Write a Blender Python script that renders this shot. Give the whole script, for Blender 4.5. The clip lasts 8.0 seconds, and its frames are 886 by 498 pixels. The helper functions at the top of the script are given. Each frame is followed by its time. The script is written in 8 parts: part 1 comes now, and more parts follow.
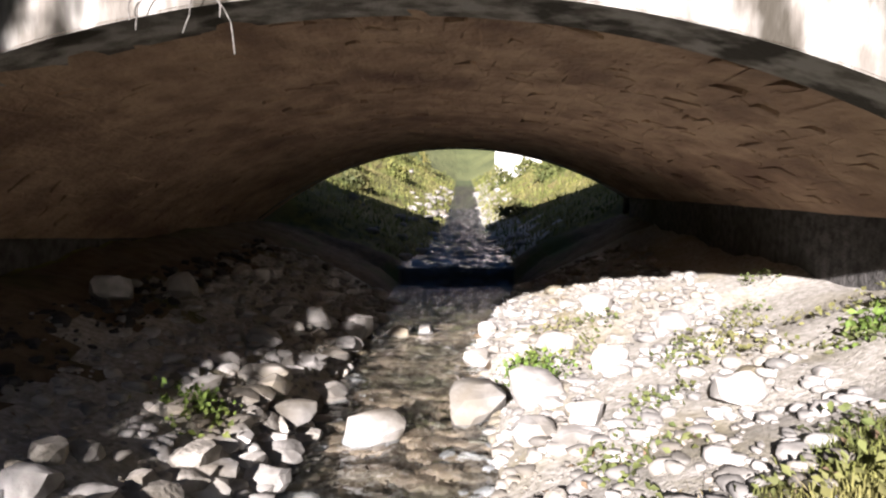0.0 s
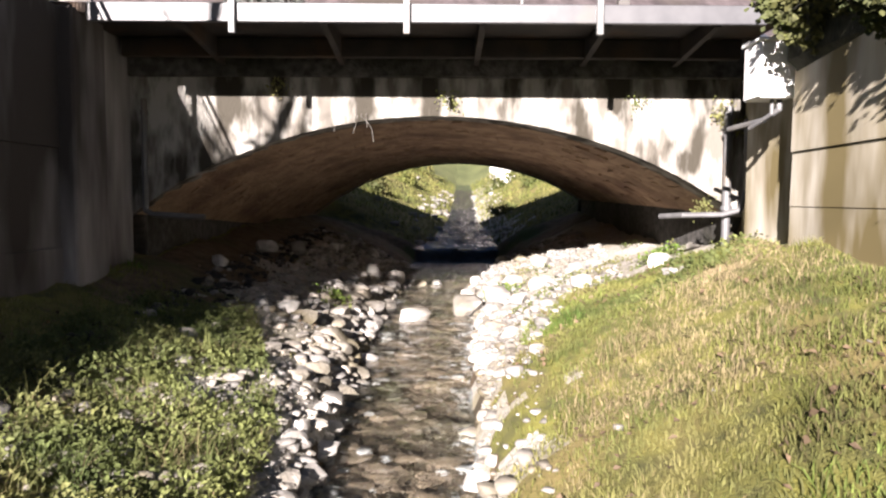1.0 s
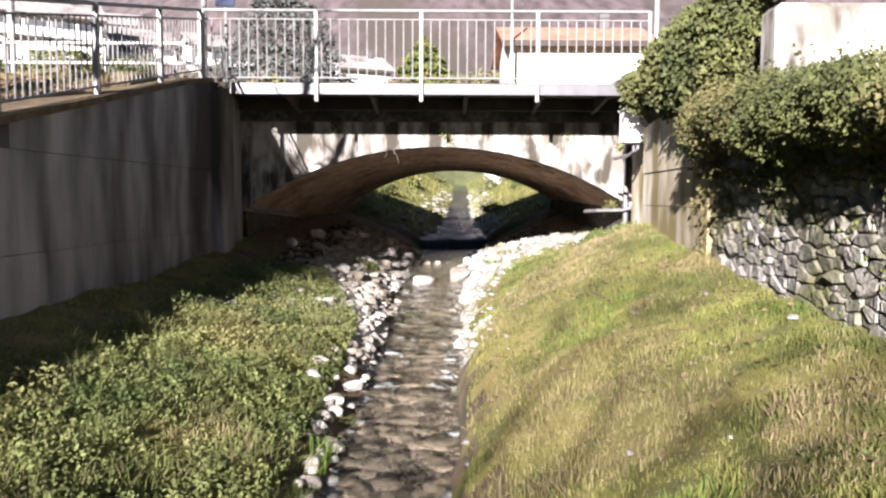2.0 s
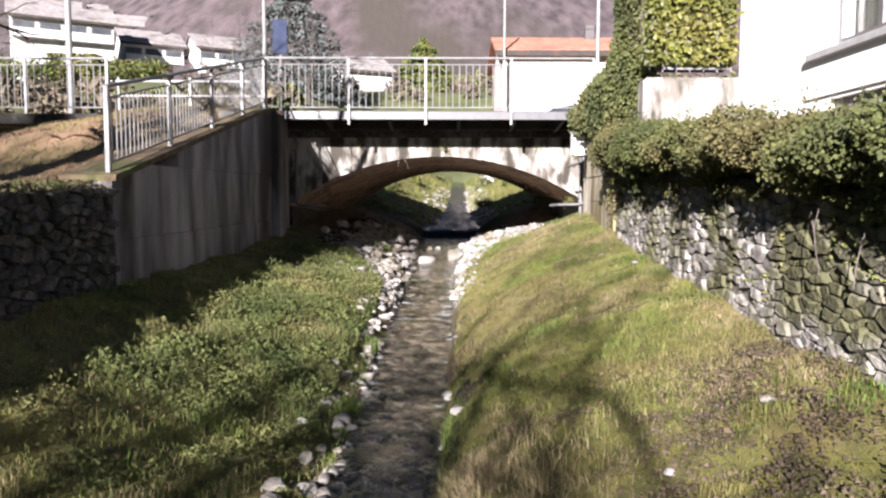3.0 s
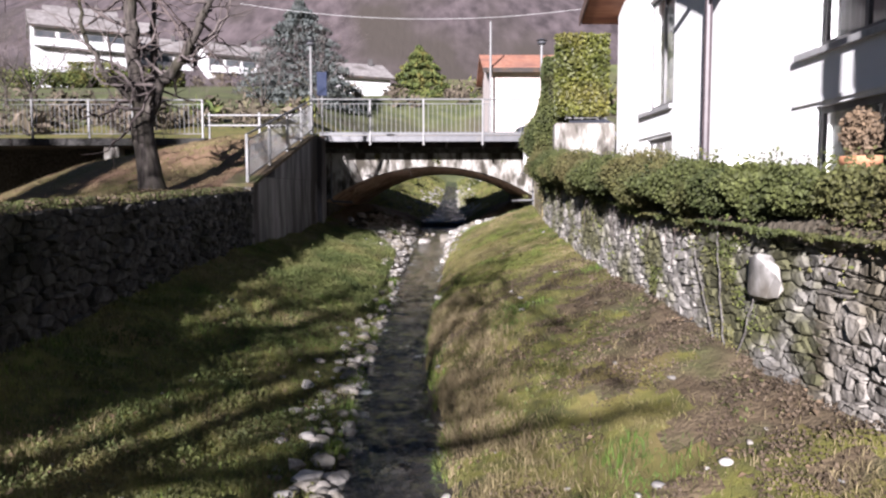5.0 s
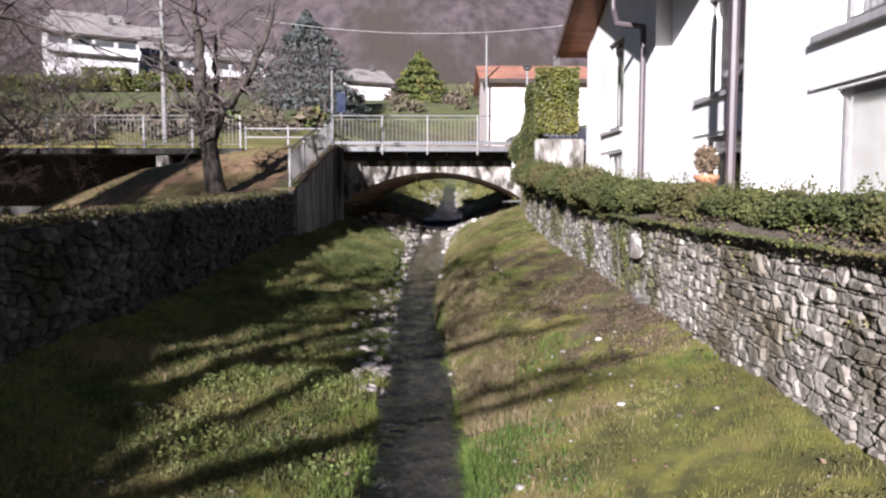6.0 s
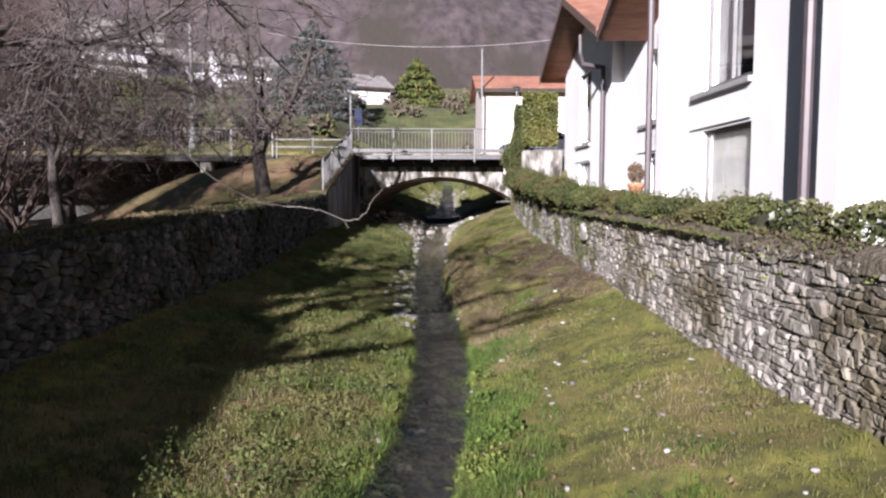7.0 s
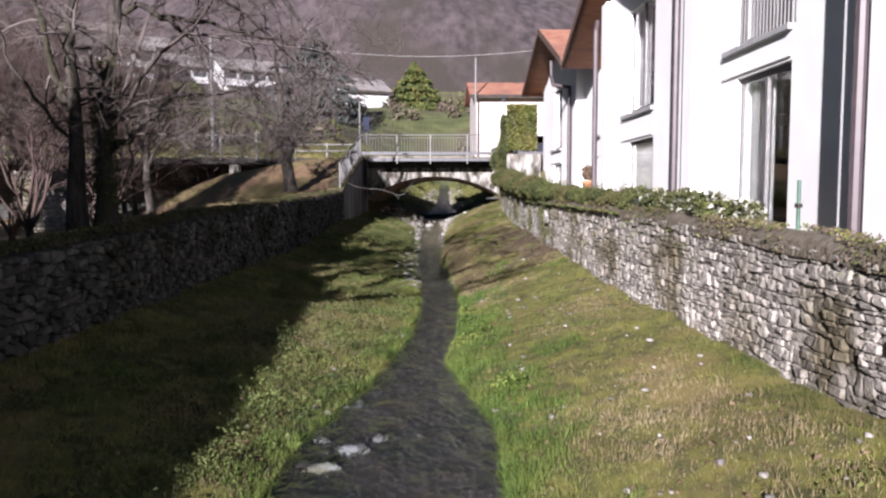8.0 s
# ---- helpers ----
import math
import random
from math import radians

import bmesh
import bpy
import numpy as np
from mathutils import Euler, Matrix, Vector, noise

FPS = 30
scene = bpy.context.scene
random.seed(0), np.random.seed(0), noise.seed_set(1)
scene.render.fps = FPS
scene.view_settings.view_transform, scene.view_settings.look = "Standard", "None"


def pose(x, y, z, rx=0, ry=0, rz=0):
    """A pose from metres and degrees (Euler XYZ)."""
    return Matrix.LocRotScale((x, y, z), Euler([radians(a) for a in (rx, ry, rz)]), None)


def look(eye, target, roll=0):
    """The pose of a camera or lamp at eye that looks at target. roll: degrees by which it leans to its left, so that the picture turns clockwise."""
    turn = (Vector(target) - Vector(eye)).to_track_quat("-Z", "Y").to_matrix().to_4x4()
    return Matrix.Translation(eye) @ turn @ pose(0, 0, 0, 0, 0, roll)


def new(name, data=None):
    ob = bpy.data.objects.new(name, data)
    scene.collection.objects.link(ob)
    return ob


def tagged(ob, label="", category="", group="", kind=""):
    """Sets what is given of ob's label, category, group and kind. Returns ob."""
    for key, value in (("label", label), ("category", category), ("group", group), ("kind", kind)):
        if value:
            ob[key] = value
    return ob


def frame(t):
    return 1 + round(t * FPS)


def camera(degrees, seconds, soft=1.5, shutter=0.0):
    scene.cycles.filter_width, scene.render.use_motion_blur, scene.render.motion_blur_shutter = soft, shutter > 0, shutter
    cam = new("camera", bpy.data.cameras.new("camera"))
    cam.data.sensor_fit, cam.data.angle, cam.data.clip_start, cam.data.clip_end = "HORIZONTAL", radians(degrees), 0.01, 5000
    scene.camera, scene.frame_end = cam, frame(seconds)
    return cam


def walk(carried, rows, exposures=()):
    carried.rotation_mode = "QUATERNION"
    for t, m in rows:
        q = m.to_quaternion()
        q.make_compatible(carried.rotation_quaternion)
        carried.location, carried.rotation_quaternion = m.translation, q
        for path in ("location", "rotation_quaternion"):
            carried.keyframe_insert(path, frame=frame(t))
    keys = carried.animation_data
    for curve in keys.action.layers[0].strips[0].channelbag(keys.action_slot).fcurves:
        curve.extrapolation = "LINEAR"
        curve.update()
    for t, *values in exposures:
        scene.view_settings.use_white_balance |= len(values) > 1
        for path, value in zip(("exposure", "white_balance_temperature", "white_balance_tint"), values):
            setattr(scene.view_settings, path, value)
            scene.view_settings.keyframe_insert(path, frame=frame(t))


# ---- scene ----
cam = camera(62.1, 8.0, soft=2.3)
METRES, EYE = 33.0, 2.2
ROWS = [
    (0.0, -0.0008, 0.0055, 0.0004, -0.1, -4.12, -0.08),
    (0.5, -0.0027, -0.0719, -0.0011, -0.09, -3.86, -0.18),
    (1.0, -0.0042, -0.1445, -0.0007, -0.12, -3.85, -0.32),
    (1.5, -0.0048, -0.2128, -0.0001, -0.17, -3.87, -0.29),
    (3.0, -0.0053, -0.4001, 0.0021, -0.26, -4.33, -0.11),
    (3.5, -0.0054, -0.4516, 0.0017, -0.33, -4.43, -0.03),
    (4.0, -0.0035, -0.5018, 0.0016, -0.42, -4.5, 0.02),
    (4.5, -0.002, -0.5511, 0.0024, -0.48, -4.5, 0.1),
    (6.0, -0.0073, -0.723, 0.005, -0.72, -4.43, -0.07),
    (6.5, -0.0108, -0.7902, 0.006, -0.88, -4.4, -0.08),
    (7.0, -0.0173, -0.8585, 0.0068, -1.07, -4.41, -0.09),
    (7.5, -0.0204, -0.929, 0.0077, -1.21, -4.43, 0.02),
    (8.0, -0.0208, -0.999, 0.0032, -1.34, -4.4, 0.11),
]
walk(cam, [(t, pose(0, 0, EYE) @ pose(METRES * x, METRES * y, METRES * z, 90 + pitch, roll, yaw)) for t, x, y, z, yaw, pitch, roll in ROWS],
     exposures=[(0.0, 2.5, 6200, 19), (1.0, 2.62, 6500, 19), (1.5, 2.7, 6350, 19), (3.0, 2.38, 6150, 20), (4.5, 2.03, 5950, 21), (6.5, 1.7, 5950, 21), (8.0, 1.66, 5950, 22)])

# ---- light: a low winter sun behind the camera, clear sky ----
SUN_WAY = Vector((0.295, 0.977, -0.336)).normalized()
world = bpy.data.worlds.new("world")
scene.world = world
world.use_nodes = True
wn = world.node_tree.nodes
sky = wn.new("ShaderNodeTexSky")
sky.sky_type, sky.sun_disc = "NISHITA", False
sky.ozone_density, sky.dust_density = 3.5, 0.5
sky.sun_elevation, sky.sun_rotation = radians(18.2), radians(180 + 16.8)
wn["Background"].inputs["Strength"].default_value = 0.0145
world.node_tree.links.new(sky.outputs[0], wn["Background"].inputs["Color"])
sun = new("sun", bpy.data.lights.new("sun", "SUN"))
sun.data.energy, sun.data.angle, sun.data.color = 5.0, radians(0.55), (1.0, 0.94, 0.86)
sun.matrix_world = look(-40 * SUN_WAY, (0, 0, 0))


# ---- materials ----
def mat(name, c1, c2, scale=3.0, c3=None, scale3=0.5, rough=0.8, bump=0.3, bscale=40.0, metal=0.0, stretch=(1, 1, 1),
        island=0.0, each=0.0, spec=0.3, cut=(0.35, 0.65), cut3=(0.5, 0.7), dist=0.02):
    """Two colours mixed by fine noise, a third by coarse noise, value varied by island or object, and fine relief."""
    m = bpy.data.materials.new(name)
    m.use_nodes = True
    nt = m.node_tree
    nd, ln = nt.nodes, nt.links
    bsdf = nd["Principled BSDF"]
    geo = nd.new("ShaderNodeNewGeometry")
    mp = nd.new("ShaderNodeMapping")
    mp.inputs["Scale"].default_value = stretch
    ln.new(geo.outputs["Position"], mp.inputs["Vector"])

    def noise_tex(sc, detail=6.0):
        n = nd.new("ShaderNodeTexNoise")
        n.inputs["Scale"].default_value, n.inputs["Detail"].default_value = sc, detail
        ln.new(mp.outputs[0], n.inputs["Vector"])
        return n.outputs["Fac"]

    def mixed(fac, a, b, lo_hi):
        r = nd.new("ShaderNodeMapRange")
        r.inputs["From Min"].default_value, r.inputs["From Max"].default_value = lo_hi
        ln.new(fac, r.inputs["Value"])
        x = nd.new("ShaderNodeMix")
        x.data_type = "RGBA"
        ln.new(r.outputs[0], x.inputs[0])
        for slot, v in ((6, a), (7, b)):
            if isinstance(v, tuple):
                x.inputs[slot].default_value = (*v, 1)
            else:
                ln.new(v, x.inputs[slot])
        return x.outputs[2]

    col = mixed(noise_tex(scale), c1, c2, cut)
    if c3:
        col = mixed(noise_tex(scale3, 4.0), col, c3, cut3)
    for amount, source in ((island, geo.outputs["Random Per Island"]), (each, None)):
        if amount:
            if source is None:
                source = nd.new("ShaderNodeObjectInfo").outputs["Random"]
            r = nd.new("ShaderNodeMapRange")
            r.inputs["To Min"].default_value, r.inputs["To Max"].default_value = 1 - amount, 1 + amount
            ln.new(source, r.inputs["Value"])
            h = nd.new("ShaderNodeHueSaturation")
            ln.new(r.outputs[0], h.inputs["Value"])
            ln.new(col, h.inputs["Color"])
            col = h.outputs[0]
    ln.new(col, bsdf.inputs["Base Color"])
    bsdf.inputs["Roughness"].default_value, bsdf.inputs["Metallic"].default_value = rough, metal
    bsdf.inputs["Specular IOR Level"].default_value = spec
    if bump:
        b = nd.new("ShaderNodeBump")
        b.inputs["Strength"].default_value, b.inputs["Distance"].default_value = bump, dist
        ln.new(noise_tex(bscale), b.inputs["Height"])
        ln.new(b.outputs[0], bsdf.inputs["Normal"])
    return m


M_EARTH = mat("earth", (0.06, 0.042, 0.024), (0.12, 0.09, 0.054), 6, (0.06, 0.078, 0.021), 0.8, rough=0.95, bump=0.7, bscale=25, dist=0.04)
M_TURF = mat("turf", (0.056, 0.056, 0.018), (0.13, 0.125, 0.027), 5, (0.145, 0.115, 0.042), 1.0, rough=0.95, bump=0.6, bscale=70, dist=0.02, cut3=(0.5, 0.66))
M_LAWN = mat("lawn_ground", (0.115, 0.105, 0.036), (0.18, 0.13, 0.066), 4, (0.17, 0.105, 0.066), 0.35, rough=0.95, bump=0.8, bscale=30, dist=0.04, cut3=(0.44, 0.6))
M_BED = mat("creek_bed", (0.019, 0.0148, 0.0107), (0.046, 0.036, 0.0265), 7, (0.012, 0.012, 0.008), 1.2, rough=0.85, bump=0.6, bscale=30)
M_SILT = mat("brown_silt", (0.055, 0.039, 0.023), (0.105, 0.075, 0.044), 5, (0.032, 0.027, 0.016), 1.1, rough=0.85, bump=0.5, bscale=30)
M_WOODS = mat("winter_woods", (0.029, 0.0228, 0.0242), (0.083, 0.0662, 0.0692), 0.45, (0.036, 0.030, 0.0252), 0.05, rough=1.0, bump=0.3, bscale=0.7, dist=1.0, stretch=(1.0, 0.3, 0.6), cut=(0.32, 0.70), cut3=(0.5, 0.66))
M_SLOPE = mat("far_meadow", (0.05, 0.06, 0.022), (0.09, 0.10, 0.038), 0.5, (0.07, 0.056, 0.038), 0.09, rough=1.0, bump=0.6, bscale=3, dist=0.3)
M_GRAVEL = mat("pale_gravel", (0.19, 0.177, 0.148), (0.34, 0.322, 0.292), 22, (0.18, 0.158, 0.10), 1.1, rough=0.9, bump=0.9, bscale=45, dist=0.015)
M_STONE = mat("stone", (0.135, 0.123, 0.104), (0.29, 0.27, 0.24), 9, (0.09, 0.077, 0.05), 0.9, rough=0.88, bump=0.9, bscale=26, island=0.3, each=0.3, cut3=(0.47, 0.62), dist=0.02)
M_OLDSTONE = mat("mossy_grey_stone", (0.085, 0.08, 0.07), (0.215, 0.204, 0.187), 9, (0.06, 0.059, 0.03), 1.1, rough=0.9, bump=0.9, bscale=26, island=0.35, each=0.3, cut3=(0.44, 0.58), dist=0.02)
M_PALE = mat("pale_river_stone", (0.18, 0.17, 0.155), (0.32, 0.307, 0.288), 8, (0.15, 0.128, 0.092), 1.2, rough=0.8, bump=0.4, bscale=40, island=0.42, each=0.35, dist=0.012)
M_MORTAR = mat("mortar_joint", (0.075, 0.068, 0.057), (0.15, 0.138, 0.12), 6, (0.035, 0.0425, 0.015), 0.9, rough=0.95, bump=0.8, bscale=30)
# mossy stone, coloured near black to carry the left wall's shade
M_MOSS_SHADE = mat("moss_and_shade_stone", (0.019, 0.0182, 0.0168), (0.062, 0.059, 0.056), 10, (0.013, 0.0135, 0.0075), 0.9, rough=0.9, bump=0.9, bscale=30, island=0.55, each=0.5)
M_CONC = mat("stained_concrete", (0.24, 0.20, 0.13), (0.40, 0.36, 0.29), 1.1, (0.13, 0.10, 0.045), 0.7, rough=0.85, bump=0.3, bscale=50, stretch=(1.5, 1.5, 0.22), cut=(0.3, 0.7), cut3=(0.45, 0.66), dist=0.01)
M_ABUT = mat("streaked_abutment_concrete", (0.23, 0.19, 0.10), (0.52, 0.49, 0.43), 0.9, (0.14, 0.112, 0.05), 0.85, rough=0.85, bump=0.12, bscale=9, stretch=(1.4, 1.4, 0.42), cut=(0.40, 0.60), cut3=(0.47, 0.62), dist=0.012)
M_CONC_DARK = mat("dark_weathered_concrete", (0.095, 0.088, 0.088), (0.27, 0.256, 0.256), 1.8, (0.034, 0.029, 0.026), 0.75, rough=0.9, bump=0.35, bscale=45, stretch=(1.25, 1.25, 0.3), cut=(0.36, 0.66), cut3=(0.46, 0.60), dist=0.01)
M_PLASTER = mat("weathered_plaster", (0.11, 0.10, 0.086), (0.26, 0.25, 0.23), 3.6, (0.03, 0.026, 0.019), 1.9, rough=0.85, bump=0.6, bscale=30, stretch=(1.7, 1.7, 0.55), cut=(0.4, 0.58), cut3=(0.49, 0.60), dist=0.015)
M_VAULT = mat("vault_masonry", (0.21, 0.135, 0.09), (0.36, 0.25, 0.165), 3.5, (0.14, 0.082, 0.056), 1.1, rough=0.9, bump=0.8, bscale=16, stretch=(1.2, 0.7, 1.2), island=0.10, dist=0.04)
M_WHITE = mat("white_render", (0.70, 0.70, 0.69), (0.76, 0.76, 0.75), 1.5, (0.67, 0.665, 0.65), 0.4, rough=0.85, bump=0.12, bscale=90, dist=0.004)
M_SILL = mat("sill_stone", (0.252, 0.252, 0.252), (0.312, 0.312, 0.312), 12, rough=0.6, bump=0.15, bscale=80, dist=0.003)
M_STEEL = mat("painted_steel", (0.045, 0.046, 0.051), (0.062, 0.063, 0.068), 5, (0.075, 0.068, 0.06), 2.0, rough=0.45, bump=0.1, bscale=60, spec=0.5, cut3=(0.58, 0.75), dist=0.003)
M_RAIL = mat("railing_paint", (0.12, 0.12, 0.118), (0.155, 0.155, 0.153), 8, (0.12, 0.10, 0.08), 3.0, rough=0.5, bump=0.1, bscale=80, spec=0.5, cut3=(0.6, 0.75), dist=0.002)
M_DARKSTEEL = mat("rusty_dark_steel", (0.018, 0.0155, 0.0145), (0.035, 0.0275, 0.023), 4, (0.05, 0.03, 0.018), 1.5, rough=0.75, bump=0.3, bscale=60, cut3=(0.55, 0.7))
M_PIPE = mat("copper_brown_pipe", (0.045, 0.033, 0.036), (0.062, 0.047, 0.05), 4, (0.038, 0.03, 0.034), 1.5, rough=0.5, bump=0.08, bscale=60, spec=0.5, dist=0.002)
M_ZINC = mat("grey_zinc_pipe", (0.06, 0.06, 0.062), (0.09, 0.09, 0.092), 6, (0.09, 0.075, 0.06), 2, rough=0.55, bump=0.1, bscale=60, spec=0.5, dist=0.002)
M_ROOF = mat("red_roof_tiles", (0.235, 0.10, 0.065), (0.31, 0.16, 0.11), 3, (0.185, 0.09, 0.068), 0.7, rough=0.85, bump=0.4, bscale=20, island=0.12)
M_ROOFGREY = mat("grey_brown_roof_tiles", (0.15, 0.137, 0.133), (0.25, 0.235, 0.228), 2, (0.105, 0.094, 0.088), 0.5, rough=0.9, bump=0.4, bscale=12, island=0.15)
M_SOFFIT = mat("soffit_wood", (0.15, 0.06, 0.03), (0.21, 0.095, 0.05), 3, (0.11, 0.0425, 0.025), 0.8, rough=0.6, bump=0.2, bscale=30, stretch=(1, 6, 1), dist=0.004)
M_FASCIA = mat("fascia_board", (0.075, 0.0475, 0.0375), (0.115, 0.075, 0.06), 3, rough=0.7, bump=0.15, bscale=40, stretch=(1, 5, 1), dist=0.003)
M_ASPHALT = mat("asphalt", (0.036, 0.036, 0.036), (0.06, 0.0584, 0.056), 8, (0.08, 0.076, 0.072), 0.6, rough=0.9, bump=0.3, bscale=90, dist=0.006)
M_BARK = mat("grey_bark", (0.016, 0.013, 0.0115), (0.072, 0.062, 0.054), 7, (0.036, 0.034, 0.018), 1.2, rough=0.95, bump=0.9, bscale=22, stretch=(2, 2, 0.5), dist=0.03)
M_TWIG = mat("winter_twigs", (0.07, 0.057, 0.054), (0.13, 0.11, 0.103), 3, (0.085, 0.065, 0.06), 0.5, rough=0.9, bump=0, spec=0.2)
M_REDTWIG = mat("reddish_twigs", (0.05, 0.034, 0.031), (0.085, 0.06, 0.053), 3, (0.062, 0.046, 0.038), 0.5, rough=0.9, bump=0, spec=0.2)
M_FRAME = mat("grey_window_frame", (0.085, 0.082, 0.082), (0.11, 0.107, 0.105), 5, rough=0.5, bump=0, spec=0.4)
M_CURTAIN = mat("pale_curtain", (0.24, 0.242, 0.24), (0.33, 0.33, 0.325), 5, rough=0.9, bump=0.3, bscale=14, stretch=(6, 6, 0.1), dist=0.02)
M_BLIND = mat("grey_blind", (0.30, 0.295, 0.28), (0.36, 0.355, 0.34), 3, rough=0.9, bump=0.1, bscale=120, dist=0.002)
# room surfaces coloured dark to stand for the dim interior
M_ROOM = mat("room_wall_painted_dim", (0.05, 0.05, 0.055), (0.08, 0.08, 0.085), 2, rough=0.8, bump=0)
M_CLAY = mat("terracotta", (0.294, 0.133, 0.07), (0.385, 0.189, 0.105), 6, rough=0.85, bump=0.2, bscale=40, dist=0.004)


def leafy(name, dark, light, accent, island=0.4, rough=0.5, through_light=0.3):
    m = mat(name, dark, light, 1.3, accent, 0.7, rough=rough, bump=0, island=island, spec=0.35)
    nt = m.node_tree
    bsdf, out = nt.nodes["Principled BSDF"], nt.nodes["Material Output"]
    tr = nt.nodes.new("ShaderNodeBsdfTranslucent")
    nt.links.new(bsdf.inputs["Base Color"].links[0].from_socket, tr.inputs["Color"])
    mx = nt.nodes.new("ShaderNodeMixShader")
    mx.inputs[0].default_value = through_light
    nt.links.new(bsdf.outputs[0], mx.inputs[1])
    nt.links.new(tr.outputs[0], mx.inputs[2])
    nt.links.new(mx.outputs[0], out.inputs["Surface"])
    return m


M_IVY = leafy("ivy_leaves", (0.034, 0.044, 0.0125), (0.081, 0.092, 0.0265), (0.104, 0.088, 0.034), rough=0.72)
M_LAUREL = leafy("yellow_green_leaves", (0.045, 0.055, 0.011), (0.105, 0.112, 0.022), (0.135, 0.12, 0.03), island=0.55)
M_GRASS = leafy("grass_blades", (0.064, 0.08, 0.019), (0.154, 0.16, 0.040), (0.165, 0.145, 0.056), island=0.3, rough=0.8)
M_LUSH = leafy("lush_grass_blades", (0.05, 0.088, 0.014), (0.105, 0.158, 0.028), (0.14, 0.155, 0.036), rough=0.75)
M_DRY = leafy("dry_grass_blades", (0.175, 0.14, 0.075), (0.26, 0.21, 0.12), (0.14, 0.122, 0.048), rough=0.8)
M_WEED = leafy("weed_leaves", (0.058, 0.078, 0.022), (0.145, 0.162, 0.052), (0.165, 0.15, 0.058), island=0.3, rough=0.75, through_light=0.4)
M_HERB = leafy("herb_leaves", (0.04, 0.058, 0.018), (0.11, 0.135, 0.038), (0.125, 0.11, 0.05), rough=0.75)
M_FRESH = leafy("fresh_grass_blades", (0.045, 0.085, 0.016), (0.10, 0.155, 0.03), (0.13, 0.15, 0.036), rough=0.7)
M_WITHERED = leafy("withered_grass", (0.075, 0.06, 0.03), (0.15, 0.125, 0.065), (0.11, 0.095, 0.03), rough=0.85)
M_CONIFER = leafy("conifer_needles", (0.0298, 0.0467, 0.0127), (0.0935, 0.1105, 0.0255), (0.119, 0.102, 0.0255), rough=0.8, through_light=0.1)
M_CEDAR = leafy("blue_grey_needles", (0.04, 0.05, 0.048), (0.09, 0.10, 0.096), (0.055, 0.06, 0.05), rough=0.8, through_light=0.1)
M_ROT = leafy("rotting_leaves", (0.045, 0.031, 0.02), (0.105, 0.078, 0.052), (0.07, 0.054, 0.036), rough=0.85, through_light=0.05)
M_LITTER = leafy("dead_leaves", (0.075, 0.048, 0.027), (0.15, 0.105, 0.065), (0.115, 0.085, 0.055), rough=0.8, through_light=0.1)


def glass(name, tint, rough=0.02):
    m = bpy.data.materials.new(name)
    m.use_nodes = True
    b = m.node_tree.nodes["Principled BSDF"]
    b.inputs["Base Color"].default_value = (*tint, 1)
    b.inputs["Roughness"].default_value, b.inputs["Transmission Weight"].default_value, b.inputs["IOR"].default_value = rough, 1.0, 1.45
    return m


M_GLASS = glass("window_glass", (0.95, 0.97, 0.97))


def water_material():
    m = bpy.data.materials.new("creek_water")
    m.use_nodes = True
    nt = m.node_tree
    b = nt.nodes["Principled BSDF"]
    # blue in base colour and specular tint stands in for mirrored sky
    b.inputs["Base Color"].default_value = (0.27, 0.34, 0.42, 1)
    b.inputs["Roughness"].default_value, b.inputs["Transmission Weight"].default_value, b.inputs["IOR"].default_value = 0.04, 1.0, 1.33
    b.inputs["Specular Tint"].default_value = (0.55, 0.75, 1.0, 1)
    geo = nt.nodes.new("ShaderNodeNewGeometry")
    heights = []
    for sc, st in ((3.6, (1.3, 0.6, 1)), (13.0, (1.2, 0.7, 1))):
        mp = nt.nodes.new("ShaderNodeMapping")
        mp.inputs["Scale"].default_value = st
        n = nt.nodes.new("ShaderNodeTexNoise")
        n.inputs["Scale"].default_value, n.inputs["Detail"].default_value = sc, 3.0
        nt.links.new(geo.outputs["Position"], mp.inputs[0])
        nt.links.new(mp.outputs[0], n.inputs["Vector"])
        heights.append(n.outputs["Fac"])
    add = nt.nodes.new("ShaderNodeMath")
    add.operation = "MULTIPLY_ADD"
    add.inputs[1].default_value = 0.3
    nt.links.new(heights[1], add.inputs[0])
    nt.links.new(heights[0], add.inputs[2])
    bp = nt.nodes.new("ShaderNodeBump")
    bp.inputs["Strength"].default_value, bp.inputs["Distance"].default_value = 1.0, 0.17
    nt.links.new(add.outputs[0], bp.inputs["Height"])
    nt.links.new(bp.outputs[0], b.inputs["Normal"])
    return m


M_WATER = water_material()


# ---- small builders ----
RNG = np.random.default_rng(7)


def mesh_from(name, verts, faces, material, smooth=False):
    me = bpy.data.meshes.new(name)
    me.from_pydata([tuple(v) for v in verts], [], [tuple(f) for f in faces])
    for m in (material if isinstance(material, (list, tuple)) else [material]):
        me.materials.append(m)
    if smooth:
        me.shade_smooth()
    me.update()
    return me


def thing(name, label, category, group="", kind="", at=(0, 0, 0)):
    ob = new(name)
    ob.location = at
    return tagged(ob, label, category, group, kind)


def solid(name, label, me, category="", group="", kind=""):
    return tagged(new(name, me), label, category, group, kind)


def part(name, bm, material, parent, label="", smooth=False):
    """One mesh object under a thing or a part; bm in world places."""
    if isinstance(bm, bmesh.types.BMesh):
        me = bpy.data.meshes.new(name)
        bm.to_mesh(me)
        bm.free()
        me.materials.append(material)
        if smooth:
            me.shade_smooth()
    else:
        me = bm
    ob = new(name, me)
    ob.parent = parent
    top = parent
    shift = Vector((0, 0, 0))
    while top:
        shift += top.location
        top = top.parent
    ob.location = -shift
    if label:
        ob["label"] = label
    return ob


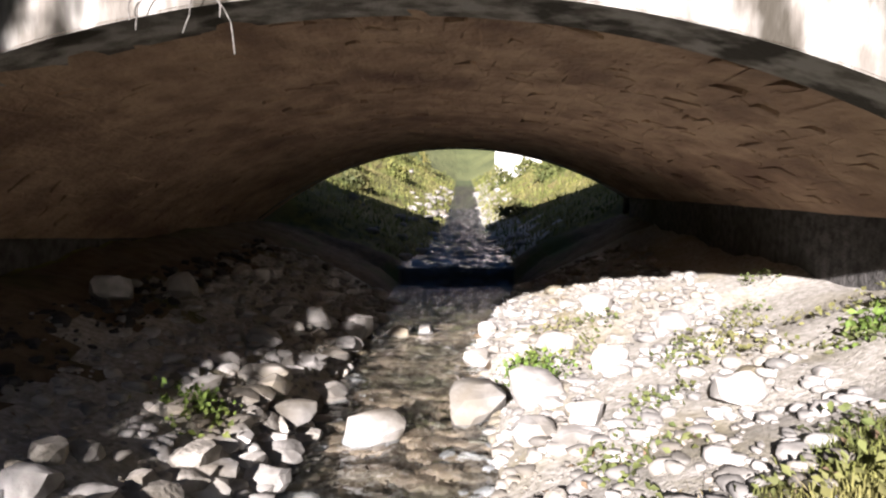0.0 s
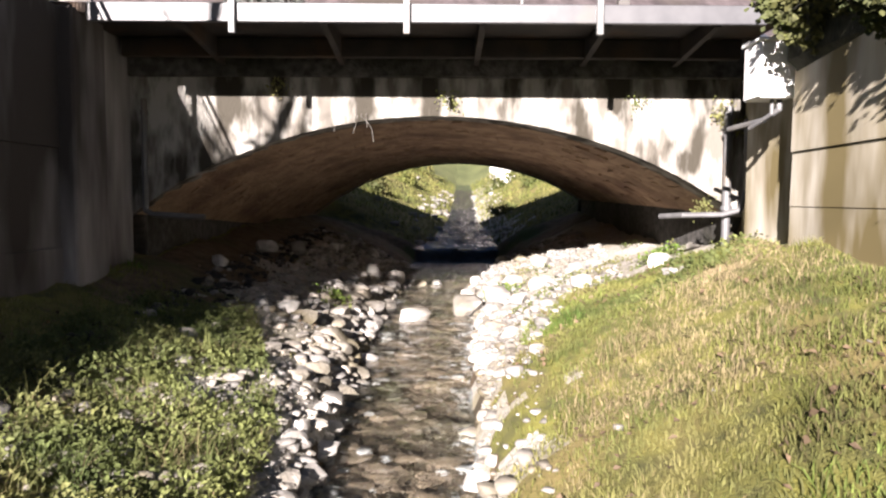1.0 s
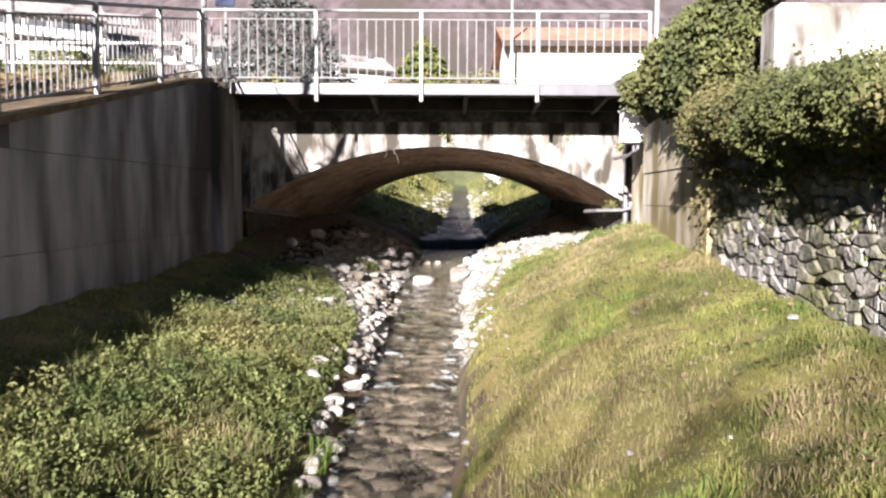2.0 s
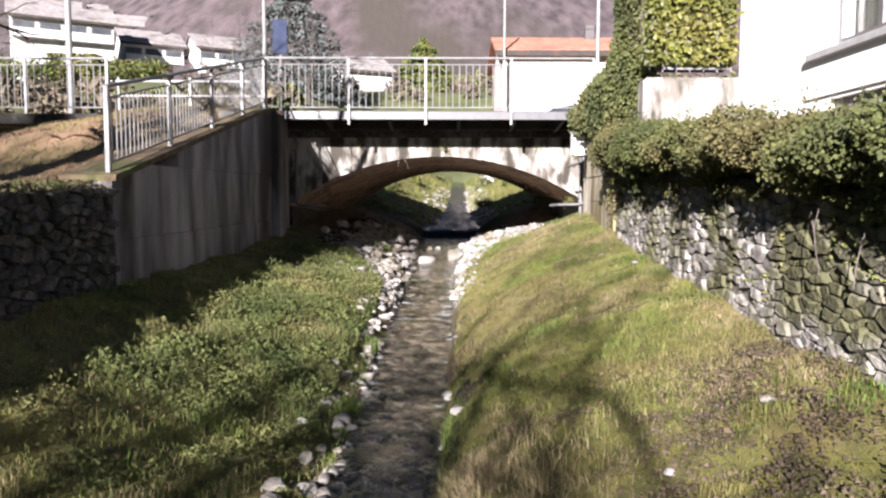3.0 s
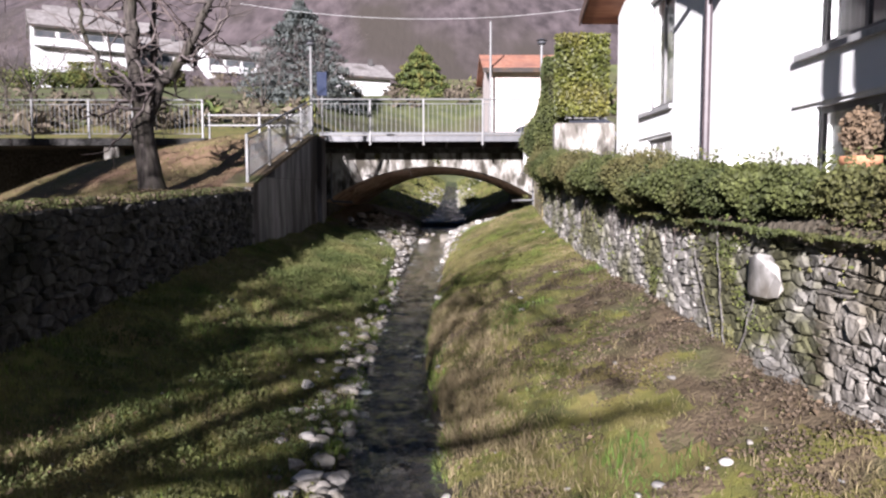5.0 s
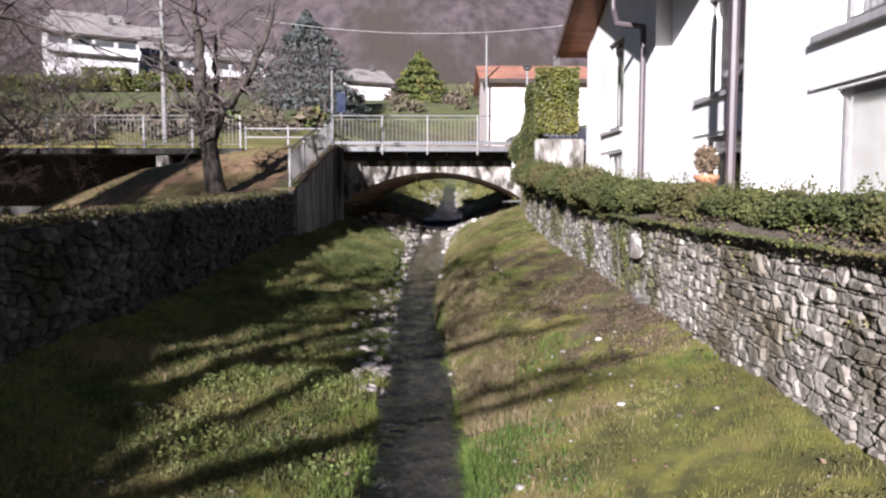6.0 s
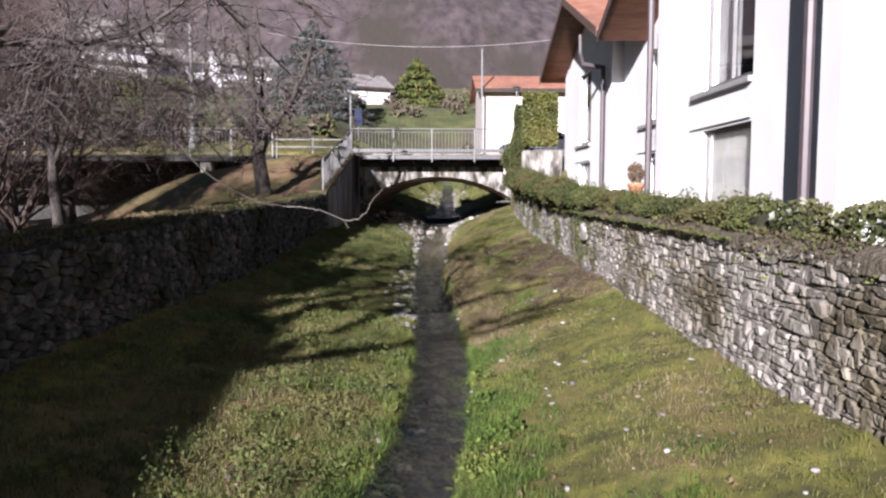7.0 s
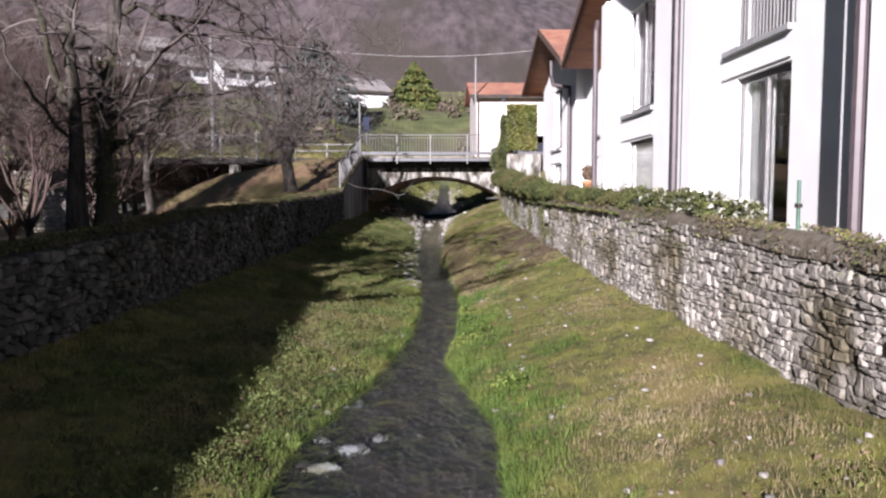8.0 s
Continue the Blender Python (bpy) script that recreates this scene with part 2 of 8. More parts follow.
def to_bm(me):
    bm = bmesh.new()
    bm.from_mesh(me)
    return bm


def box(bm, lo, hi, bevel=0.0, m=None):
    size = [b - a for a, b in zip(lo, hi)]
    mid = [(a + b) / 2 for a, b in zip(lo, hi)]
    r = bmesh.ops.create_cube(bm, size=1, matrix=Matrix.Translation(mid) @ Matrix.Diagonal((*size, 1)))
    vs = r["verts"]
    if bevel:
        es = list({e for v in vs for e in v.link_edges})
        out = bmesh.ops.bevel(bm, geom=es, offset=bevel, segments=1, affect="EDGES")
        vs = list({v for f in out["faces"] for v in f.verts} | {v for v in vs if v.is_valid})
    if m is not None:
        bmesh.ops.transform(bm, matrix=m, verts=vs)
    return bm


def boxed(lo, hi, bevel=0.0, m=None):
    return box(bmesh.new(), lo, hi, bevel, m)


def rod(bm, a, b, r, r2=None, n=8):
    a, b = Vector(a), Vector(b)
    q = (b - a).to_track_quat("Z", "Y").to_matrix().to_4x4()
    bmesh.ops.create_cone(bm, cap_ends=True, segments=n, radius1=r, radius2=r if r2 is None else r2, depth=(b - a).length,
                          matrix=Matrix.Translation((a + b) / 2) @ q)
    return bm


def tube(points, r, n=8):
    """A bent pipe through the points, with round joints."""
    bm = bmesh.new()
    for a, b in zip(points, points[1:]):
        rod(bm, a, b, r, n=n)
    for p in points[1:-1]:
        bmesh.ops.create_uvsphere(bm, u_segments=n, v_segments=6, radius=r * 1.02, matrix=Matrix.Translation(p))
    return bm


def mesh_np(name, verts, faces, material, smooth=False):
    """A mesh from arrays: verts (n, 3), faces (m, 3 or 4)."""
    verts, faces = np.asarray(verts, np.float32), np.asarray(faces, np.int32)
    me = bpy.data.meshes.new(name)
    m, k = faces.shape
    me.vertices.add(len(verts))
    me.vertices.foreach_set("co", verts.ravel())
    me.loops.add(m * k)
    me.loops.foreach_set("vertex_index", faces.ravel())
    me.polygons.add(m)
    me.polygons.foreach_set("loop_start", np.arange(0, m * k, k, dtype=np.int32))
    for one in (material if isinstance(material, (list, tuple)) else [material]):
        me.materials.append(one)
    me.update(calc_edges=True)
    if smooth:
        me.shade_smooth()
    return me


def lerp_table(y, table):
    return np.interp(y, [a for a, _ in table], [b for _, b in table])


# ---- the plan: the creek's line, its banks and the walls beside them, along y ----
WATER_Z = [(-40, -0.06), (-12, 0.0), (-8, 0.08), (-6, 0.15), (-1.4, 0.33), (1, 0.42), (3, 0.50), (6, 0.56), (9.2, 0.62), (11.2, 0.66), (12.9, 0.68), (13.1, 0.95), (14, 1.03), (20, 1.43), (40, 3.0), (60, 4.6), (90, 9)]
EDGE_L = [(-40, -2.2), (-27.5, -1.95), (-26.4, -1.9), (-25.2, -1.62), (-23.7, -1.3), (-21, -0.92), (-18, -0.80), (-14, -0.88), (-11, -1.0), (-7, -1.0), (-2, -0.9), (1, -0.95), (5, -1.0), (8, -0.9), (10, -0.8), (12, -0.8), (13.2, -0.75), (14.5, -0.28), (20, 0.12), (32, 0.6), (40, 0.8), (60, 1.2)]
EDGE_R = [(-40, -0.1), (-27, -0.05), (-26.1, 0.04), (-24.3, -0.22), (-23, -0.40), (-20.5, -0.10), (-18, 0.05), (-15, -0.02), (-13, -0.10), (-10.5, -0.24), (-9, -0.22), (-4, -0.02), (0, 0.15), (3, 0.22), (5, 0.34), (8, 0.4), (10, 0.7), (12, 1.35), (13.2, 1.2), (14.5, 1.15), (20, 1.0), (32, 1.35), (40, 1.5), (60, 2.0)]
WALL_L = [(-40, -6.1), (-33, -5.6), (-20, -4.72), (-10, -4.0), (-5, -3.86), (1, -3.64), (3.3, -3.58), (60, -3.6)]
WALL_R = [(-40, 3.2), (-33, 2.95), (-24, 2.66), (-18.6, 2.52), (-13, 2.38), (-7, 2.36), (-2.4, 2.52), (1.2, 2.72), (3.3, 3.2), (60, 3.2)]
FOOT_L = [(-40, 0.55), (-27, 0.55), (-20, 0.70), (-13, 0.75), (-10, 1.05), (-7, 1.22), (0, 1.3), (4, 1.5), (13, 1.9)]
FOOT_R = [(-40, 0.6), (-25.5, 0.62), (-20, 0.68), (-18, 0.78), (-15.5, 0.95), (-12, 1.12), (-8.4, 1.24), (-4, 1.45), (-2, 1.62), (0.5, 1.83), (2, 1.80), (3.2, 1.68), (6, 1.5), (13, 1.9)]
POW_L = [(-40, 1.2), (-20, 1.25), (-14, 0.9), (-7, 1.0), (0, 0.65), (14, 0.7)]
POW_R = [(-40, 0.9), (-17, 0.95), (-12, 0.42), (-5, 0.42), (-1, 0.46), (2, 0.46), (3.2, 0.6), (6, 0.85), (14, 0.7)]
TOP_L = [(-40, 1.4), (-26, 1.60), (-22.6, 1.72), (-20, 1.86), (-12, 2.12), (-5, 2.32)]
TOP_R = [(-40, 1.6), (-28, 1.75), (-23.7, 1.90), (-16, 2.02), (-12, 2.08), (-8.6, 2.30), (-6.9, 2.40), (-3.8, 2.66), (-2, 2.9)]
ROAD_Z = 3.92


def smooth01(v):
    v = np.clip(v, 0, 1)
    return v * v * (3 - 2 * v)


def ground_z(x, y):
    """The height of the ground sheet."""
    x, y = np.asarray(x, float), np.asarray(y, float)
    w = lerp_table(y, WATER_Z)
    el, er = lerp_table(y, EDGE_L), lerp_table(y, EDGE_R)
    wl, wr = lerp_table(y, WALL_L), lerp_table(y, WALL_R)
    # hills beyond the road, and the valley cut into them
    up = ROAD_Z + np.clip(y - 9, 0, 86) * 0.155 + np.clip(y - 95, 0, 155) * 0.47
    up = up + smooth01((y - 95) / 60) * (14 * np.sin(x / 60.0 + 1) + 9 * np.sin(x / 23.0 + y / 50.0)) * 0.7
    up = up + 1.2 * smooth01((-x - 9) / 16) * smooth01((y - 14) / 34)
    cut = w - 0.1 + np.maximum(0, np.maximum(el - x, x - er)) * 0.55
    far = np.minimum(up, cut)
    kv = smooth01((y - 38) / 30)
    far = far * (1 - kv) + up * kv
    # left terrace: lawn that climbs to the road
    left = lerp_table(y, TOP_L) - np.maximum(0, -5.6 - x) * 0.19
    left = np.maximum(left, 0.85)
    road_l = np.interp(x, [-40, -20, -14, -10, -6, -3], [0.9, 1.0, 1.5, 3.1, 3.86, 3.9])
    k = smooth01((y + 5.2) / 6.6)
    left = left * (1 - k) + road_l * k
    # right terrace: the garden in front of the house
    right = lerp_table(y, TOP_R) - 0.12
    k = smooth01((y + 3.4) / 0.8)
    right = right * (1 - k) + 3.2 * k
    # in the channel
    ul = np.clip((el - x) / (el - wl), 0, 1)
    ur = np.clip((x - er) / (wr - er), 0, 1)
    bank_l = w + (lerp_table(y, FOOT_L) - w) * ul ** lerp_table(y, POW_L)
    bank_r = w + (lerp_table(y, FOOT_R) - w) * ur ** lerp_table(y, POW_R)
    mid = (el + er) / 2
    half = (er - el) / 2
    bed = w - lerp_table(y, [(-9, 0.22), (-5, 0.13), (20, 0.13)]) * (1 - np.clip(np.abs(x - mid) / half, 0, 1) ** 3) - 0.02
    ch = np.where(x < el, bank_l, np.where(x > er, bank_r, bed))
    sl = smooth01((wl - 0.16 - x) / 0.14)
    sr = smooth01((x - wr - 0.16) / 0.14)
    z = ch * (1 - sl) * (1 - sr)
    z = z + left * sl + right * sr
    # under the road everything beside the vault is fill
    under = smooth01((y - 1.9) / 0.2)
    fill = 3.84
    fl = np.where(x < -4.2, road_l - 0.06, fill)
    z = np.where(x < wl - 0.02, z * (1 - under) + (fl * sl + ch * (1 - sl)) * under, z)
    z = np.where(x > wr + 0.02, z * (1 - under) + (fill * sr + ch * (1 - sr)) * under, z)
    # beyond the bridge
    k = smooth01((y - 13.35) / 0.5)
    past = np.where((x > wl) & (x < wr), np.minimum(far, up), far)
    z = z * (1 - k) + past * k
    lumps = 0.0
    for s, a in ((0.9, 0.045), (2.3, 0.03), (5.1, 0.02), (9.7, 0.012)):
        lumps = lumps + a * np.sin(s * x + 1.3 * s * y + 2 * s) * np.sin(1.7 * s * y - 0.8 * s * x)
    inside = ((x < el - 0.05) | (x > er + 0.05)) & (x > -7) & (x < 4)
    return z + np.where(inside, lumps, 0)


def SHORE_R(y):
    """Width of the gravel on the right of the water."""
    return np.interp(y, [-1.5, 1.0, 2.4, 3.4, 9], [0.12, 0.28, 0.7, 1.5, 2.2])


def ground_sheet():
    def grow(start, step, end, ratio):
        out, v = [], start
        while abs(v) < abs(end):
            v += step
            out.append(v)
            step *= ratio
        return out
    xs = np.array(sorted(grow(-6.5, -0.22, -500, 1.13) + list(np.arange(-6.5, 3.6, 0.11)) + grow(3.6, 0.2, 500, 1.14)))
    ys = np.array(sorted(grow(-34, -0.5, -220, 1.2) + list(np.arange(-34, 15, 0.16)) + grow(15, 0.3, 700, 1.07)))
    gx, gy = np.meshgrid(xs, ys)
    gz = ground_z(gx, gy)
    nx, ny = len(xs), len(ys)
    verts = np.stack([gx, gy, gz], -1).reshape(-1, 3)
    i = np.arange(nx * ny).reshape(ny, nx)
    faces = np.stack([i[:-1, :-1], i[:-1, 1:], i[1:, 1:], i[1:, :-1]], -1).reshape(-1, 4)
    me = mesh_from("ground", verts.tolist(), faces.tolist(), [M_TURF, M_BED, M_LAWN, M_EARTH, M_WOODS, M_SLOPE, M_GRAVEL, M_SILT], smooth=True)
    c = verts[faces].mean(1)
    x, y = c[:, 0], c[:, 1]
    el, er = lerp_table(y, EDGE_L), lerp_table(y, EDGE_R)
    wl, wr = lerp_table(y, WALL_L), lerp_table(y, WALL_R)
    wob = 0.12 * np.sin(7.1 * y + 3 * x) + 0.1 * np.sin(3.3 * y - 5 * x)
    idx = np.zeros(len(c), int)
    idx[(x < wl - 0.1)] = 2
    idx[(x > wr + 0.1)] = 3
    idx[(x > el - 0.18 + wob) & (x < er + 0.12 + wob)] = 1
    shore = (y > -1.5) & (y < 11.2)
    idx[shore & (x > el - 0.9 + 2 * wob) & (x < er + SHORE_R(y) + 2 * wob)] = 6
    idx[(x > el + 0.05 + wob / 2) & (x < er - 0.05 + wob / 2)] = 1
    idx[(y > 2.0 + 5 * wob) & (y < 13.4) & (x > wl) & (x < el)] = 3
    idx[(y > 3.2 + 5 * wob) & (y < 13.4) & (x >= el) & (x < wr)] = 3
    idx[(y > 3.0 + 3 * wob) & (y < 11.2) & (x > er - 0.05) & (x < wr)] = 6
    idx[(y > 3.0 + 3 * wob) & (y < 11.2) & (x > er) & (x < wr + 0.1)] = 6
    idx[(y > 2.0) & (y < 11.2) & (x > el - 1.45 + 2 * wob) & (x < el)] = 6
    idx[(y > 2.0) & (y < 13.4) & (x > el) & (x < er)] = 1
    idx[(idx == 1) & (y > -7 + 6 * wob)] = 7
    idx[(y > -15.8 + 3 * wob) & (y < -10.5 + 4 * wob) & (x > wr - 0.75 + 2.5 * wob) & (x < wr)] = 3
    idx[(y > 13.4)] = 0
    idx[(y > 13.4) & (y < 60) & (x > el - 0.1) & (x < er + 0.1)] = 1
    idx[(y > 14) & (y < 60) & (x > er + 0.1 + wob) & (x < er + 0.9 + 2 * wob)] = 6
    idx[(y > 22) & (np.abs(x) > 9)] = 5
    idx[y > 36] = 5
    idx[(y > 98 + 6 * np.sin(x / 17.0))] = 4
    idx[(y < -40)] = 5
    me.polygons.foreach_set("material_index", idx)
    me.update()
    return solid("ground", "grassy creek banks rising to wooded winter hillside", me, "ground", kind="structure")


ground_sheet()


def creek_water():
    ys = np.concatenate([np.arange(-40, 12.5, 0.12), np.arange(12.5, 24, 0.05), np.arange(24, 60, 0.3)])
    us = np.linspace(-0.08, 1.08, 13)
    el, er = lerp_table(ys, EDGE_L), lerp_table(ys, EDGE_R)
    w = lerp_table(ys, WATER_Z)
    x = el[:, None] + (er - el)[:, None] * us[None]
    yy = np.repeat(ys[:, None], 13, 1)
    chop = 0.011 * np.sin(5 * yy + 4 * x + 2 * np.sin(1.3 * yy)) * np.sin(9 * x - 2 * yy + 1.5 * np.sin(2.1 * yy)) + 0.006 * np.sin(11 * yy - 9 * x + 3 * np.sin(1.7 * x + 0.9 * yy)) * np.sin(4.1 * x + 0.7 * yy)
    fall = smooth01((yy - 12.9) / 0.4) * (0.03 * np.sin(11 * yy + 3 * np.sin(4 * x)) + 0.016 * np.sin(23 * yy - 7 * x + 2 * np.sin(3 * yy)))
    z = w[:, None] + 0.012 + chop + fall
    v = np.stack([x, yy, z], -1).reshape(-1, 3)
    i = np.arange(len(ys) * 13).reshape(len(ys), 13)
    f = np.stack([i[:-1, :-1], i[:-1, 1:], i[1:, 1:], i[1:, :-1]], -1).reshape(-1, 4)
    me = mesh_from("water", v.tolist(), f.tolist(), M_WATER, smooth=True)
    ob = solid("water", "shallow clear rippled creek water over stones", me, "creek", kind="structure")
    ob.visible_shadow = False


creek_water()


# ---- the bridge ----
FRONT, BACK = 3.4, 13.3
CROWN_X, CROWN_Z, ARCH_R = -0.18, 3.105, 5.8
SPRING_L, SPRING_R = -3.58, 3.2


def arch_z(x, y=FRONT):
    """The vault's underside; it runs through the bridge at a slight skew."""
    k = (y - FRONT) / (BACK - FRONT)
    r = ARCH_R - 0.32 * k
    return CROWN_Z - 0.055 * k - r + math.sqrt(max(0.01, r ** 2 - (x - CROWN_X - 0.47 * k) ** 2))


def arch_bridge():
    b = thing("stone_arch_bridge", "low old stone arch bridge with weathered plastered face over the creek", "bridge")
    n = 36
    xs = [SPRING_L + (SPRING_R - SPRING_L) * k / n for k in range(n + 1)]
    # face walls with the arch cut out
    for nm, y0, y1 in (("front_wall", FRONT, FRONT + 0.45), ("back_wall", BACK - 0.45, BACK)):
        bm = bmesh.new()
        for x0, x1 in [(-4.6, SPRING_L)] + list(zip(xs, xs[1:])) + [(SPRING_R, 4.2)]:
            za = 0.3 if x1 <= SPRING_L or x0 >= SPRING_R else arch_z(x0, y0) - 0.014
            zb = 0.3 if x1 <= SPRING_L or x0 >= SPRING_R else arch_z(x1, y0) - 0.014
            v = [bm.verts.new(p) for p in ((x0, y0, za), (x1, y0, zb), (x1, y0, 3.84), (x0, y0, 3.84), (x0, y1, za), (x1, y1, zb), (x1, y1, 3.84), (x0, y1, 3.84))]
            for q in ((0, 1, 2, 3), (5, 4, 7, 6), (3, 2, 6, 7), (0, 4, 5, 1)):
                bm.faces.new([v[k] for k in q])
        bmesh.ops.remove_doubles(bm, verts=bm.verts, dist=0.0005)
        part(nm, bm, M_PLASTER, b, "pale peeling plaster with dark moss streaks" if y0 == FRONT else "")
    # vault: mortar bed behind the stones
    ny = 60
    ys = [FRONT - 0.004 + (BACK - FRONT + 0.008) * k / ny for k in range(ny + 1)]
    verts, faces = [], []
    nx = 90
    for y in ys:
        for k in range(nx + 1):
            x = SPRING_L + (SPRING_R - SPRING_L) * k / nx
            z = arch_z(x, y)
            p = Vector((x * 1.6, y * 0.55, 3.0))
            d = 0.045 * noise.noise(p * 2.0) + 0.03 * noise.noise(p * 5.0)
            verts.append((x, y, z - 0.003 - 0.3 * abs(d)))
    for j in range(ny):
        for k in range(nx):
            a = j * (nx + 1) + k
            faces.append((a, a + 1, a + nx + 2, a + nx + 1))
    part("vault", mesh_from("vault", verts, faces, M_VAULT, smooth=True), None, b, "brown mortar bed of the vault")
    # abutments coloured dark for the shade below the arch springing
    for x0, x1, nm in ((SPRING_L - 0.5, SPRING_L, "abutment"), (SPRING_R, SPRING_R + 0.5, "abutment")):
        part(nm, boxed((x0, FRONT + 0.45, 0.2), (x1, BACK - 0.45, 2.45)), M_MOSS_SHADE, b)
    # string course at the top of the front wall
    part("string_course", boxed((-3.62, FRONT - 0.07, 3.50), (3.16, FRONT - 0.003, 3.80), 0.015), M_MOSS_SHADE, b, "dark mossy stone course")
    return b


arch_bridge()

RAIL_Y = 2.0


def road_deck():
    d = thing("road_deck", "concrete road deck with cantilevered steel walkway on the bridge", "road deck", kind="structure")
    part("slab", boxed((-60, 3.4, 3.85), (60, 9.0, ROAD_Z)), M_ASPHALT, d, "grey asphalt carriageway")
    part("walkway", boxed((-3.75, RAIL_Y + 0.06, 3.86), (3.1, 3.398, ROAD_Z + 0.035)), M_DARKSTEEL, d, "dark steel walkway plate")
    part("edge_beam", boxed((-3.35, RAIL_Y, 3.77), (2.8, RAIL_Y + 0.055, 3.94), 0.008), M_STEEL, d, "pale grey painted steel edge channel")
    part("kerb", boxed((-3.6, 3.38, ROAD_Z), (3.2, 3.55, ROAD_Z + 0.14), 0.02), M_CONC, d)
    part("bearer", boxed((-3.5, 3.05, 3.66), (3.0, 3.15, 3.855), 0.01), M_DARKSTEEL, d, "dark rusty longitudinal beam")
    for x in (-2.55, -1.25, 0.2, 1.35, 2.35):
        bm = bmesh.new()
        v = [bm.verts.new(p) for p in ((x, RAIL_Y + 0.06, 3.76), (x, 3.36, 3.62), (x, 3.36, 3.855), (x, RAIL_Y + 0.06, 3.855))]
        f = bm.faces.new(v)
        r = bmesh.ops.extrude_face_region(bm, geom=[f])
        bmesh.ops.translate(bm, vec=(0.06, 0, 0), verts=[e for e in r["geom"] if isinstance(e, bmesh.types.BMVert)])
        bmesh.ops.recalc_face_normals(bm, faces=bm.faces)
        part("bracket", bm, M_DARKSTEEL, d, "rusty steel cantilever bracket")
    return d


road_deck()


# ---- walls along the creek ----
def wall_core(name, label, table, top, foot, y0, y1, side, material, thick=0.5, step=0.5):
    """A wall that follows the plan's line; side -1: it stands to the left of its face."""
    ys = np.arange(y0, y1 + 1e-6, step)
    x = lerp_table(ys, table)
    zt, zb = lerp_table(ys, top), lerp_table(ys, foot) - 0.5
    v, f = [], []
    for k in range(len(ys)):
        v += [(x[k], ys[k], zb[k]), (x[k], ys[k], zt[k]), (x[k] + side * thick, ys[k], zt[k] + 0.01), (x[k] + side * thick, ys[k], zb[k])]
    for k in range(len(ys) - 1):
        a, b = 4 * k, 4 * k + 4
        f += [(a, b, b + 1, a + 1), (a + 1, b + 1, b + 2, a + 2), (a + 2, b + 2, b + 3, a + 3)]
    e = 4 * (len(ys) - 1)
    f += [(0, 1, 2, 3), (e + 3, e + 2, e + 1, e)]
    me = mesh_from(name, v, f, material)
    bm = to_bm(me)
    bmesh.ops.recalc_face_normals(bm, faces=bm.faces)
    bm.to_mesh(me)
    bm.free()
    return solid(name, label, me, "stone wall", kind="structure")


WING_TOP = [(-5.2, 2.30), (-4.84, 2.42), (1.0, 3.76), (1.75, 3.9), (3.4, 3.9)]
wall_right = wall_core("wall_east", "dry rubble stone garden wall with mossy cap beside the creek", WALL_R, TOP_R, FOOT_R, -38, -1.9, 1, M_MORTAR)
# shade of the left wall is put into its dark stone colour
wall_left = wall_core("wall_west", "dark shaded rubble stone retaining wall beside the creek", WALL_L, TOP_L, FOOT_L, -38, -4.9, -1, M_MOSS_SHADE)


def wing_wall():
    """The concrete wing wall and abutment on the left, with pilasters and drip streaks."""
    ob = thing("wing_wall_west", "stained grey concrete wing wall sloping down from the road", "concrete wall", kind="structure")
    # cast in three lifts, each set a little off the one below
    for lo, hi, off in ((0.4, 1.72, 0.0), (1.725, 2.62, 0.014), (2.625, 4.0, 0.004)):
        ys = [y for y in (-4.9, -3.9, -3.0, -1.0, 1.0, 1.75, 1.95) if float(lerp_table(y, WING_TOP)) > lo + 0.02]
        v, f = [], []
        for y in ys:
            x, zt = float(lerp_table(y, WALL_L)) + 0.02 - off, min(hi, float(lerp_table(y, WING_TOP)))
            v += [(x, y, lo), (x, y, zt), (x - 0.55, y, zt), (x - 0.55, y, lo)]
        for k in range(len(ys) - 1):
            a, b = 4 * k, 4 * k + 4
            f += [(a, b, b + 1, a + 1), (a + 1, b + 1, b + 2, a + 2), (a + 2, b + 2, b + 3, a + 3), (a + 3, b + 3, b, a)]
        f += [(0, 1, 2, 3), (4 * len(ys) - 1, 4 * len(ys) - 2, 4 * len(ys) - 3, 4 * len(ys) - 4)]
        bm = to_bm(mesh_from("wing", v, f, M_CONC_DARK))
        bmesh.ops.recalc_face_normals(bm, faces=bm.faces)
        part("wing_lift", bm, M_CONC_DARK, ob)
    part("pier", boxed((-4.2, 1.95, 0.4), (-3.46, 2.6, 3.9), 0.02), M_CONC_DARK, ob)
    part("return_wall", boxed((-4.2, 2.6, 0.4), (-3.55, 3.398, 3.9), 0.02), M_CONC_DARK, ob)
    # sloping cap
    bm = bmesh.new()
    for (y0, z0), (y1, z1) in zip([(-4.9, 2.40), (1.0, 3.765)], [(1.0, 3.765), (1.95, 3.93)]):
        xa, xb = float(lerp_table(y0, WALL_L)), float(lerp_table(y1, WALL_L))
        vs = [bm.verts.new(p) for p in ((xa + 0.05, y0, z0), (xb + 0.05, y1, z1), (xb - 0.58, y1, z1), (xa - 0.58, y0, z0),
                                        (xa + 0.05, y0, z0 + 0.07), (xb + 0.05, y1, z1 + 0.07), (xb - 0.58, y1, z1 + 0.07), (xa - 0.58, y0, z0 + 0.07))]
        for q in ((0, 3, 2, 1), (4, 5, 6, 7), (0, 1, 5, 4), (2, 3, 7, 6), (0, 4, 7, 3), (1, 2, 6, 5)):
            bm.faces.new([vs[k] for k in q])
    part("cap", bm, M_EARTH, ob, "mossy wall cap")
    return ob


wing_wall()


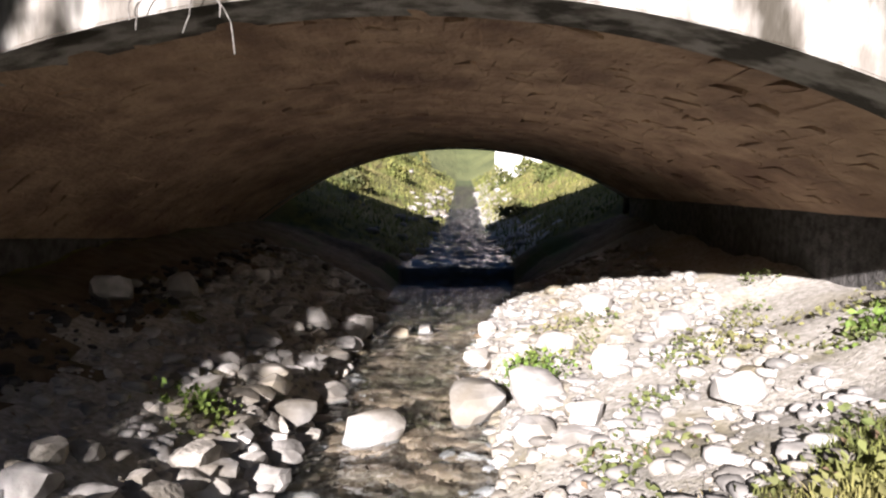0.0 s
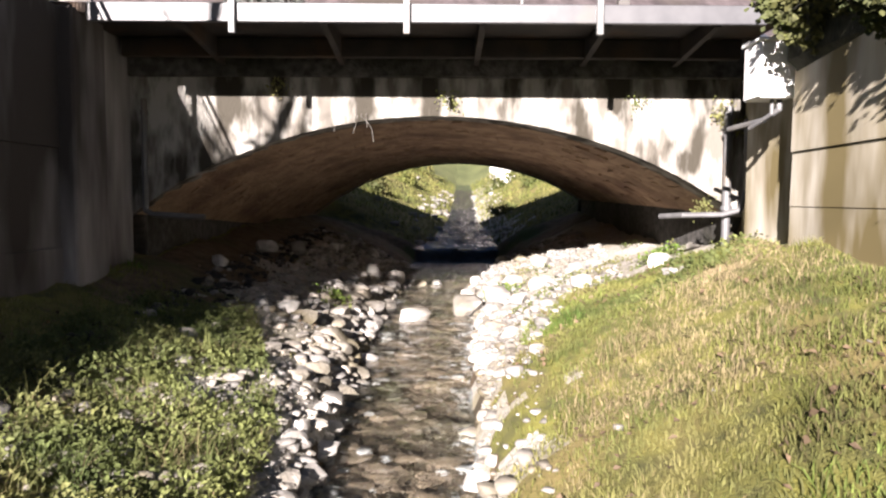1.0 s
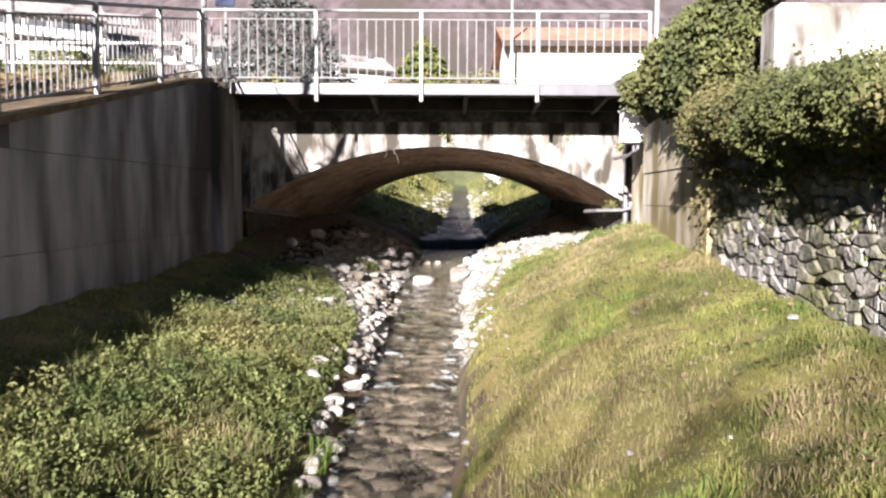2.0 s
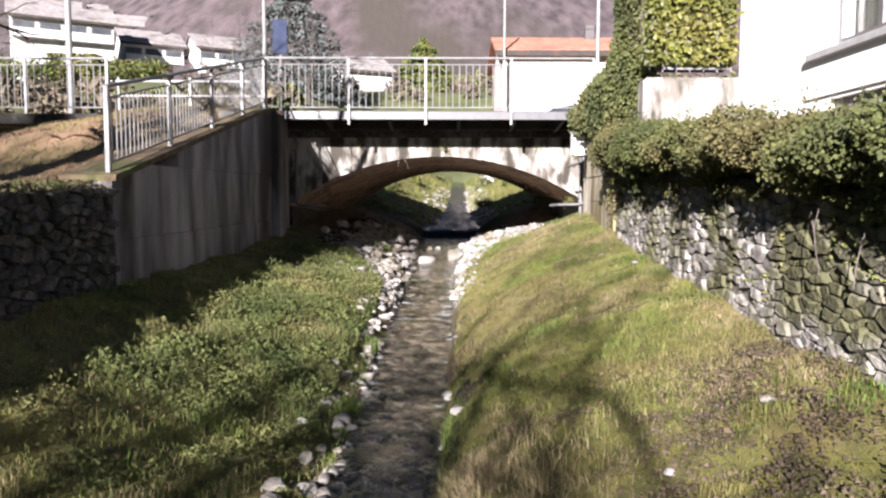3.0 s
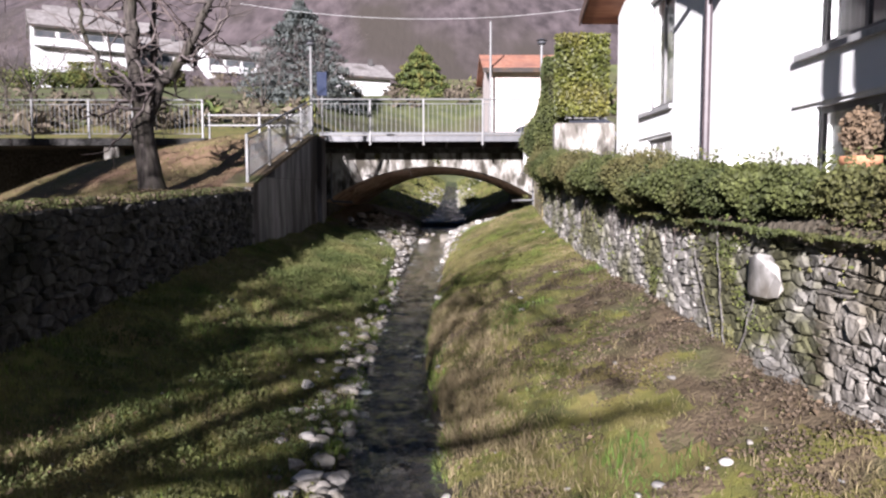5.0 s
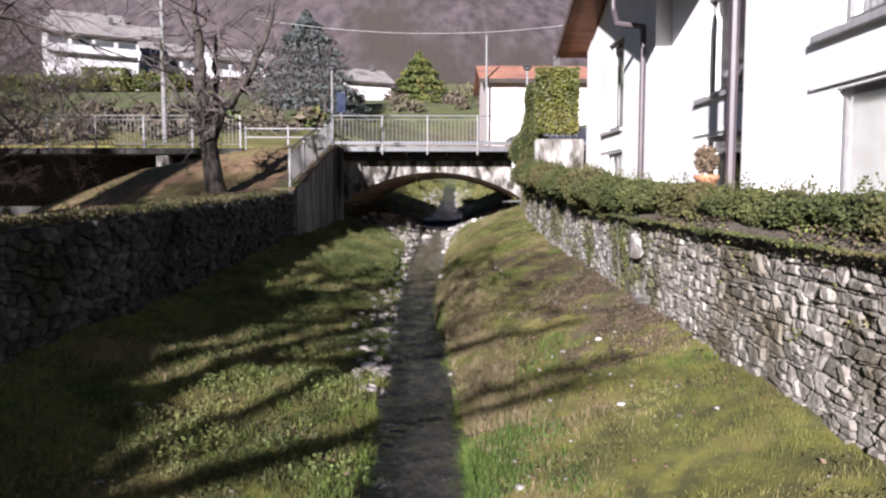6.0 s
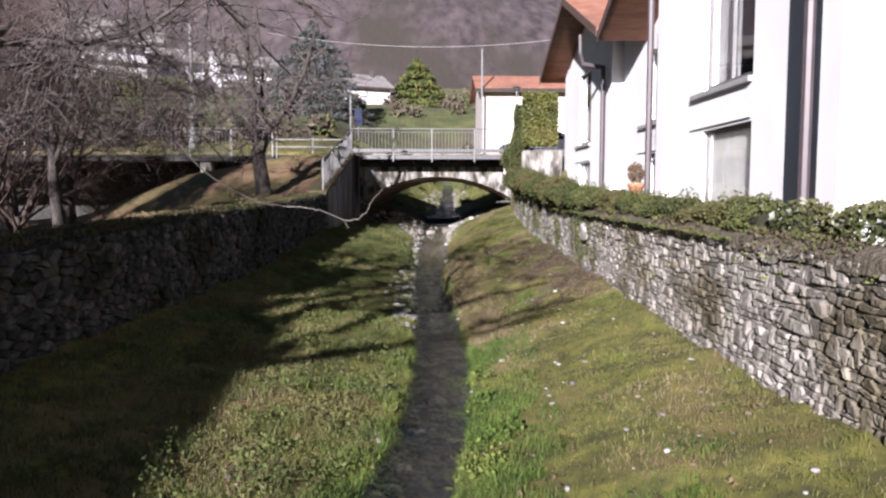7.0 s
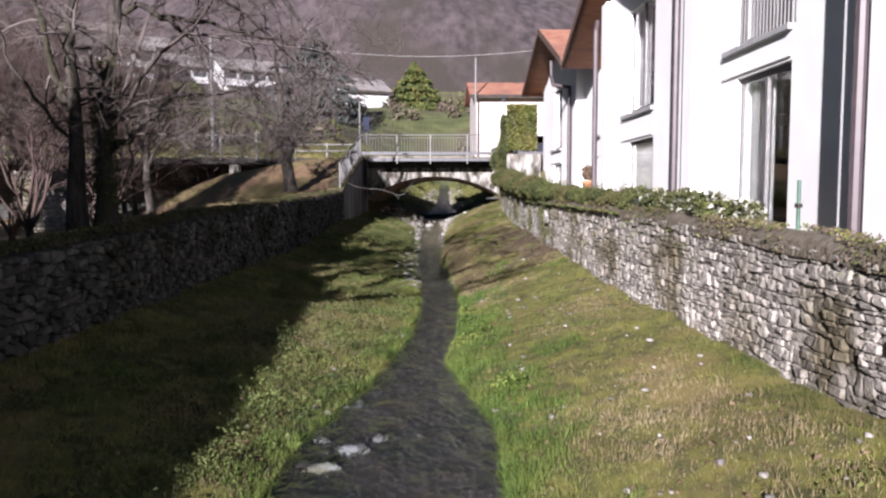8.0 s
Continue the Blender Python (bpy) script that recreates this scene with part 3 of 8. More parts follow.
def east_abutment():
    ob = thing("abutment_wall_east", "tall stained concrete abutment wall with brown streaks beside the bridge", "concrete wall", kind="structure")
    # cast in lifts with narrow joints
    for za, zb, ta, tb, off in ((0.8, 0.8, 2.13, 2.13, 0.0), (2.138, 2.138, 2.57, 2.57, 0.006), (2.578, 2.578, 3.9, 3.72, 0.002)):
        v = [(2.50 + off, -1.85, za), (2.70 + off, 1.25, zb), (4.0, 1.25, zb), (4.0, -1.85, za), (2.51 + off, -1.85, ta), (2.71 + off, 1.25, tb), (4.0, 1.25, tb), (4.0, -1.85, ta)]
        f = [(0, 3, 2, 1), (4, 5, 6, 7), (0, 1, 5, 4), (1, 2, 6, 5), (2, 3, 7, 6), (3, 0, 4, 7)]
        part("wall_lift", mesh_from("wall_lift", v, f, M_ABUT), None, ob)
    part("recess_wall", boxed((2.9, 1.252, 0.8), (4.2, 2.6, 3.70)), M_ABUT, ob)
    part("return_wall", boxed((3.2, 2.602, 0.8), (4.2, 3.398, 3.80)), M_ABUT, ob)
    return ob


east_abutment()


# ---- railings ----
def railing(name, label, a, b, posts, gap=0.135, height=1.12, drop=0.22, bar=0.0105, group=""):
    """Posts, rails and upright bars from foot a to foot b (world places), posts given as shares of the way."""
    a, b = Vector(a), Vector(b)
    ob = thing(name, label, "railing", group, at=tuple(a))
    up = Vector((0, 0, 1))
    for z, r in ((height, 0.024), (height - 0.13, 0.012), (0.13, 0.014)):
        part("rail", rod(bmesh.new(), a + up * z, b + up * z, r, n=8), M_RAIL, ob)
    for s in posts:
        p = a.lerp(b, s)
        bm = boxed((p.x - 0.028, p.y - 0.028, p.z - drop), (p.x + 0.028, p.y + 0.028, p.z + height + 0.01), 0.006)
        part("post", bm, M_RAIL, ob)
    n = max(2, int((b - a).length / gap))
    me = bpy.data.meshes.new("bar")
    bm = rod(bmesh.new(), (0, 0, 0.13), (0, 0, height - 0.13), bar, n=6)
    bm.to_mesh(me)
    bm.free()
    me.materials.append(M_RAIL)
    for k in range(1, n):
        p = a.lerp(b, k / n)
        o = new("bar", me)
        o.parent = ob
        o.location = p - a
    return ob


Z_FOOT = 3.88
railing("bridge_railing", "pale painted steel railing with upright bars on the bridge edge", (-3.72, RAIL_Y - 0.03, Z_FOOT), (2.95, RAIL_Y - 0.03, Z_FOOT),
        [(x + 3.72) / 6.67 for x in (-2.03, -0.46, 1.28)] + [0.0, 1.0], group="road railings")
railing("road_railing", "pale steel road railing with upright bars beyond the lawn", (-22.0, 2.1, Z_FOOT), (-6.98, 2.1, Z_FOOT),
        [k / 9 for k in range(10)], group="road railings")
railing("picket_fence", "light steel picket fence stepping down the wing wall", (-3.95, -4.75, 2.47), (-3.72, 1.85, 3.97), [0, 0.27, 0.53, 0.78, 1.0],
        gap=0.115, height=1.0, drop=0.06, bar=0.009)


def guard_rail():
    ob = thing("guard_rail", "low white horizontal road guard rail beside the verge", "guard rail", at=(-7, 2.3, 3.9))
    for z in (4.25, 4.55):
        part("rail", boxed((-7.0, 2.28, z), (-3.8, 2.32, z + 0.05), 0.01), M_RAIL, ob)
    for x in (-6.9, -5.4, -3.9):
        part("post", boxed((x, 2.335, 3.8), (x + 0.06, 2.40, 4.66), 0.006), M_RAIL, ob)
    return ob


guard_rail()


def far_guard_rail():
    ob = thing("far_guard_rail", "pale low guard rail along the far kerb of the road", "guard rail", at=(0, 8.9, 3.9))
    part("rail", boxed((-4.6, 8.86, 4.42), (24, 8.91, 4.60), 0.012), M_STEEL, ob)
    part("parapet", boxed((-24, 8.93, 3.8), (24, 9.1, 4.28), 0.02), M_MOSS_SHADE, ob, "low concrete parapet")
    for k in range(8):
        part("post", boxed((-4.5 + 4 * k - 0.03, 8.915, 3.9), (-4.5 + 4 * k + 0.03, 8.975, 4.6)), M_STEEL, ob)


far_guard_rail()


# ---- the white house ----
HX = 4.0
# the front steps back and forth: ends of each stretch along y, and its face in x
SECTIONS = [(-2.3, -8.9), (-8.9, -14.4), (-14.4, -20.05), (-20.05, -25.5), (-25.5, -36.0)]
FACES = [4.2, 4.52, 3.92, 4.08, 4.08]
# (far y, near y, low z, high z) of each opening
OPENINGS = [(-4.85, -6.45, 3.90, 6.05), (-4.85, -6.45, 1.75, 3.33), (-10.9, -12.7, 4.02, 5.9), (-10.9, -12.7, 1.95, 3.32),
            (-16.2, -18.05, 4.06, 6.4), (-16.2, -18.05, 1.45, 3.43), (-21.65, -23.35, 4.5, 6.7), (-21.65, -23.35, 1.45, 4.02)]


def face_x(y):
    return next(x for (a, b), x in zip(SECTIONS, FACES) if b <= y <= a)


def white_house():
    h = thing("white_house", "two-storey white rendered house with red gabled roofs and brown soffits", "house", at=(HX, -19, 1.5))
    tops = [6.6, 5.95, 6.6, 7.8, 7.8]
    for (ya, yb), zt, hx in zip(SECTIONS, tops, FACES):
        bm = bmesh.new()
        cuts = sorted({ya, yb, *[o[0] for o in OPENINGS if yb < o[0] < ya], *[o[1] for o in OPENINGS if yb < o[1] < ya]})
        for y0, y1 in zip(cuts, cuts[1:]):
            here = sorted((o[2], o[3]) for o in OPENINGS if o[1] <= y0 + 1e-6 and o[0] >= y1 - 1e-6)
            z = 0.8
            for lo, hi in here + [(zt, zt)]:
                if lo > z:
                    box(bm, (hx, y0, z), (hx + 0.35, y1, lo))
                z = hi
        bmesh.ops.remove_doubles(bm, verts=bm.verts, dist=0.0005)
        part("wall", bm, M_WHITE, h, "smooth white rendered wall")
    part("end_wall", boxed((HX + 0.352, -2.65, 0.8), (11, -2.3, 6.6)), M_WHITE, h)
    part("end_wall", boxed((HX + 0.352, -36, 0.8), (9.3, -35.65, 8.0)), M_WHITE, h)
    part("back_wall", boxed((9.302, -36, 0.8), (9.6, -2.66, 6.6)), M_WHITE, h)
    # dark-coloured box behind the openings, standing in for unlit rooms
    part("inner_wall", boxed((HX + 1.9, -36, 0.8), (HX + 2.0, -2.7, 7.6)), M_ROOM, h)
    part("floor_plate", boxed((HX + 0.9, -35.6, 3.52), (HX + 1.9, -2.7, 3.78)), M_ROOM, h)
    # openings
    for k, (ya, yb, lo, hi) in enumerate(OPENINGS):
        hx = face_x(yb)
        w = part("window", boxed((hx + 0.07, yb, lo), (hx + 0.13, yb + 0.07, hi)), M_FRAME, h)
        fr = bmesh.new()
        for y0 in (ya - 0.07,) if k == 5 else (ya - 0.07, (ya + yb) / 2 - 0.03):
            box(fr, (hx + 0.07, y0, lo), (hx + 0.13, y0 + 0.07, hi))
        box(fr, (hx + 0.072, yb + 0.07, hi - 0.08), (hx + 0.128, ya - 0.07, hi))
        box(fr, (hx + 0.072, yb + 0.07, lo), (hx + 0.128, ya - 0.07, lo + 0.08))
        part("window_frame", fr, M_FRAME, w, "slim grey frame")
        pn = part("pane", boxed((hx + 0.092, yb + 0.05, lo + 0.05), (hx + 0.102, ya - 0.05, hi - 0.05)), M_GLASS, w, "clear window glass")
        pn.visible_shadow = False
        # curtain: folds over the far half
        bm = bmesh.new()
        n = 24
        c1 = ya - 0.06
        c0 = ya - (ya - yb) * (0.93, 0.9, 0.6, 0.3, 0.5, 0.95, 0.5, 0.5)[k]
        row = []
        for j in range(n + 1):
            y = c0 + (c1 - c0) * j / n
            x = hx + 0.22 + 0.025 * math.sin(j * 1.9)
            row.append((bm.verts.new((x, y, lo + 0.04)), bm.verts.new((x, y, hi - 0.03))))
        for p, q in zip(row, row[1:]):
            bm.faces.new((p[0], q[0], q[1], p[1]))
        bmesh.ops.solidify(bm, geom=list(bm.faces), thickness=0.006)
        if k == 5:
            bm = boxed((hx + 0.15, yb + 0.06, lo + 0.05), (hx + 0.165, c1, hi - 0.03), 0.003)
        part("blind" if k == 5 else "curtain", bm, M_BLIND if k == 5 else M_CURTAIN, w, "plain grey roller blind" if k == 5 else "pale translucent curtain")
        # sill, and the splayed head over the lower openings
        if lo > 3.5:
            part("sill", boxed((hx - 0.07, yb, lo - 0.09), (hx + 0.2, ya + 0.45, lo - 0.005), 0.008), M_SILL, w, "grey stone sill")
        else:
            bm = bmesh.new()
            v = [bm.verts.new(p) for p in ((hx - 0.03, ya + 0.5, hi + 0.05), (hx - 0.03, yb, hi + 0.05), (hx + 0.2, yb, hi + 0.05), (hx + 0.2, ya + 0.5, hi + 0.05),
                                           (hx - 0.03, ya + 0.5, hi + 0.10), (hx - 0.03, yb, hi + 0.10), (hx + 0.2, yb, hi + 0.10), (hx + 0.2, ya + 0.5, hi + 0.10))]
            for q in ((0, 1, 2, 3), (7, 6, 5, 4), (0, 4, 5, 1), (1, 5, 6, 2), (2, 6, 7, 3), (3, 7, 4, 0)):
                bm.faces.new([v[i] for i in q])
            part("lintel", bm, M_WHITE, w)
    # small balcony rail in the upper opening nearest the garden end
    br = part("balcony_rail", rod(bmesh.new(), (FACES[3] - 0.01, -21.75, 5.5), (FACES[3] - 0.01, -23.5, 5.5), 0.02), M_RAIL, h, "white upright balcony bars")
    for k in range(17):
        y = -21.8 - k * 0.103
        part("bar", rod(bmesh.new(), (FACES[3] - 0.01, y, 4.5), (FACES[3] - 0.01, y, 5.5), 0.011, n=6), M_RAIL, br)
    # roofs: (y, z) outline along the eaves, over-sailing the wall
    for outline in ([(-2.0, 6.28), (-6.3, 7.95), (-10.8, 6.12)], [(-10.9, 5.96), (-15.8, 8.08), (-19.2, 6.6)], [(-19.0, 8.0), (-36, 8.0)]):
        r = part("roof", roof_slab(outline, 3.36, 9.5, 0.09, 0.14), M_ROOF, h, "red tiled roof")
        part("soffit", roof_slab(outline, 3.39, 9.5, 0.0, 0.086), M_SOFFIT, r, "varnished brown timber soffit")
        part("fascia", roof_slab(outline, 3.33, 3.358, -0.04, 0.17), M_FASCIA, r, "dark brown barge board")
    # gable infill between wall heads and roofs
    for (ya, yb), zt, hx, outline in zip(SECTIONS[:3], tops, FACES, ([(-2.3, 6.35), (-6.3, 7.9), (-8.9, 6.85)], [(-8.9, 6.85), (-10.85, 5.98), (-14.4, 7.4)], [(-14.4, 7.4), (-15.8, 8.05), (-19.0, 6.65)])):
        bm = bmesh.new()
        top = [(y, z - 0.02) for y, z in outline]
        lo = [(y, zt - 0.001) for y, _ in outline]
        for (y0, z0), (y1, z1) in zip(top, top[1:]):
            a0, a1 = min(zt, z0), min(zt, z1)
            v = [bm.verts.new(p) for p in ((hx + 0.001, y0, a0 - 0.3), (hx + 0.001, y1, a1 - 0.3), (hx + 0.001, y1, z1), (hx + 0.001, y0, z0),
                                           (hx + 0.34, y0, a0 - 0.3), (hx + 0.34, y1, a1 - 0.3), (hx + 0.34, y1, z1), (hx + 0.34, y0, z0))]
            for q in ((0, 1, 2, 3), (7, 6, 5, 4), (0, 4, 5, 1), (1, 5, 6, 2), (2, 6, 7, 3), (3, 7, 4, 0)):
                bm.faces.new([v[i] for i in q])
        bmesh.ops.recalc_face_normals(bm, faces=bm.faces)
        part("gable", bm, M_WHITE, h)
    # pier at the corner of the projecting stretch
    for y0, z1 in ((-14.4, 6.9), (-20.05, 7.7), (-25.5, 7.7)):
        hx = face_x(y0 - 0.3)
        part("corner_pier", boxed((3.70 if y0 > -15 else 3.80, y0 - 0.45, 0.8), (hx - 0.002, y0, z1), 0.01), M_WHITE, h)
    # downpipes
    px = 4.06
    part("downpipe", tube([(3.5, -8.2, 6.65), (3.5, -8.25, 6.15), (3.55, -8.35, 5.85), (px, -8.50, 5.75), (px, -8.52, 5.55), (px, -8.52, 1.6)], 0.06), M_PIPE, h, "brown painted downpipe")
    for px, y, z in ((3.56, -14.42, 6.3), (3.70, -19.98, 7.6), (3.74, -25.45, 7.8)):
        part("downpipe", tube([(px + 0.06, y + 0.1, z + 0.25), (px, y, z), (px, y, 1.5)], 0.065), M_PIPE, h, "brown painted downpipe")
    return h


def roof_slab(outline, x0, x1, dz0, dz1):
    bm = bmesh.new()
    for (ya, za), (yb, zb) in zip(outline, outline[1:]):
        v = [bm.verts.new((x, y, z + dz)) for dz in (dz0, dz1) for x, y, z in ((x0, ya, za), (x0, yb, zb), (x1, yb, zb), (x1, ya, za))]
        for q in ((3, 2, 1, 0), (4, 5, 6, 7), (0, 1, 5, 4), (1, 2, 6, 5), (2, 3, 7, 6), (3, 0, 4, 7)):
            bm.faces.new([v[i] for i in q])
    bmesh.ops.recalc_face_normals(bm, faces=bm.faces)
    return bm


white_house()


# ---- stones of the creek ----
def stone_shapes(count, seed, flat=0.6):
    shapes = []
    for k in range(count):
        bm = bmesh.new()
        bmesh.ops.create_icosphere(bm, subdivisions=2, radius=0.5)
        off = Vector((seed * 3.1 + k * 7.7, k * 1.3, seed))
        planes = [(noise.random_unit_vector(), 0.24 + 0.16 * noise.random()) for _ in range(7)]
        sx, sy = 0.75 + 0.4 * noise.random(), 0.75 + 0.4 * noise.random()
        for v in bm.verts:
            d = 1 + 0.42 * noise.noise(v.co * 1.9 + off) + 0.16 * noise.noise(v.co * 4.5 + off)
            c = v.co * d
            # broken, flattened faces
            for nrm, lim in planes:
                over = c.dot(nrm) - lim
                if over > 0:
                    c = c - nrm * over * 0.92
            c.x = max(-0.43, min(0.43, c.x))
            c.y = max(-0.43, min(0.43, c.y))
            v.co = Vector((c.x * sx, c.y * sy, max(-0.3, min(0.36, c.z)) * flat))
        me = bpy.data.meshes.new("stone")
        bm.to_mesh(me)
        bm.free()
        me.shade_smooth()
        me.set_sharp_from_angle(angle=radians(26))
        shapes.append(me)
    return shapes


PALE_SHAPES, GREY_SHAPES = stone_shapes(12, 1), stone_shapes(10, 2)
for me in PALE_SHAPES:
    me.materials.append(M_PALE)
for me in GREY_SHAPES:
    me.materials.append(M_STONE)


def shape_arrays(me):
    v = np.empty(len(me.vertices) * 3, np.float32)
    me.vertices.foreach_get("co", v)
    f = np.empty(len(me.polygons) * 3, np.int32)
    me.polygons.foreach_get("vertices", f)
    return v.reshape(-1, 3), f.reshape(-1, 3)


def strewn(name, label, rows, shapes, material):
    """Joins stones (x, y, z, size, turn, height) into one mesh of stuff."""
    packs = [shape_arrays(s) for s in shapes]
    vs, fs, base = [], [], 0
    for k, (x, y, z, s, a, hgt) in enumerate(rows):
        v, f = packs[k % len(packs)]
        c, n = math.cos(a), math.sin(a)
        w = np.stack([s * (c * v[:, 0] - n * v[:, 1]) + x, s * (n * v[:, 0] + c * v[:, 1]) + y, s * hgt * v[:, 2] + z], -1)
        vs.append(w)
        fs.append(f + base)
        base += len(v)
    return solid(name, label, mesh_np(name, np.concatenate(vs), np.concatenate(fs), material, smooth=True), "gravel", kind="stuff")


def creek_stones():
    rng = np.random.default_rng(11)
    singles, pale, bed, dark, boulders, edge = [], [], [], [], [], []

    def sit(x, y, s, sink=0.12):
        return float(ground_z(x, y)) + s * (0.17 - sink)

    # boulders that stand out below the bridge
    for x, y, s in ((-0.48, 5.2, 0.52), (0.22, 5.65, 0.62), (0.62, 5.35, 0.5), (0.5, 8.4, 0.3), (0.95, 6.6, 0.4), (1.25, 5.7, 0.34), (0.55, 4.6, 0.3), (0.85, 4.5, 0.28),
                    (-0.95, 8.2, 0.5), (-0.55, 8.6, 0.42), (-1.3, 7.6, 0.4), (-0.2, 8.9, 0.36), (1.5, 7.4, 0.4), (1.9, 6.2, 0.32), (0.35, 7.3, 0.35), (-1.55, 6.4, 0.34), (2.3, 3.3, 0.3), (1.55, 4.0, 0.34),
                    (-2.4, 6.9, 0.42), (-2.75, 6.2, 0.36), (-2.1, 8.6, 0.3), (-2.9, 4.4, 0.25), (1.9, 1.6, 0.26), (-1.35, -26.2, 0.34), (-1.15, -25.9, 0.26), (-1.6, -26.7, 0.3), (-0.76, -25.8, 0.14)):
        if y > 2.5:
            boulders.append((x, y, sit(x, y, s, -0.06), s))
        else:
            singles.append((x, y, sit(x, y, s, 0.05), s))
    for n, (x, y, z, s) in enumerate(boulders):
        ob = new("boulder", PALE_SHAPES[n % 12])
        ob.matrix_world = Matrix.Translation((x, y, z)) @ Matrix.Rotation(rng.uniform(0, 6.28), 4, "Z") @ Matrix.Diagonal((s, s, s * 1.55, 1))
        tagged(ob, "large pale angular boulder in the shallow water" if x < 0.7 else "large pale boulder on the gravel shore", "stone", "boulders below the bridge")
    # small mixed stones that blur the water's edge
    for _ in range(420):
        y = rng.uniform(-2, 9)
        side = rng.random() < 0.5
        x = float(lerp_table(y, EDGE_R if side else EDGE_L)) + (-1 if side else 1) * abs(rng.normal(0, 0.16)) + (0.06 if side else -0.06)
        s = 0.05 + 0.16 * rng.random() ** 2
        edge.append((x, y, max(float(ground_z(x, y)), float(lerp_table(y, WATER_Z)) - 0.05) + 0.05 * s, s, rng.uniform(0, 6.28), 1.1))
    # stones along both edges, thick near the bridge
    for y in np.arange(-15.5, 10.9, 0.09):
        el, er = float(lerp_table(y, EDGE_L)), float(lerp_table(y, EDGE_R))
        near = max(0.0, min(1.0, (y + 4.0) / 6.0))
        for _ in range(1 + int(rng.random() < 0.2 + near) + 2 * int(y < -8)):
            x = el + 0.06 - abs(rng.normal(0, 0.24 + 0.28 * near))
            s = 0.09 + 0.17 * rng.random() ** 2 + 0.05 * near + 0.12 * near * (rng.random() < 0.3)
            singles.append((x, y + rng.uniform(-0.06, 0.06), sit(x, y, s, 0.1), s))
        if rng.random() < 0.15 + 0.75 * near * (0.22 if y < 1.5 else 1.0):
            x = er - 0.06 + abs(rng.normal(0, 0.06 + 0.3 * float(SHORE_R(y))))
            s = 0.08 + 0.18 * rng.random() ** 2 + 0.05 * near
            singles.append((x, y, sit(x, y, s, 0.1), s))
    for _ in range(34):
        y = rng.uniform(-27, -16)
        side = rng.random() < 0.6
        x = float(lerp_table(y, EDGE_L if side else EDGE_R)) + rng.normal(0, 0.10)
        s = 0.06 + 0.10 * rng.random() ** 2
        singles.append((x, y, sit(x, y, s), s))
    order = sorted(range(len(singles)), key=lambda i: -singles[i][3])
    for n, i in enumerate(order):
        x, y, z, s = singles[i]
        a, hgt = rng.uniform(0, 6.28), rng.uniform(0.75, 1.25)
        if n < 290:
            white = rng.random() < (0.3 if x < -0.6 and y < 4 else 0.7 if y > -2 else 0.25)
            ob = new("river_stone", (PALE_SHAPES if white else GREY_SHAPES)[n % 10])
            ob.matrix_world = Matrix.Translation((x, y, z)) @ Matrix.Rotation(a, 4, "Z") @ Matrix.Diagonal((s, s, s * hgt, 1))
            tagged(ob, "rounded pale river stone at the creek edge" if white else "rounded grey river stone at the creek edge", "stone", "stones along the creek")
        else:
            pale.append((x, y, z, s, a, hgt))
    # pebbles and cobbles on the gravel near the bridge
    for _ in range(9500):
        y = rng.uniform(-1.5, 11.0)
        el, er = float(lerp_table(y, EDGE_L)), float(lerp_table(y, EDGE_R))
        x = rng.uniform(max(-3.3, el - 1.9), min(2.6, er + SHORE_R(y) + 0.2))
        if el + 0.05 < x < er - 0.05:
            continue
        if x > er and y < 0.6 and rng.random() < 0.65:
            continue
        s = 0.03 + 0.15 * rng.random() ** 3.2
        # pebbles far to the left are coloured dark to stand for shade there
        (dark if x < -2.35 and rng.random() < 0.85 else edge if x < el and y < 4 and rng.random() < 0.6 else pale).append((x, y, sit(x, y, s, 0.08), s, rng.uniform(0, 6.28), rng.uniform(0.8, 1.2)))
    # pebbles that litter the banks
    for _ in range(260):
        y = rng.uniform(-30, -1)
        x = rng.uniform(-3.2, 2.3)
        if float(lerp_table(y, EDGE_L)) < x < float(lerp_table(y, EDGE_R)):
            continue
        s = 0.03 + 0.09 * rng.random() ** 3
        pale.append((x, y, sit(x, y, s, 0.02), s, rng.uniform(0, 6.28), 1.0))
    for _ in range(60):
        y = rng.uniform(-32, -14)
        x = rng.uniform(0.2, 2.5)
        s = rng.uniform(0.035, 0.085)
        pale.append((x, y, sit(x, y, s, -0.12), s, rng.uniform(0, 6.28), 1.0))
    strewn("gravel", "pale cobbles and pebbles on the creek banks", pale, PALE_SHAPES + GREY_SHAPES[:5], M_PALE)
    strewn("dark_gravel", "cobbles coloured dark for the bank's shade", dark, GREY_SHAPES, M_MOSS_SHADE)
    strewn("edge_stones", "damp brown and pale stones at the water's edge", edge, GREY_SHAPES + PALE_SHAPES[:4], M_STONE)
    # cobbles under the water; downstream ones coloured dark so it looks dim
    dimmed = []
    for _ in range(2700):
        y = -28 + 37.5 * rng.random() ** 0.5
        el, er = float(lerp_table(y, EDGE_L)), float(lerp_table(y, EDGE_R))
        x = rng.uniform(el, er)
        s = 0.05 + (0.30 if y > -6 else 0.16) * rng.random() ** 2.6
        z = float(ground_z(x, y)) + 0.02 + 0.10 * s
        if y < -7 or rng.random() < 0.93:
            z = min(z, float(lerp_table(y, WATER_Z)) - (0.05 if y < -7 else 0.02) - 0.16 * s)
        (bed if y > -6.5 else dimmed).append((x, y, z, s, rng.uniform(0, 6.28), rng.uniform(0.28, 0.58)))
    # small pebbles between them
    for _ in range(2600):
        y = rng.uniform(-6.5, 9.0)
        x = rng.uniform(float(lerp_table(y, EDGE_L)), float(lerp_table(y, EDGE_R)))
        s = rng.uniform(0.04, 0.09)
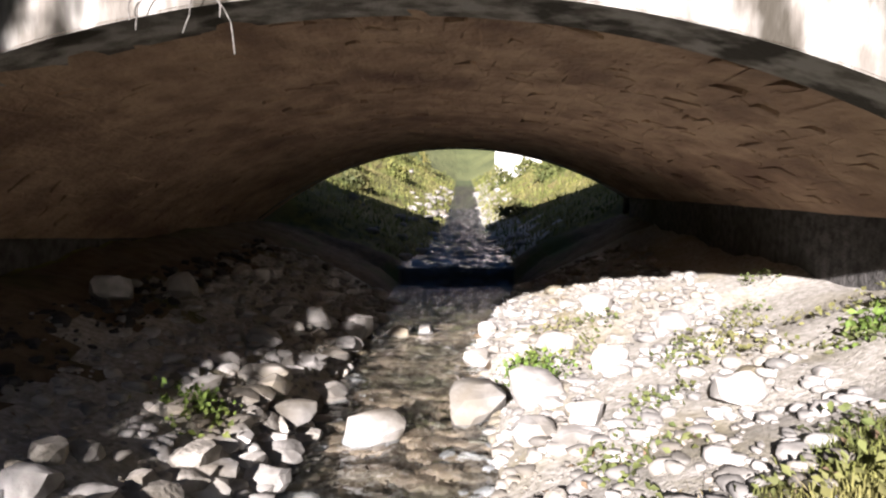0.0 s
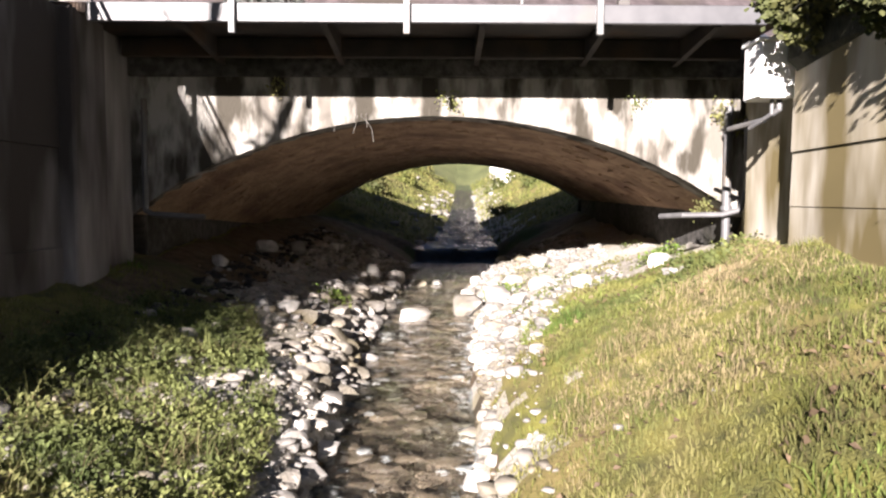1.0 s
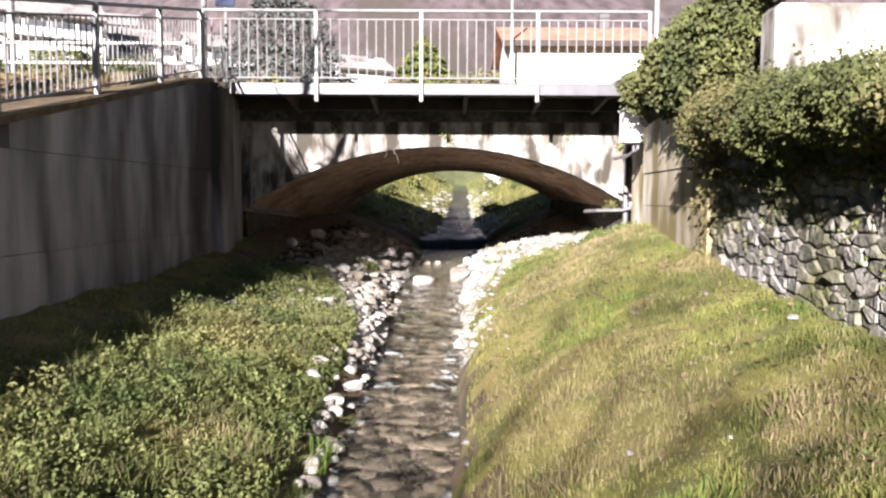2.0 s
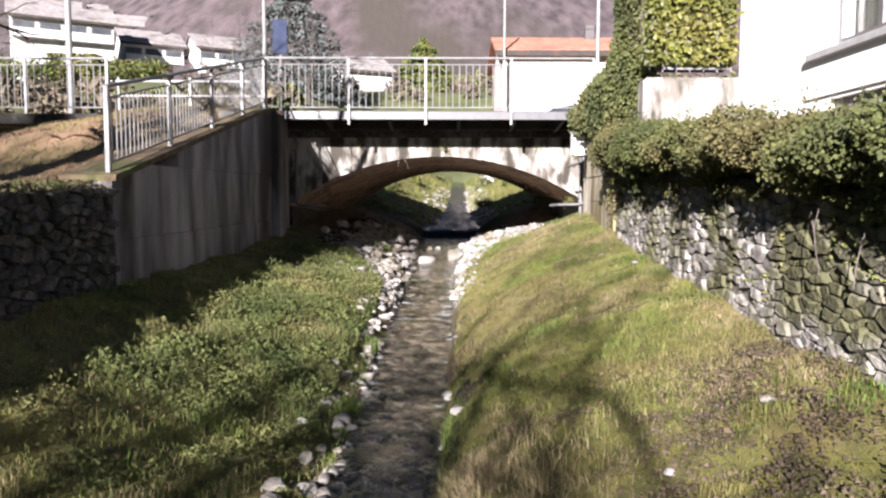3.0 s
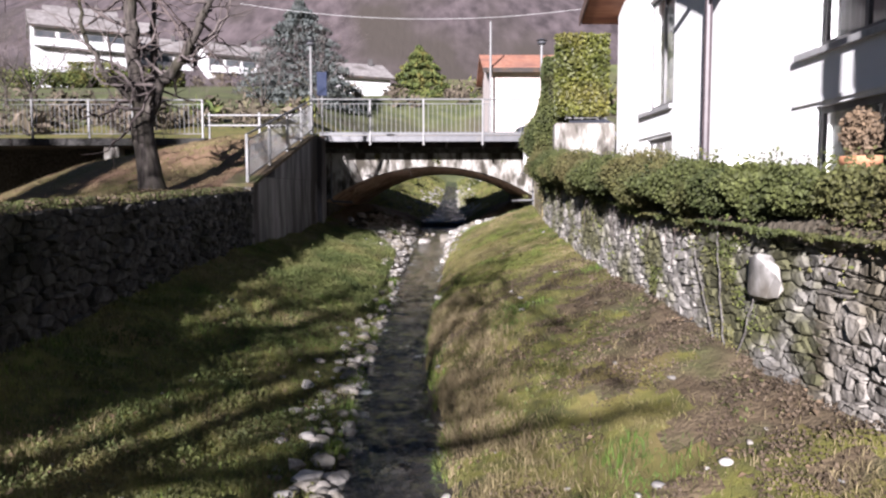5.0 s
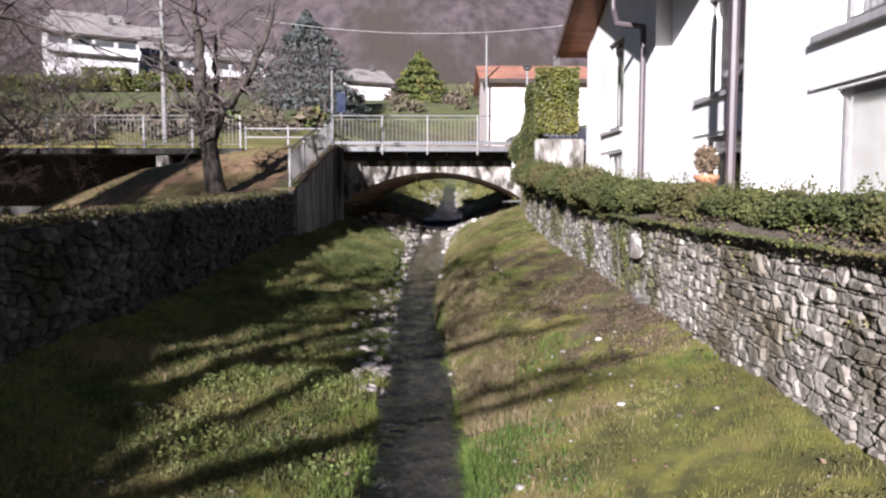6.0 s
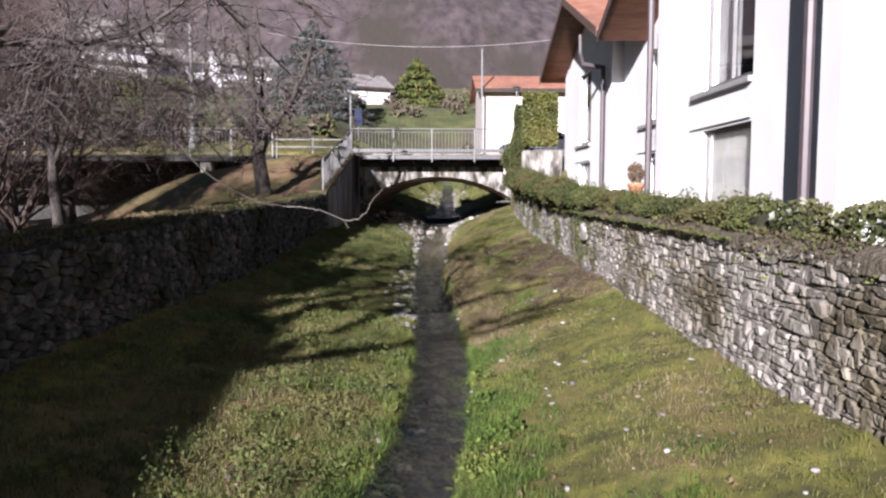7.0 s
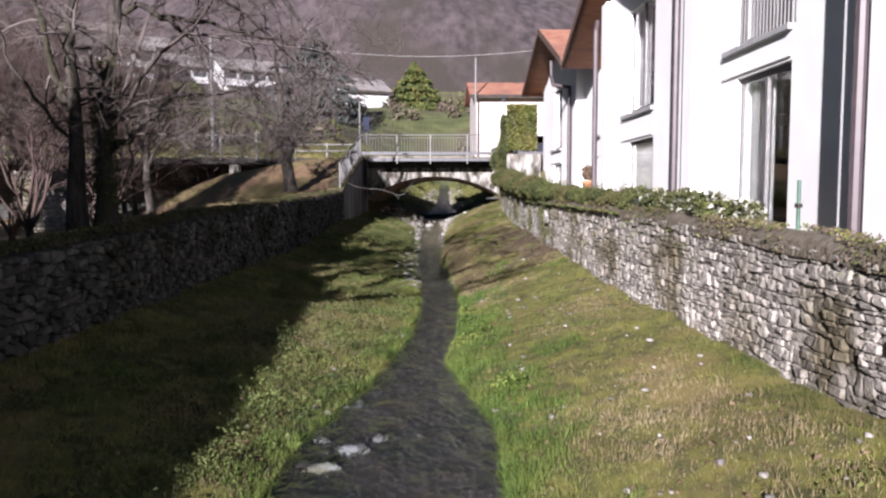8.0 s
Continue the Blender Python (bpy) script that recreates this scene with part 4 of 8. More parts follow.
        z = min(float(ground_z(x, y)) + 0.01, float(lerp_table(y, WATER_Z)) - 0.03)
        bed.append((x, y, z, s, rng.uniform(0, 6.28), 0.5))
    strewn("bed_cobbles", "brown wet cobbles on the creek bed", bed, GREY_SHAPES, M_BEDSTONE)
    strewn("slimy_cobbles", "cobbles coloured dark to make the lower water dim", dimmed, GREY_SHAPES, M_BED)


M_BEDSTONE = mat("wet_bed_stone", (0.082, 0.056, 0.033), (0.185, 0.132, 0.08), 6, (0.05, 0.042, 0.022), 1.5, rough=0.7, bump=0.4, bscale=40, island=0.22, spec=0.4, dist=0.01)
creek_stones()


# ---- grass, weeds, hedge and ivy ----
def blades(name, label, x, y, height, width, material, rng, lean=0.5, category="grass"):
    n = len(x)
    z = ground_z(x, y)
    a = rng.uniform(0, 2 * math.pi, n)
    h = height * rng.uniform(0.55, 1.3, n) * (0.55 + 1.5 * patchy(x, y, 6.3, 1.2) ** 2)
    w = width * rng.uniform(0.7, 1.3, n)
    tilt = rng.uniform(0, lean, n)
    b = rng.uniform(0, 2 * math.pi, n)
    dx, dy = np.cos(a) * w / 2, np.sin(a) * w / 2
    tx, ty, tz = np.cos(b) * np.sin(tilt), np.sin(b) * np.sin(tilt), np.cos(tilt)
    p0 = np.stack([x - dx, y - dy, z - 0.015], -1)
    p1 = np.stack([x + dx, y + dy, z - 0.015], -1)
    q0 = np.stack([x + 0.5 * h * tx - 0.7 * dx, y + 0.5 * h * ty - 0.7 * dy, z + 0.55 * h * tz], -1)
    q1 = np.stack([x + 0.5 * h * tx + 0.7 * dx, y + 0.5 * h * ty + 0.7 * dy, z + 0.55 * h * tz], -1)
    t = np.stack([x + 1.25 * h * tx, y + 1.25 * h * ty, z + 0.95 * h * tz], -1)
    v = np.stack([p0, p1, q1, q0, t], 1).reshape(-1, 3)
    i = np.arange(n)[:, None] * 5
    f = np.concatenate([i + np.array([[0, 1, 2]]), i + np.array([[0, 2, 3]]), i + np.array([[3, 2, 4]])])
    return solid(name, label, mesh_np(name, v, f, material), category, kind="stuff")


def leaves(name, label, pts, size, material, rng, normal=None, spread=0.9, category="plants", parent=None, kind="stuff", slim=0.62):
    """Folded leaf shapes at pts; normal: the mean way in which they face."""
    n = len(pts)
    nrm = rng.normal(0, 1, (n, 3)) * spread
    if normal is not None:
        nrm = nrm + np.asarray(normal)
    nrm /= np.linalg.norm(nrm, axis=1, keepdims=True) + 1e-9
    up = rng.normal(0, 1, (n, 3))
    u = np.cross(nrm, up)
    u /= np.linalg.norm(u, axis=1, keepdims=True) + 1e-9
    w = np.cross(nrm, u)
    s = (size * rng.uniform(0.55, 1.35, n))[:, None]
    a = pts - u * s * 0.5
    b = pts + u * s * 0.5 - nrm * s * 0.12
    c = pts - u * s * 0.08 + w * s * slim * 0.5 + nrm * s * 0.10
    d = pts - u * s * 0.08 - w * s * slim * 0.5 + nrm * s * 0.10
    v = np.stack([a, d, b, c], 1).reshape(-1, 3)
    i = np.arange(n)[:, None] * 4
    f = np.concatenate([i + np.array([[0, 1, 2]]), i + np.array([[0, 2, 3]])])
    me = mesh_np(name, v, f, material)
    if parent is not None:
        return part(name, me, None, parent, label)
    return solid(name, label, me, category, kind=kind)


def patchy(x, y, s, seed):
    """Smooth patches between 0 and 1."""
    v = np.sin(s * x + seed) * np.sin(0.8 * s * y + 1.7 * seed) + 0.6 * np.sin(1.9 * s * x - 1.3 * s * y + seed) + 0.4 * np.sin(3.1 * s * y + 2.3 * s * x - seed)
    return np.clip(0.5 + 0.3 * v, 0, 1)


def in_channel(rng, n, y0, y1):
    y = rng.uniform(y0, y1, n)
    wl, wr = lerp_table(y, WALL_L), lerp_table(y, WALL_R)
    x = wl + (wr - wl) * rng.uniform(0.01, 0.99, n)
    el, er = lerp_table(y, EDGE_L), lerp_table(y, EDGE_R)
    return x, y, el, er


def bank_grass():
    rng = np.random.default_rng(21)
    x, y, el, er = in_channel(rng, 640000, -33, 3.1)
    keep = ((x < el - 0.12) | (x > er + 0.05)) & (rng.random(len(x)) < 0.25 + 0.9 * smooth01(patchy(x, y, 1.7, 2) * 1.3 - 0.1) * (0.45 + 0.55 * patchy(x, y, 4.7, 6)))
    stony = (y > -2.5) & (((x < el) & (x > el - 0.5 - 0.25 * (y + 2.5))) | ((x > er) & (x < er + 0.9 * SHORE_R(y))))
    keep &= ~(stony & (rng.random(len(x)) < 0.86))
    edge = (x < el) & (x > el - 0.45) & (y > -13)
    keep &= ~(edge & (rng.random(len(x)) < 0.6))
    x, y, el, er = x[keep], y[keep], el[keep], er[keep]
    wr_ = lerp_table(y, WALL_R)
    bare = (((x - wr_ + 0.35) / 0.75) ** 2 + ((y + 13.0) / 2.6) ** 2 < 0.5 + 0.7 * patchy(x, y, 3.0, 2.2)) & (rng.random(len(x)) < 0.5)
    bare |= (x > er + 0.1) & (y > -15.5) & (y < -10) & (patchy(x, y, 1.3, 3.4) > 0.55) & (rng.random(len(x)) < 0.4)
    bare |= (x > 0.75) & (y > -15.6) & (y < -9.5) & (patchy(x, y, 2.1, 8.3) + 0.35 * (x - 1.3) > 0.45) & (rng.random(len(x)) < 0.42)
    bare |= (x > wr_ - 0.6 + 0.5 * patchy(x, y, 3.1, 1.1) - 0.25) & (y > -15.6) & (y < -10.5) & (rng.random(len(x)) < 0.7)
    x, y, el, er = x[~bare], y[~bare], el[~bare], er[~bare]
    dry = (patchy(x, y, 1.1, 5) + 0.12 * rng.normal(0, 1, len(x)) > 0.70) | ((x > er) & (x < er + 0.7) & (y < -10) & (y > -18) & (rng.random(len(x)) < 0.8))
    soft = 0.6 * rng.normal(0, 0.5, len(x)) + patchy(x, y, 2.7, 4.4)
    dry |= ((x - 1.35) / 0.95) ** 2 + ((y + 27.3) / 2.6) ** 2 < 0.55 + 0.8 * soft
    dry |= ((x - lerp_table(y, WALL_R) + 0.35) / 0.7) ** 2 + ((y + 13.2) / 3.0) ** 2 < 0.4 + 0.9 * soft
    dry |= ((x + 2.6) / 0.7) ** 2 + ((y + 19.5) / 2.2) ** 2 < 0.2 + 0.8 * soft
    lush = ~dry & (((y < -16) & ((x - er > 0) & (x - er < 0.45 + 0.5 * patchy(x, y, 1.5, 7)) | (el - x > 0) & (el - x < 0.35)) & (patchy(x, y, 2.3, 1) > 0.2)) | (patchy(x, y, 1.9, 9) > 0.80))
    some = rng.random(len(x))
    mid = ~dry & ~lush
    blades("grass_green", "short green winter grass on the creek banks", x[mid], y[mid], 0.04, 0.0065, M_GRASS, rng, 1.2)
    xm, ym, lm, rm = in_channel(rng, 260000, -9, 3.1)
    km = (xm > rm + 0.25 + 0.8 * SHORE_R(ym)) & (rng.random(len(xm)) < 0.45 + 0.55 * patchy(xm, ym, 3.3, 5.1))
    tint = patchy(xm, ym, 1.6, 2.9) + 0.5 * patchy(xm, ym, 4.9, 0.4) + 0.25 * rng.random(len(xm))
    blades("mound_grass", "thick soft grass on the mound below the bridge", xm[km & (tint < 1.02)], ym[km & (tint < 1.02)], 0.045, 0.007, M_GRASS, rng, 1.3)
    blades("mound_straw", "yellowed grass on the mound below the bridge", xm[km & (tint >= 1.02)], ym[km & (tint >= 1.02)], 0.05, 0.006, M_DRY, rng, 1.4)
    n = 12000
    ym = rng.uniform(-4.2, 1.2, n)
    xm = lerp_table(ym, EDGE_R) + 0.3 + 2.2 * rng.random(n)
    km = (patchy(xm, ym, 2.6, 7.7) * (0.4 + 0.8 * patchy(xm, ym, 7.1, 2.2)) > 0.34 + 0.2 * rng.random(n)) & (xm < lerp_table(ym, WALL_R) - 0.05)
    blades("mound_withered", "brown withered patches in the grass of the mound", xm[km], ym[km], 0.055, 0.007, M_WITHERED, rng, 1.5)
    d = dry & (some < 0.8)
    blades("grass_dry", "dry straw coloured grass on the creek banks", x[d], y[d], 0.055, 0.006, M_DRY, rng, 1.3)
    blades("grass_lush", "taller bright green grass along the water", x[lush], y[lush], 0.075, 0.008, M_LUSH, rng, 1.1)
    # ragged fringe along the water's edge
    n = 46000
    y = rng.uniform(-33, -6, n)
    side = rng.random(n) < 0.5
    off = np.abs(rng.normal(0, 0.10, n)) - 0.05
    x = np.where(side, lerp_table(y, EDGE_R) + off, lerp_table(y, EDGE_L) - off)
    k = patchy(x, y, 3.7, 4.8) + 0.4 * rng.random(n) > np.where(y < -16, 0.4, 0.75)
    green = rng.random(n) < 0.55
    blades("fringe_grass", "ragged green grass hanging over the water's edge", x[k & green], y[k & green], 0.085, 0.008, M_LUSH, rng, 1.3)
    blades("fringe_straw", "ragged yellowed grass hanging over the water's edge", x[k & ~green], y[k & ~green], 0.08, 0.007, M_GRASS, rng, 1.4)
    # lawn above the left wall
    y = rng.uniform(-30, 1.8, 60000)
    wl = lerp_table(y, WALL_L)
    x = wl - 0.5 - 9 * rng.random(60000) ** 1.6
    k = patchy(x, y, 0.8, 3) > 0.45
    bare = patchy(x, y, 1.3, 6.2) > 0.62
    leaves("lawn_litter", "reddish brown dead leaves on the lawn", np.stack([x, y, ground_z(x, y) + 0.02], -1)[bare & (rng.random(60000) < 0.6)], 0.05, M_LITTER, rng, (0, 0, 1.5), 0.6, "leaf litter")
    k &= ~bare
    blades("lawn_grass", "thin short lawn grass above the wall", x[k], y[k], 0.05, 0.012, M_GRASS, rng, 1.0)
    blades("lawn_straw", "dry straw in the lawn above the wall", x[~k & ~bare], y[~k & ~bare], 0.05, 0.012, M_DRY, rng, 1.2)
    # banks beyond the bridge
    y = rng.uniform(13.6, 40, 30000)
    x = rng.uniform(-7, 8, 30000)
    el, er = lerp_table(y, EDGE_L), lerp_table(y, EDGE_R)
    k = (x < el - 0.1) | (x > er + 0.1)
    blades("grass_upstream", "green grass on the banks beyond the bridge", x[k], y[k], 0.14, 0.03, M_GRASS, rng, 1.0)


bank_grass()


def bank_weeds():
    rng = np.random.default_rng(31)
    pts = []
    n = 64000
    y = rng.uniform(-7.5, 2.4, n)
    x = rng.uniform(-3.0, -0.95, n)
    el = lerp_table(y, EDGE_L)
    k = (x < el - 0.25 - 0.3 * np.clip(y, 0, 3)) & (patchy(x, y, 3.2, 4) + 0.35 * rng.random(n) > 0.48)
    x, y = x[k], y[k]
    clump = patchy(x, y, 5.3, 7)
    z = ground_z(x, y) + rng.random(len(x)) * (0.05 + 0.13 * clump)
    leaves("bank_weeds", "leafy green weeds on the stony bank", np.stack([x, y, z], -1), 0.04, M_WEED, rng, (0, -0.5, 1), 0.65, slim=0.5)
    t = rng.random(len(x)) < 0.5
    blades("weed_grass", "green grass tufts among the weeds", x[t], y[t], 0.13, 0.007, M_WEED, rng, 1.1)
    t = (patchy(x, y, 4.1, 1.9) > 0.55) & (rng.random(len(x)) < 0.3)
    blades("weed_straw", "withered stalks among the weeds", x[t], y[t], 0.12, 0.007, M_WITHERED, rng, 1.2)
    n = 60000
    y = rng.uniform(-31, -6, n)
    x = rng.uniform(-3.6, 2.3, n)
    k = ((x < lerp_table(y, EDGE_L) - 0.1) & (patchy(x, y, 2.6, 6) > 0.55)) | ((x > lerp_table(y, EDGE_R) + 0.1) & (patchy(x, y, 2.9, 2.5) > 0.72))
    k &= patchy(x, y, 11.0, 3.1) > 0.45
    x, y = x[k], y[k]
    z = ground_z(x, y) + rng.random(len(x)) * 0.06
    leaves("low_weeds", "low weeds among the bank grass", np.stack([x, y, z], -1), 0.032, M_WEED, rng, (0, -0.3, 1), 0.8)
    # clumps beside the water: broad bright leaves
    clumps = []
    for cx, cy in ((-0.02, -19.0), (-0.05, -20.2), (0.12, -21.4), (-0.1, -22.2), (0.2, -24.8), (0.75, 5.9), (0.7, 6.4), (-1.5, 4.6), (2.6, 4.4)):
        m = 220
        q = np.stack([cx + rng.normal(0, 0.11, m), cy + rng.normal(0, 0.14, m), np.zeros(m)], -1)
        q[:, 2] = ground_z(q[:, 0], q[:, 1]) + rng.random(m) * 0.15
        clumps.append(q)
    leaves("waterside_weeds", "bright green leafy weeds beside the water", np.concatenate(clumps), 0.05, M_LUSH, rng, (0, -0.3, 0.6), 0.9)
    # weeds in the gravel of the right shore
    n = 7000
    y = rng.uniform(0.5, 7.5, n)
    x = rng.uniform(0.7, 3.0, n)
    k = (patchy(x, y, 2.2, 3) > 0.62) & (x < lerp_table(y, WALL_R))
    x, y = x[k], y[k]
    leaves("shore_weeds", "yellow-green weeds in the gravel", np.stack([x, y, ground_z(x, y) + rng.random(len(x)) * 0.10], -1), 0.045, M_WEED, rng, (0, -0.4, 1), 0.8)
    # broad-leaved herbs in clumps on the sunny edge of the other bank
    heads = []
    for _ in range(150):
        cy = rng.uniform(-31, -12)
        cx = float(lerp_table(cy, EDGE_L)) - 0.1 - 1.7 * rng.random()
        m = int(rng.integers(25, 75))
        r = rng.uniform(0.06, 0.16)
        v = rng.normal(0, 1, (m, 3)) * np.array([r, r, 0])
        v[:, 2] = np.abs(rng.normal(0, 0.5, m)) * r
        q = np.array([cx, cy, 0]) + v
        q[:, 2] += ground_z(q[:, 0], q[:, 1]) + 0.01
        heads.append(q)
    leaves("bank_herbs", "clumps of broad-leaved herbs on the creek bank", np.concatenate(heads), 0.042, M_HERB, rng, (0, -0.5, 0.8), 0.8, slim=0.55)
    # grass tufts, green and withered, all over that bank
    for nm, note, count, seed, m, tall in (("tuft_grass", "uneven tufts of green grass on the shaded bank", 58000, 2.6, M_WEED, 0.085), ("tuft_straw", "withered tufts of brown grass on the shaded bank", 44000, 7.9, M_WITHERED, 0.075), ("tuft_lush", "fresh green tufts close to the water", 26000, 4.1, M_LUSH, 0.09)):
        y = rng.uniform(-31.5, -3.5, count)
        el, wl = lerp_table(y, EDGE_L), lerp_table(y, WALL_L)
        x = el - 0.05 - (el - wl - 0.1) * rng.random(count) ** (2.2 if m is M_LUSH else 1.2)
        k = patchy(x, y, 3.4, seed) * (0.5 + 0.7 * patchy(x, y, 8.3, seed + 1)) > 0.27 + 0.25 * rng.random(count)
        blades(nm, note, x[k], y[k], tall, 0.008, m, rng, 1.35)
    # fresh green band on the other side
    n = 42000
    y = rng.uniform(-28.5, -17.0, n)
    x = lerp_table(y, EDGE_R) + 0.9 * rng.random(n) ** 1.5
    k = 0.7 * patchy(x, y, 2.0, 5.7) + 0.5 * patchy(x, y, 6.1, 2.7) + 0.7 * rng.random(n) > 0.72 + 0.6 * (x - lerp_table(y, EDGE_R))
    blades("waterside_grass", "fresh bright green grass beside the water", x[k], y[k], 0.085, 0.008, M_FRESH, rng, 1.1)
    # dead leaves on the banks
    n = 9000
    y = rng.uniform(-31, 4, n)
    x = rng.uniform(-3.3, 2.4, n)
    k = (patchy(x, y, 2.1, 8) > 0.5) & ((x < lerp_table(y, EDGE_L)) | (x > lerp_table(y, EDGE_R) + 0.1))
    x, y = x[k], y[k]
    leaves("leaf_litter", "brown dead leaves scattered on the grass", np.stack([x, y, ground_z(x, y) + 0.04], -1), 0.045, M_LITTER, rng, (0, 0, 1.5), 0.7)


bank_weeds()


def wall_foot_soil():
    """Brown soil and dead leaves under the garden wall, straw beside the water, and weedy clumps on the other bank."""
    rng = np.random.default_rng(37)
    n = 60000
    y = rng.uniform(-16.5, -8.0, n)
    wr = lerp_table(y, WALL_R)
    x = wr - 2.3 * rng.random(n) ** 1.1
    k = (patchy(x, y, 2.1, 8.3) + 0.2 * (x - 1.3) > 0.36 + 0.3 * rng.random(n)) & (patchy(x, y, 6.0, 1.7) > 0.25 + 0.3 * rng.random(n))
    x, y = x[k], y[k]
    leaves("soil_litter", "brown rotting leaves on bare soil below the garden wall", np.stack([x, y, ground_z(x, y) + 0.012 + 0.03 * rng.random(len(x))], -1), 0.024, M_ROT, rng, (0, 0, 1.2), 0.7, slim=0.8)
    n = 30000
    y = rng.uniform(-17.5, -8.5, n)
    er = lerp_table(y, EDGE_R)
    x = er + 0.05 + abs(rng.normal(0, 0.38, n))
    k = patchy(x, y, 1.6, 5.5) > 0.35
    blades("bank_straw", "matted pale straw at the edge of the water", x[k], y[k], 0.085, 0.007, M_DRY, rng, 1.6)
    n = 110000
    y = rng.uniform(-30, -4, n)
    el = lerp_table(y, EDGE_L)
    x = el - 0.15 - 2.6 * rng.random(n)
    hump = patchy(x, y, 4.3, 2.2)
    k = (hump > 0.5) & (patchy(x, y, 1.2, 9.1) > 0.35) & (x > lerp_table(y, WALL_L) + 0.1)
    x, y, hump = x[k], y[k], hump[k]
    leaves("weed_clumps", "clumps of low leafy weeds in the bank grass", np.stack([x, y, ground_z(x, y) + rng.random(len(x)) * (0.02 + 0.3 * (hump - 0.5))], -1), 0.036, M_WEED, rng, (0, -0.3, 1), 0.9, slim=0.5)


wall_foot_soil()

HEDGE_TOP = [(-26, 2.0), (-24.6, 2.22), (-21, 2.32), (-18.3, 2.36), (-16.5, 2.42), (-13.6, 2.54), (-10.3, 2.78), (-8.7, 2.80), (-6.5, 2.98), (-3.7, 3.18), (-2.2, 3.4)]
HEDGE_FOOT = [(-26, 1.9), (-20, 1.98), (-16, 2.02), (-14.2, 2.04), (-11.6, 2.06), (-8.6, 2.26), (-6.9, 2.36), (-3.8, 2.46), (-2.2, 2.5)]


def hedge():
    rng = np.random.default_rng(41)
    ob = thing("ivy_hedge", "dense dark green ivy hedge spilling over the garden wall", "hedge", at=(2.8, -10, 2.0))
    n = 160000
    y = -21.0 + 19.0 * rng.random(n) ** 0.8
    x0 = lerp_table(y, WALL_R)
    top, foot = lerp_table(y, HEDGE_TOP), lerp_table(y, HEDGE_FOOT)
    thick = np.interp(y, [-21, -16, -12, -4], [0.22, 0.26, 0.44, 0.54])
    half = (top - foot) / 2 * 0.84 * (1 + 0.14 * np.sin(2.7 * y) + 0.12 * np.sin(7.3 * y))
    a = rng.uniform(0, 2 * math.pi, n)
    r = 1 - 0.35 * rng.random(n) ** 2
    lump = 1 + 0.14 * np.sin(4.1 * y + 3 * np.sin(a)) + 0.10 * np.sin(9.7 * y + 2 * a) + rng.normal(0, 0.05, n)
    x = x0 + np.interp(y, [-16, -12], [0.26, 0.10]) + np.cos(a) * thick * r * lump
    z = (top + foot) / 2 + np.sin(a) * half * r * lump
    # strands that hang down the wall
    hang = (np.cos(a) < -0.5) & (rng.random(n) < 0.14)
    drop = np.clip(0.18 + 0.25 * np.sin(3.3 * y) + 0.2 * np.sin(8.1 * y), 0, 1) * np.interp(y, [-21, -14, -8, -3], [0.05, 0.12, 0.2, 0.45])
    z = np.where(hang, foot - rng.random(n) * drop, z)
    x = np.where(hang, x0 - 0.05 - 0.10 * rng.random(n), x)
    pts = np.stack([x, y, z], -1)
    leaves("foliage", "glossy ivy leaves", pts, 0.034, M_IVY, rng, (-0.7, -0.8, 0.5), 0.9, parent=ob, slim=0.75)
    # loose sprigs that break its outline
    m = 620
    y1 = rng.uniform(-20.8, -2.3, m)
    a1 = rng.uniform(0.05, 1.15, m) * math.pi
    t1, f1 = lerp_table(y1, HEDGE_TOP), lerp_table(y1, HEDGE_FOOT)
    base = np.stack([lerp_table(y1, WALL_R) + np.interp(y1, [-16, -12], [0.26, 0.10]) + np.cos(a1) * np.interp(y1, [-21, -16, -12, -4], [0.2, 0.24, 0.4, 0.5]), y1, (t1 + f1) / 2 + np.sin(a1) * (t1 - f1) / 2 * 0.85], -1)
    way = np.stack([np.cos(a1), rng.normal(0, 0.5, m), np.sin(a1) + 0.5], -1) + rng.normal(0, 0.3, (m, 3))
    way /= np.linalg.norm(way, axis=1, keepdims=True)
    long = rng.uniform(0.05, 0.2, m)[:, None, None]
    sp = (base[:, None] + way[:, None] * np.linspace(0, 1, 11)[None, :, None] * long).reshape(-1, 3) + rng.normal(0, 0.016, (m * 11, 3))
    leaves("sprig", "loose ivy sprigs", sp, 0.032, M_IVY, rng, (-0.5, -0.8, 0.6), 0.9, parent=ob, slim=0.65)["kind"] = "stuff"
    # solid dark core in place of the shade between the leaves
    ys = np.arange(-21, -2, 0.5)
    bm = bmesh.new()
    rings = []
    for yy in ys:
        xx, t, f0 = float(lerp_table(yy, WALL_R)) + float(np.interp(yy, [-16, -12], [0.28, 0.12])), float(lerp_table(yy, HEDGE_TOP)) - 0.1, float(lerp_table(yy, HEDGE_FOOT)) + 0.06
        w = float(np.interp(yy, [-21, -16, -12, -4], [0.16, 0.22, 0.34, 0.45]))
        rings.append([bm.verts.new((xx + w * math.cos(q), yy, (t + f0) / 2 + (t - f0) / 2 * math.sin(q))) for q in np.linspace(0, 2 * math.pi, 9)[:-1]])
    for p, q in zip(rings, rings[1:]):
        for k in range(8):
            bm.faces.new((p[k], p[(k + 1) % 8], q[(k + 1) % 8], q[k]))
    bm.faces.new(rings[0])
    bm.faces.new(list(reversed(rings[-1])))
    part("core", bm, M_SHADECORE_TYRE, ob, "solid core coloured dark as the hedge's inner shade")
    return ob


# near black for shade painted inside foliage, and for tyres
M_SHADECORE_TYRE = mat("shade_core_and_tyre", (0.012, 0.0132, 0.0072), (0.027, 0.027, 0.015), 9, rough=0.95, bump=0.8, bscale=30)
hedge()


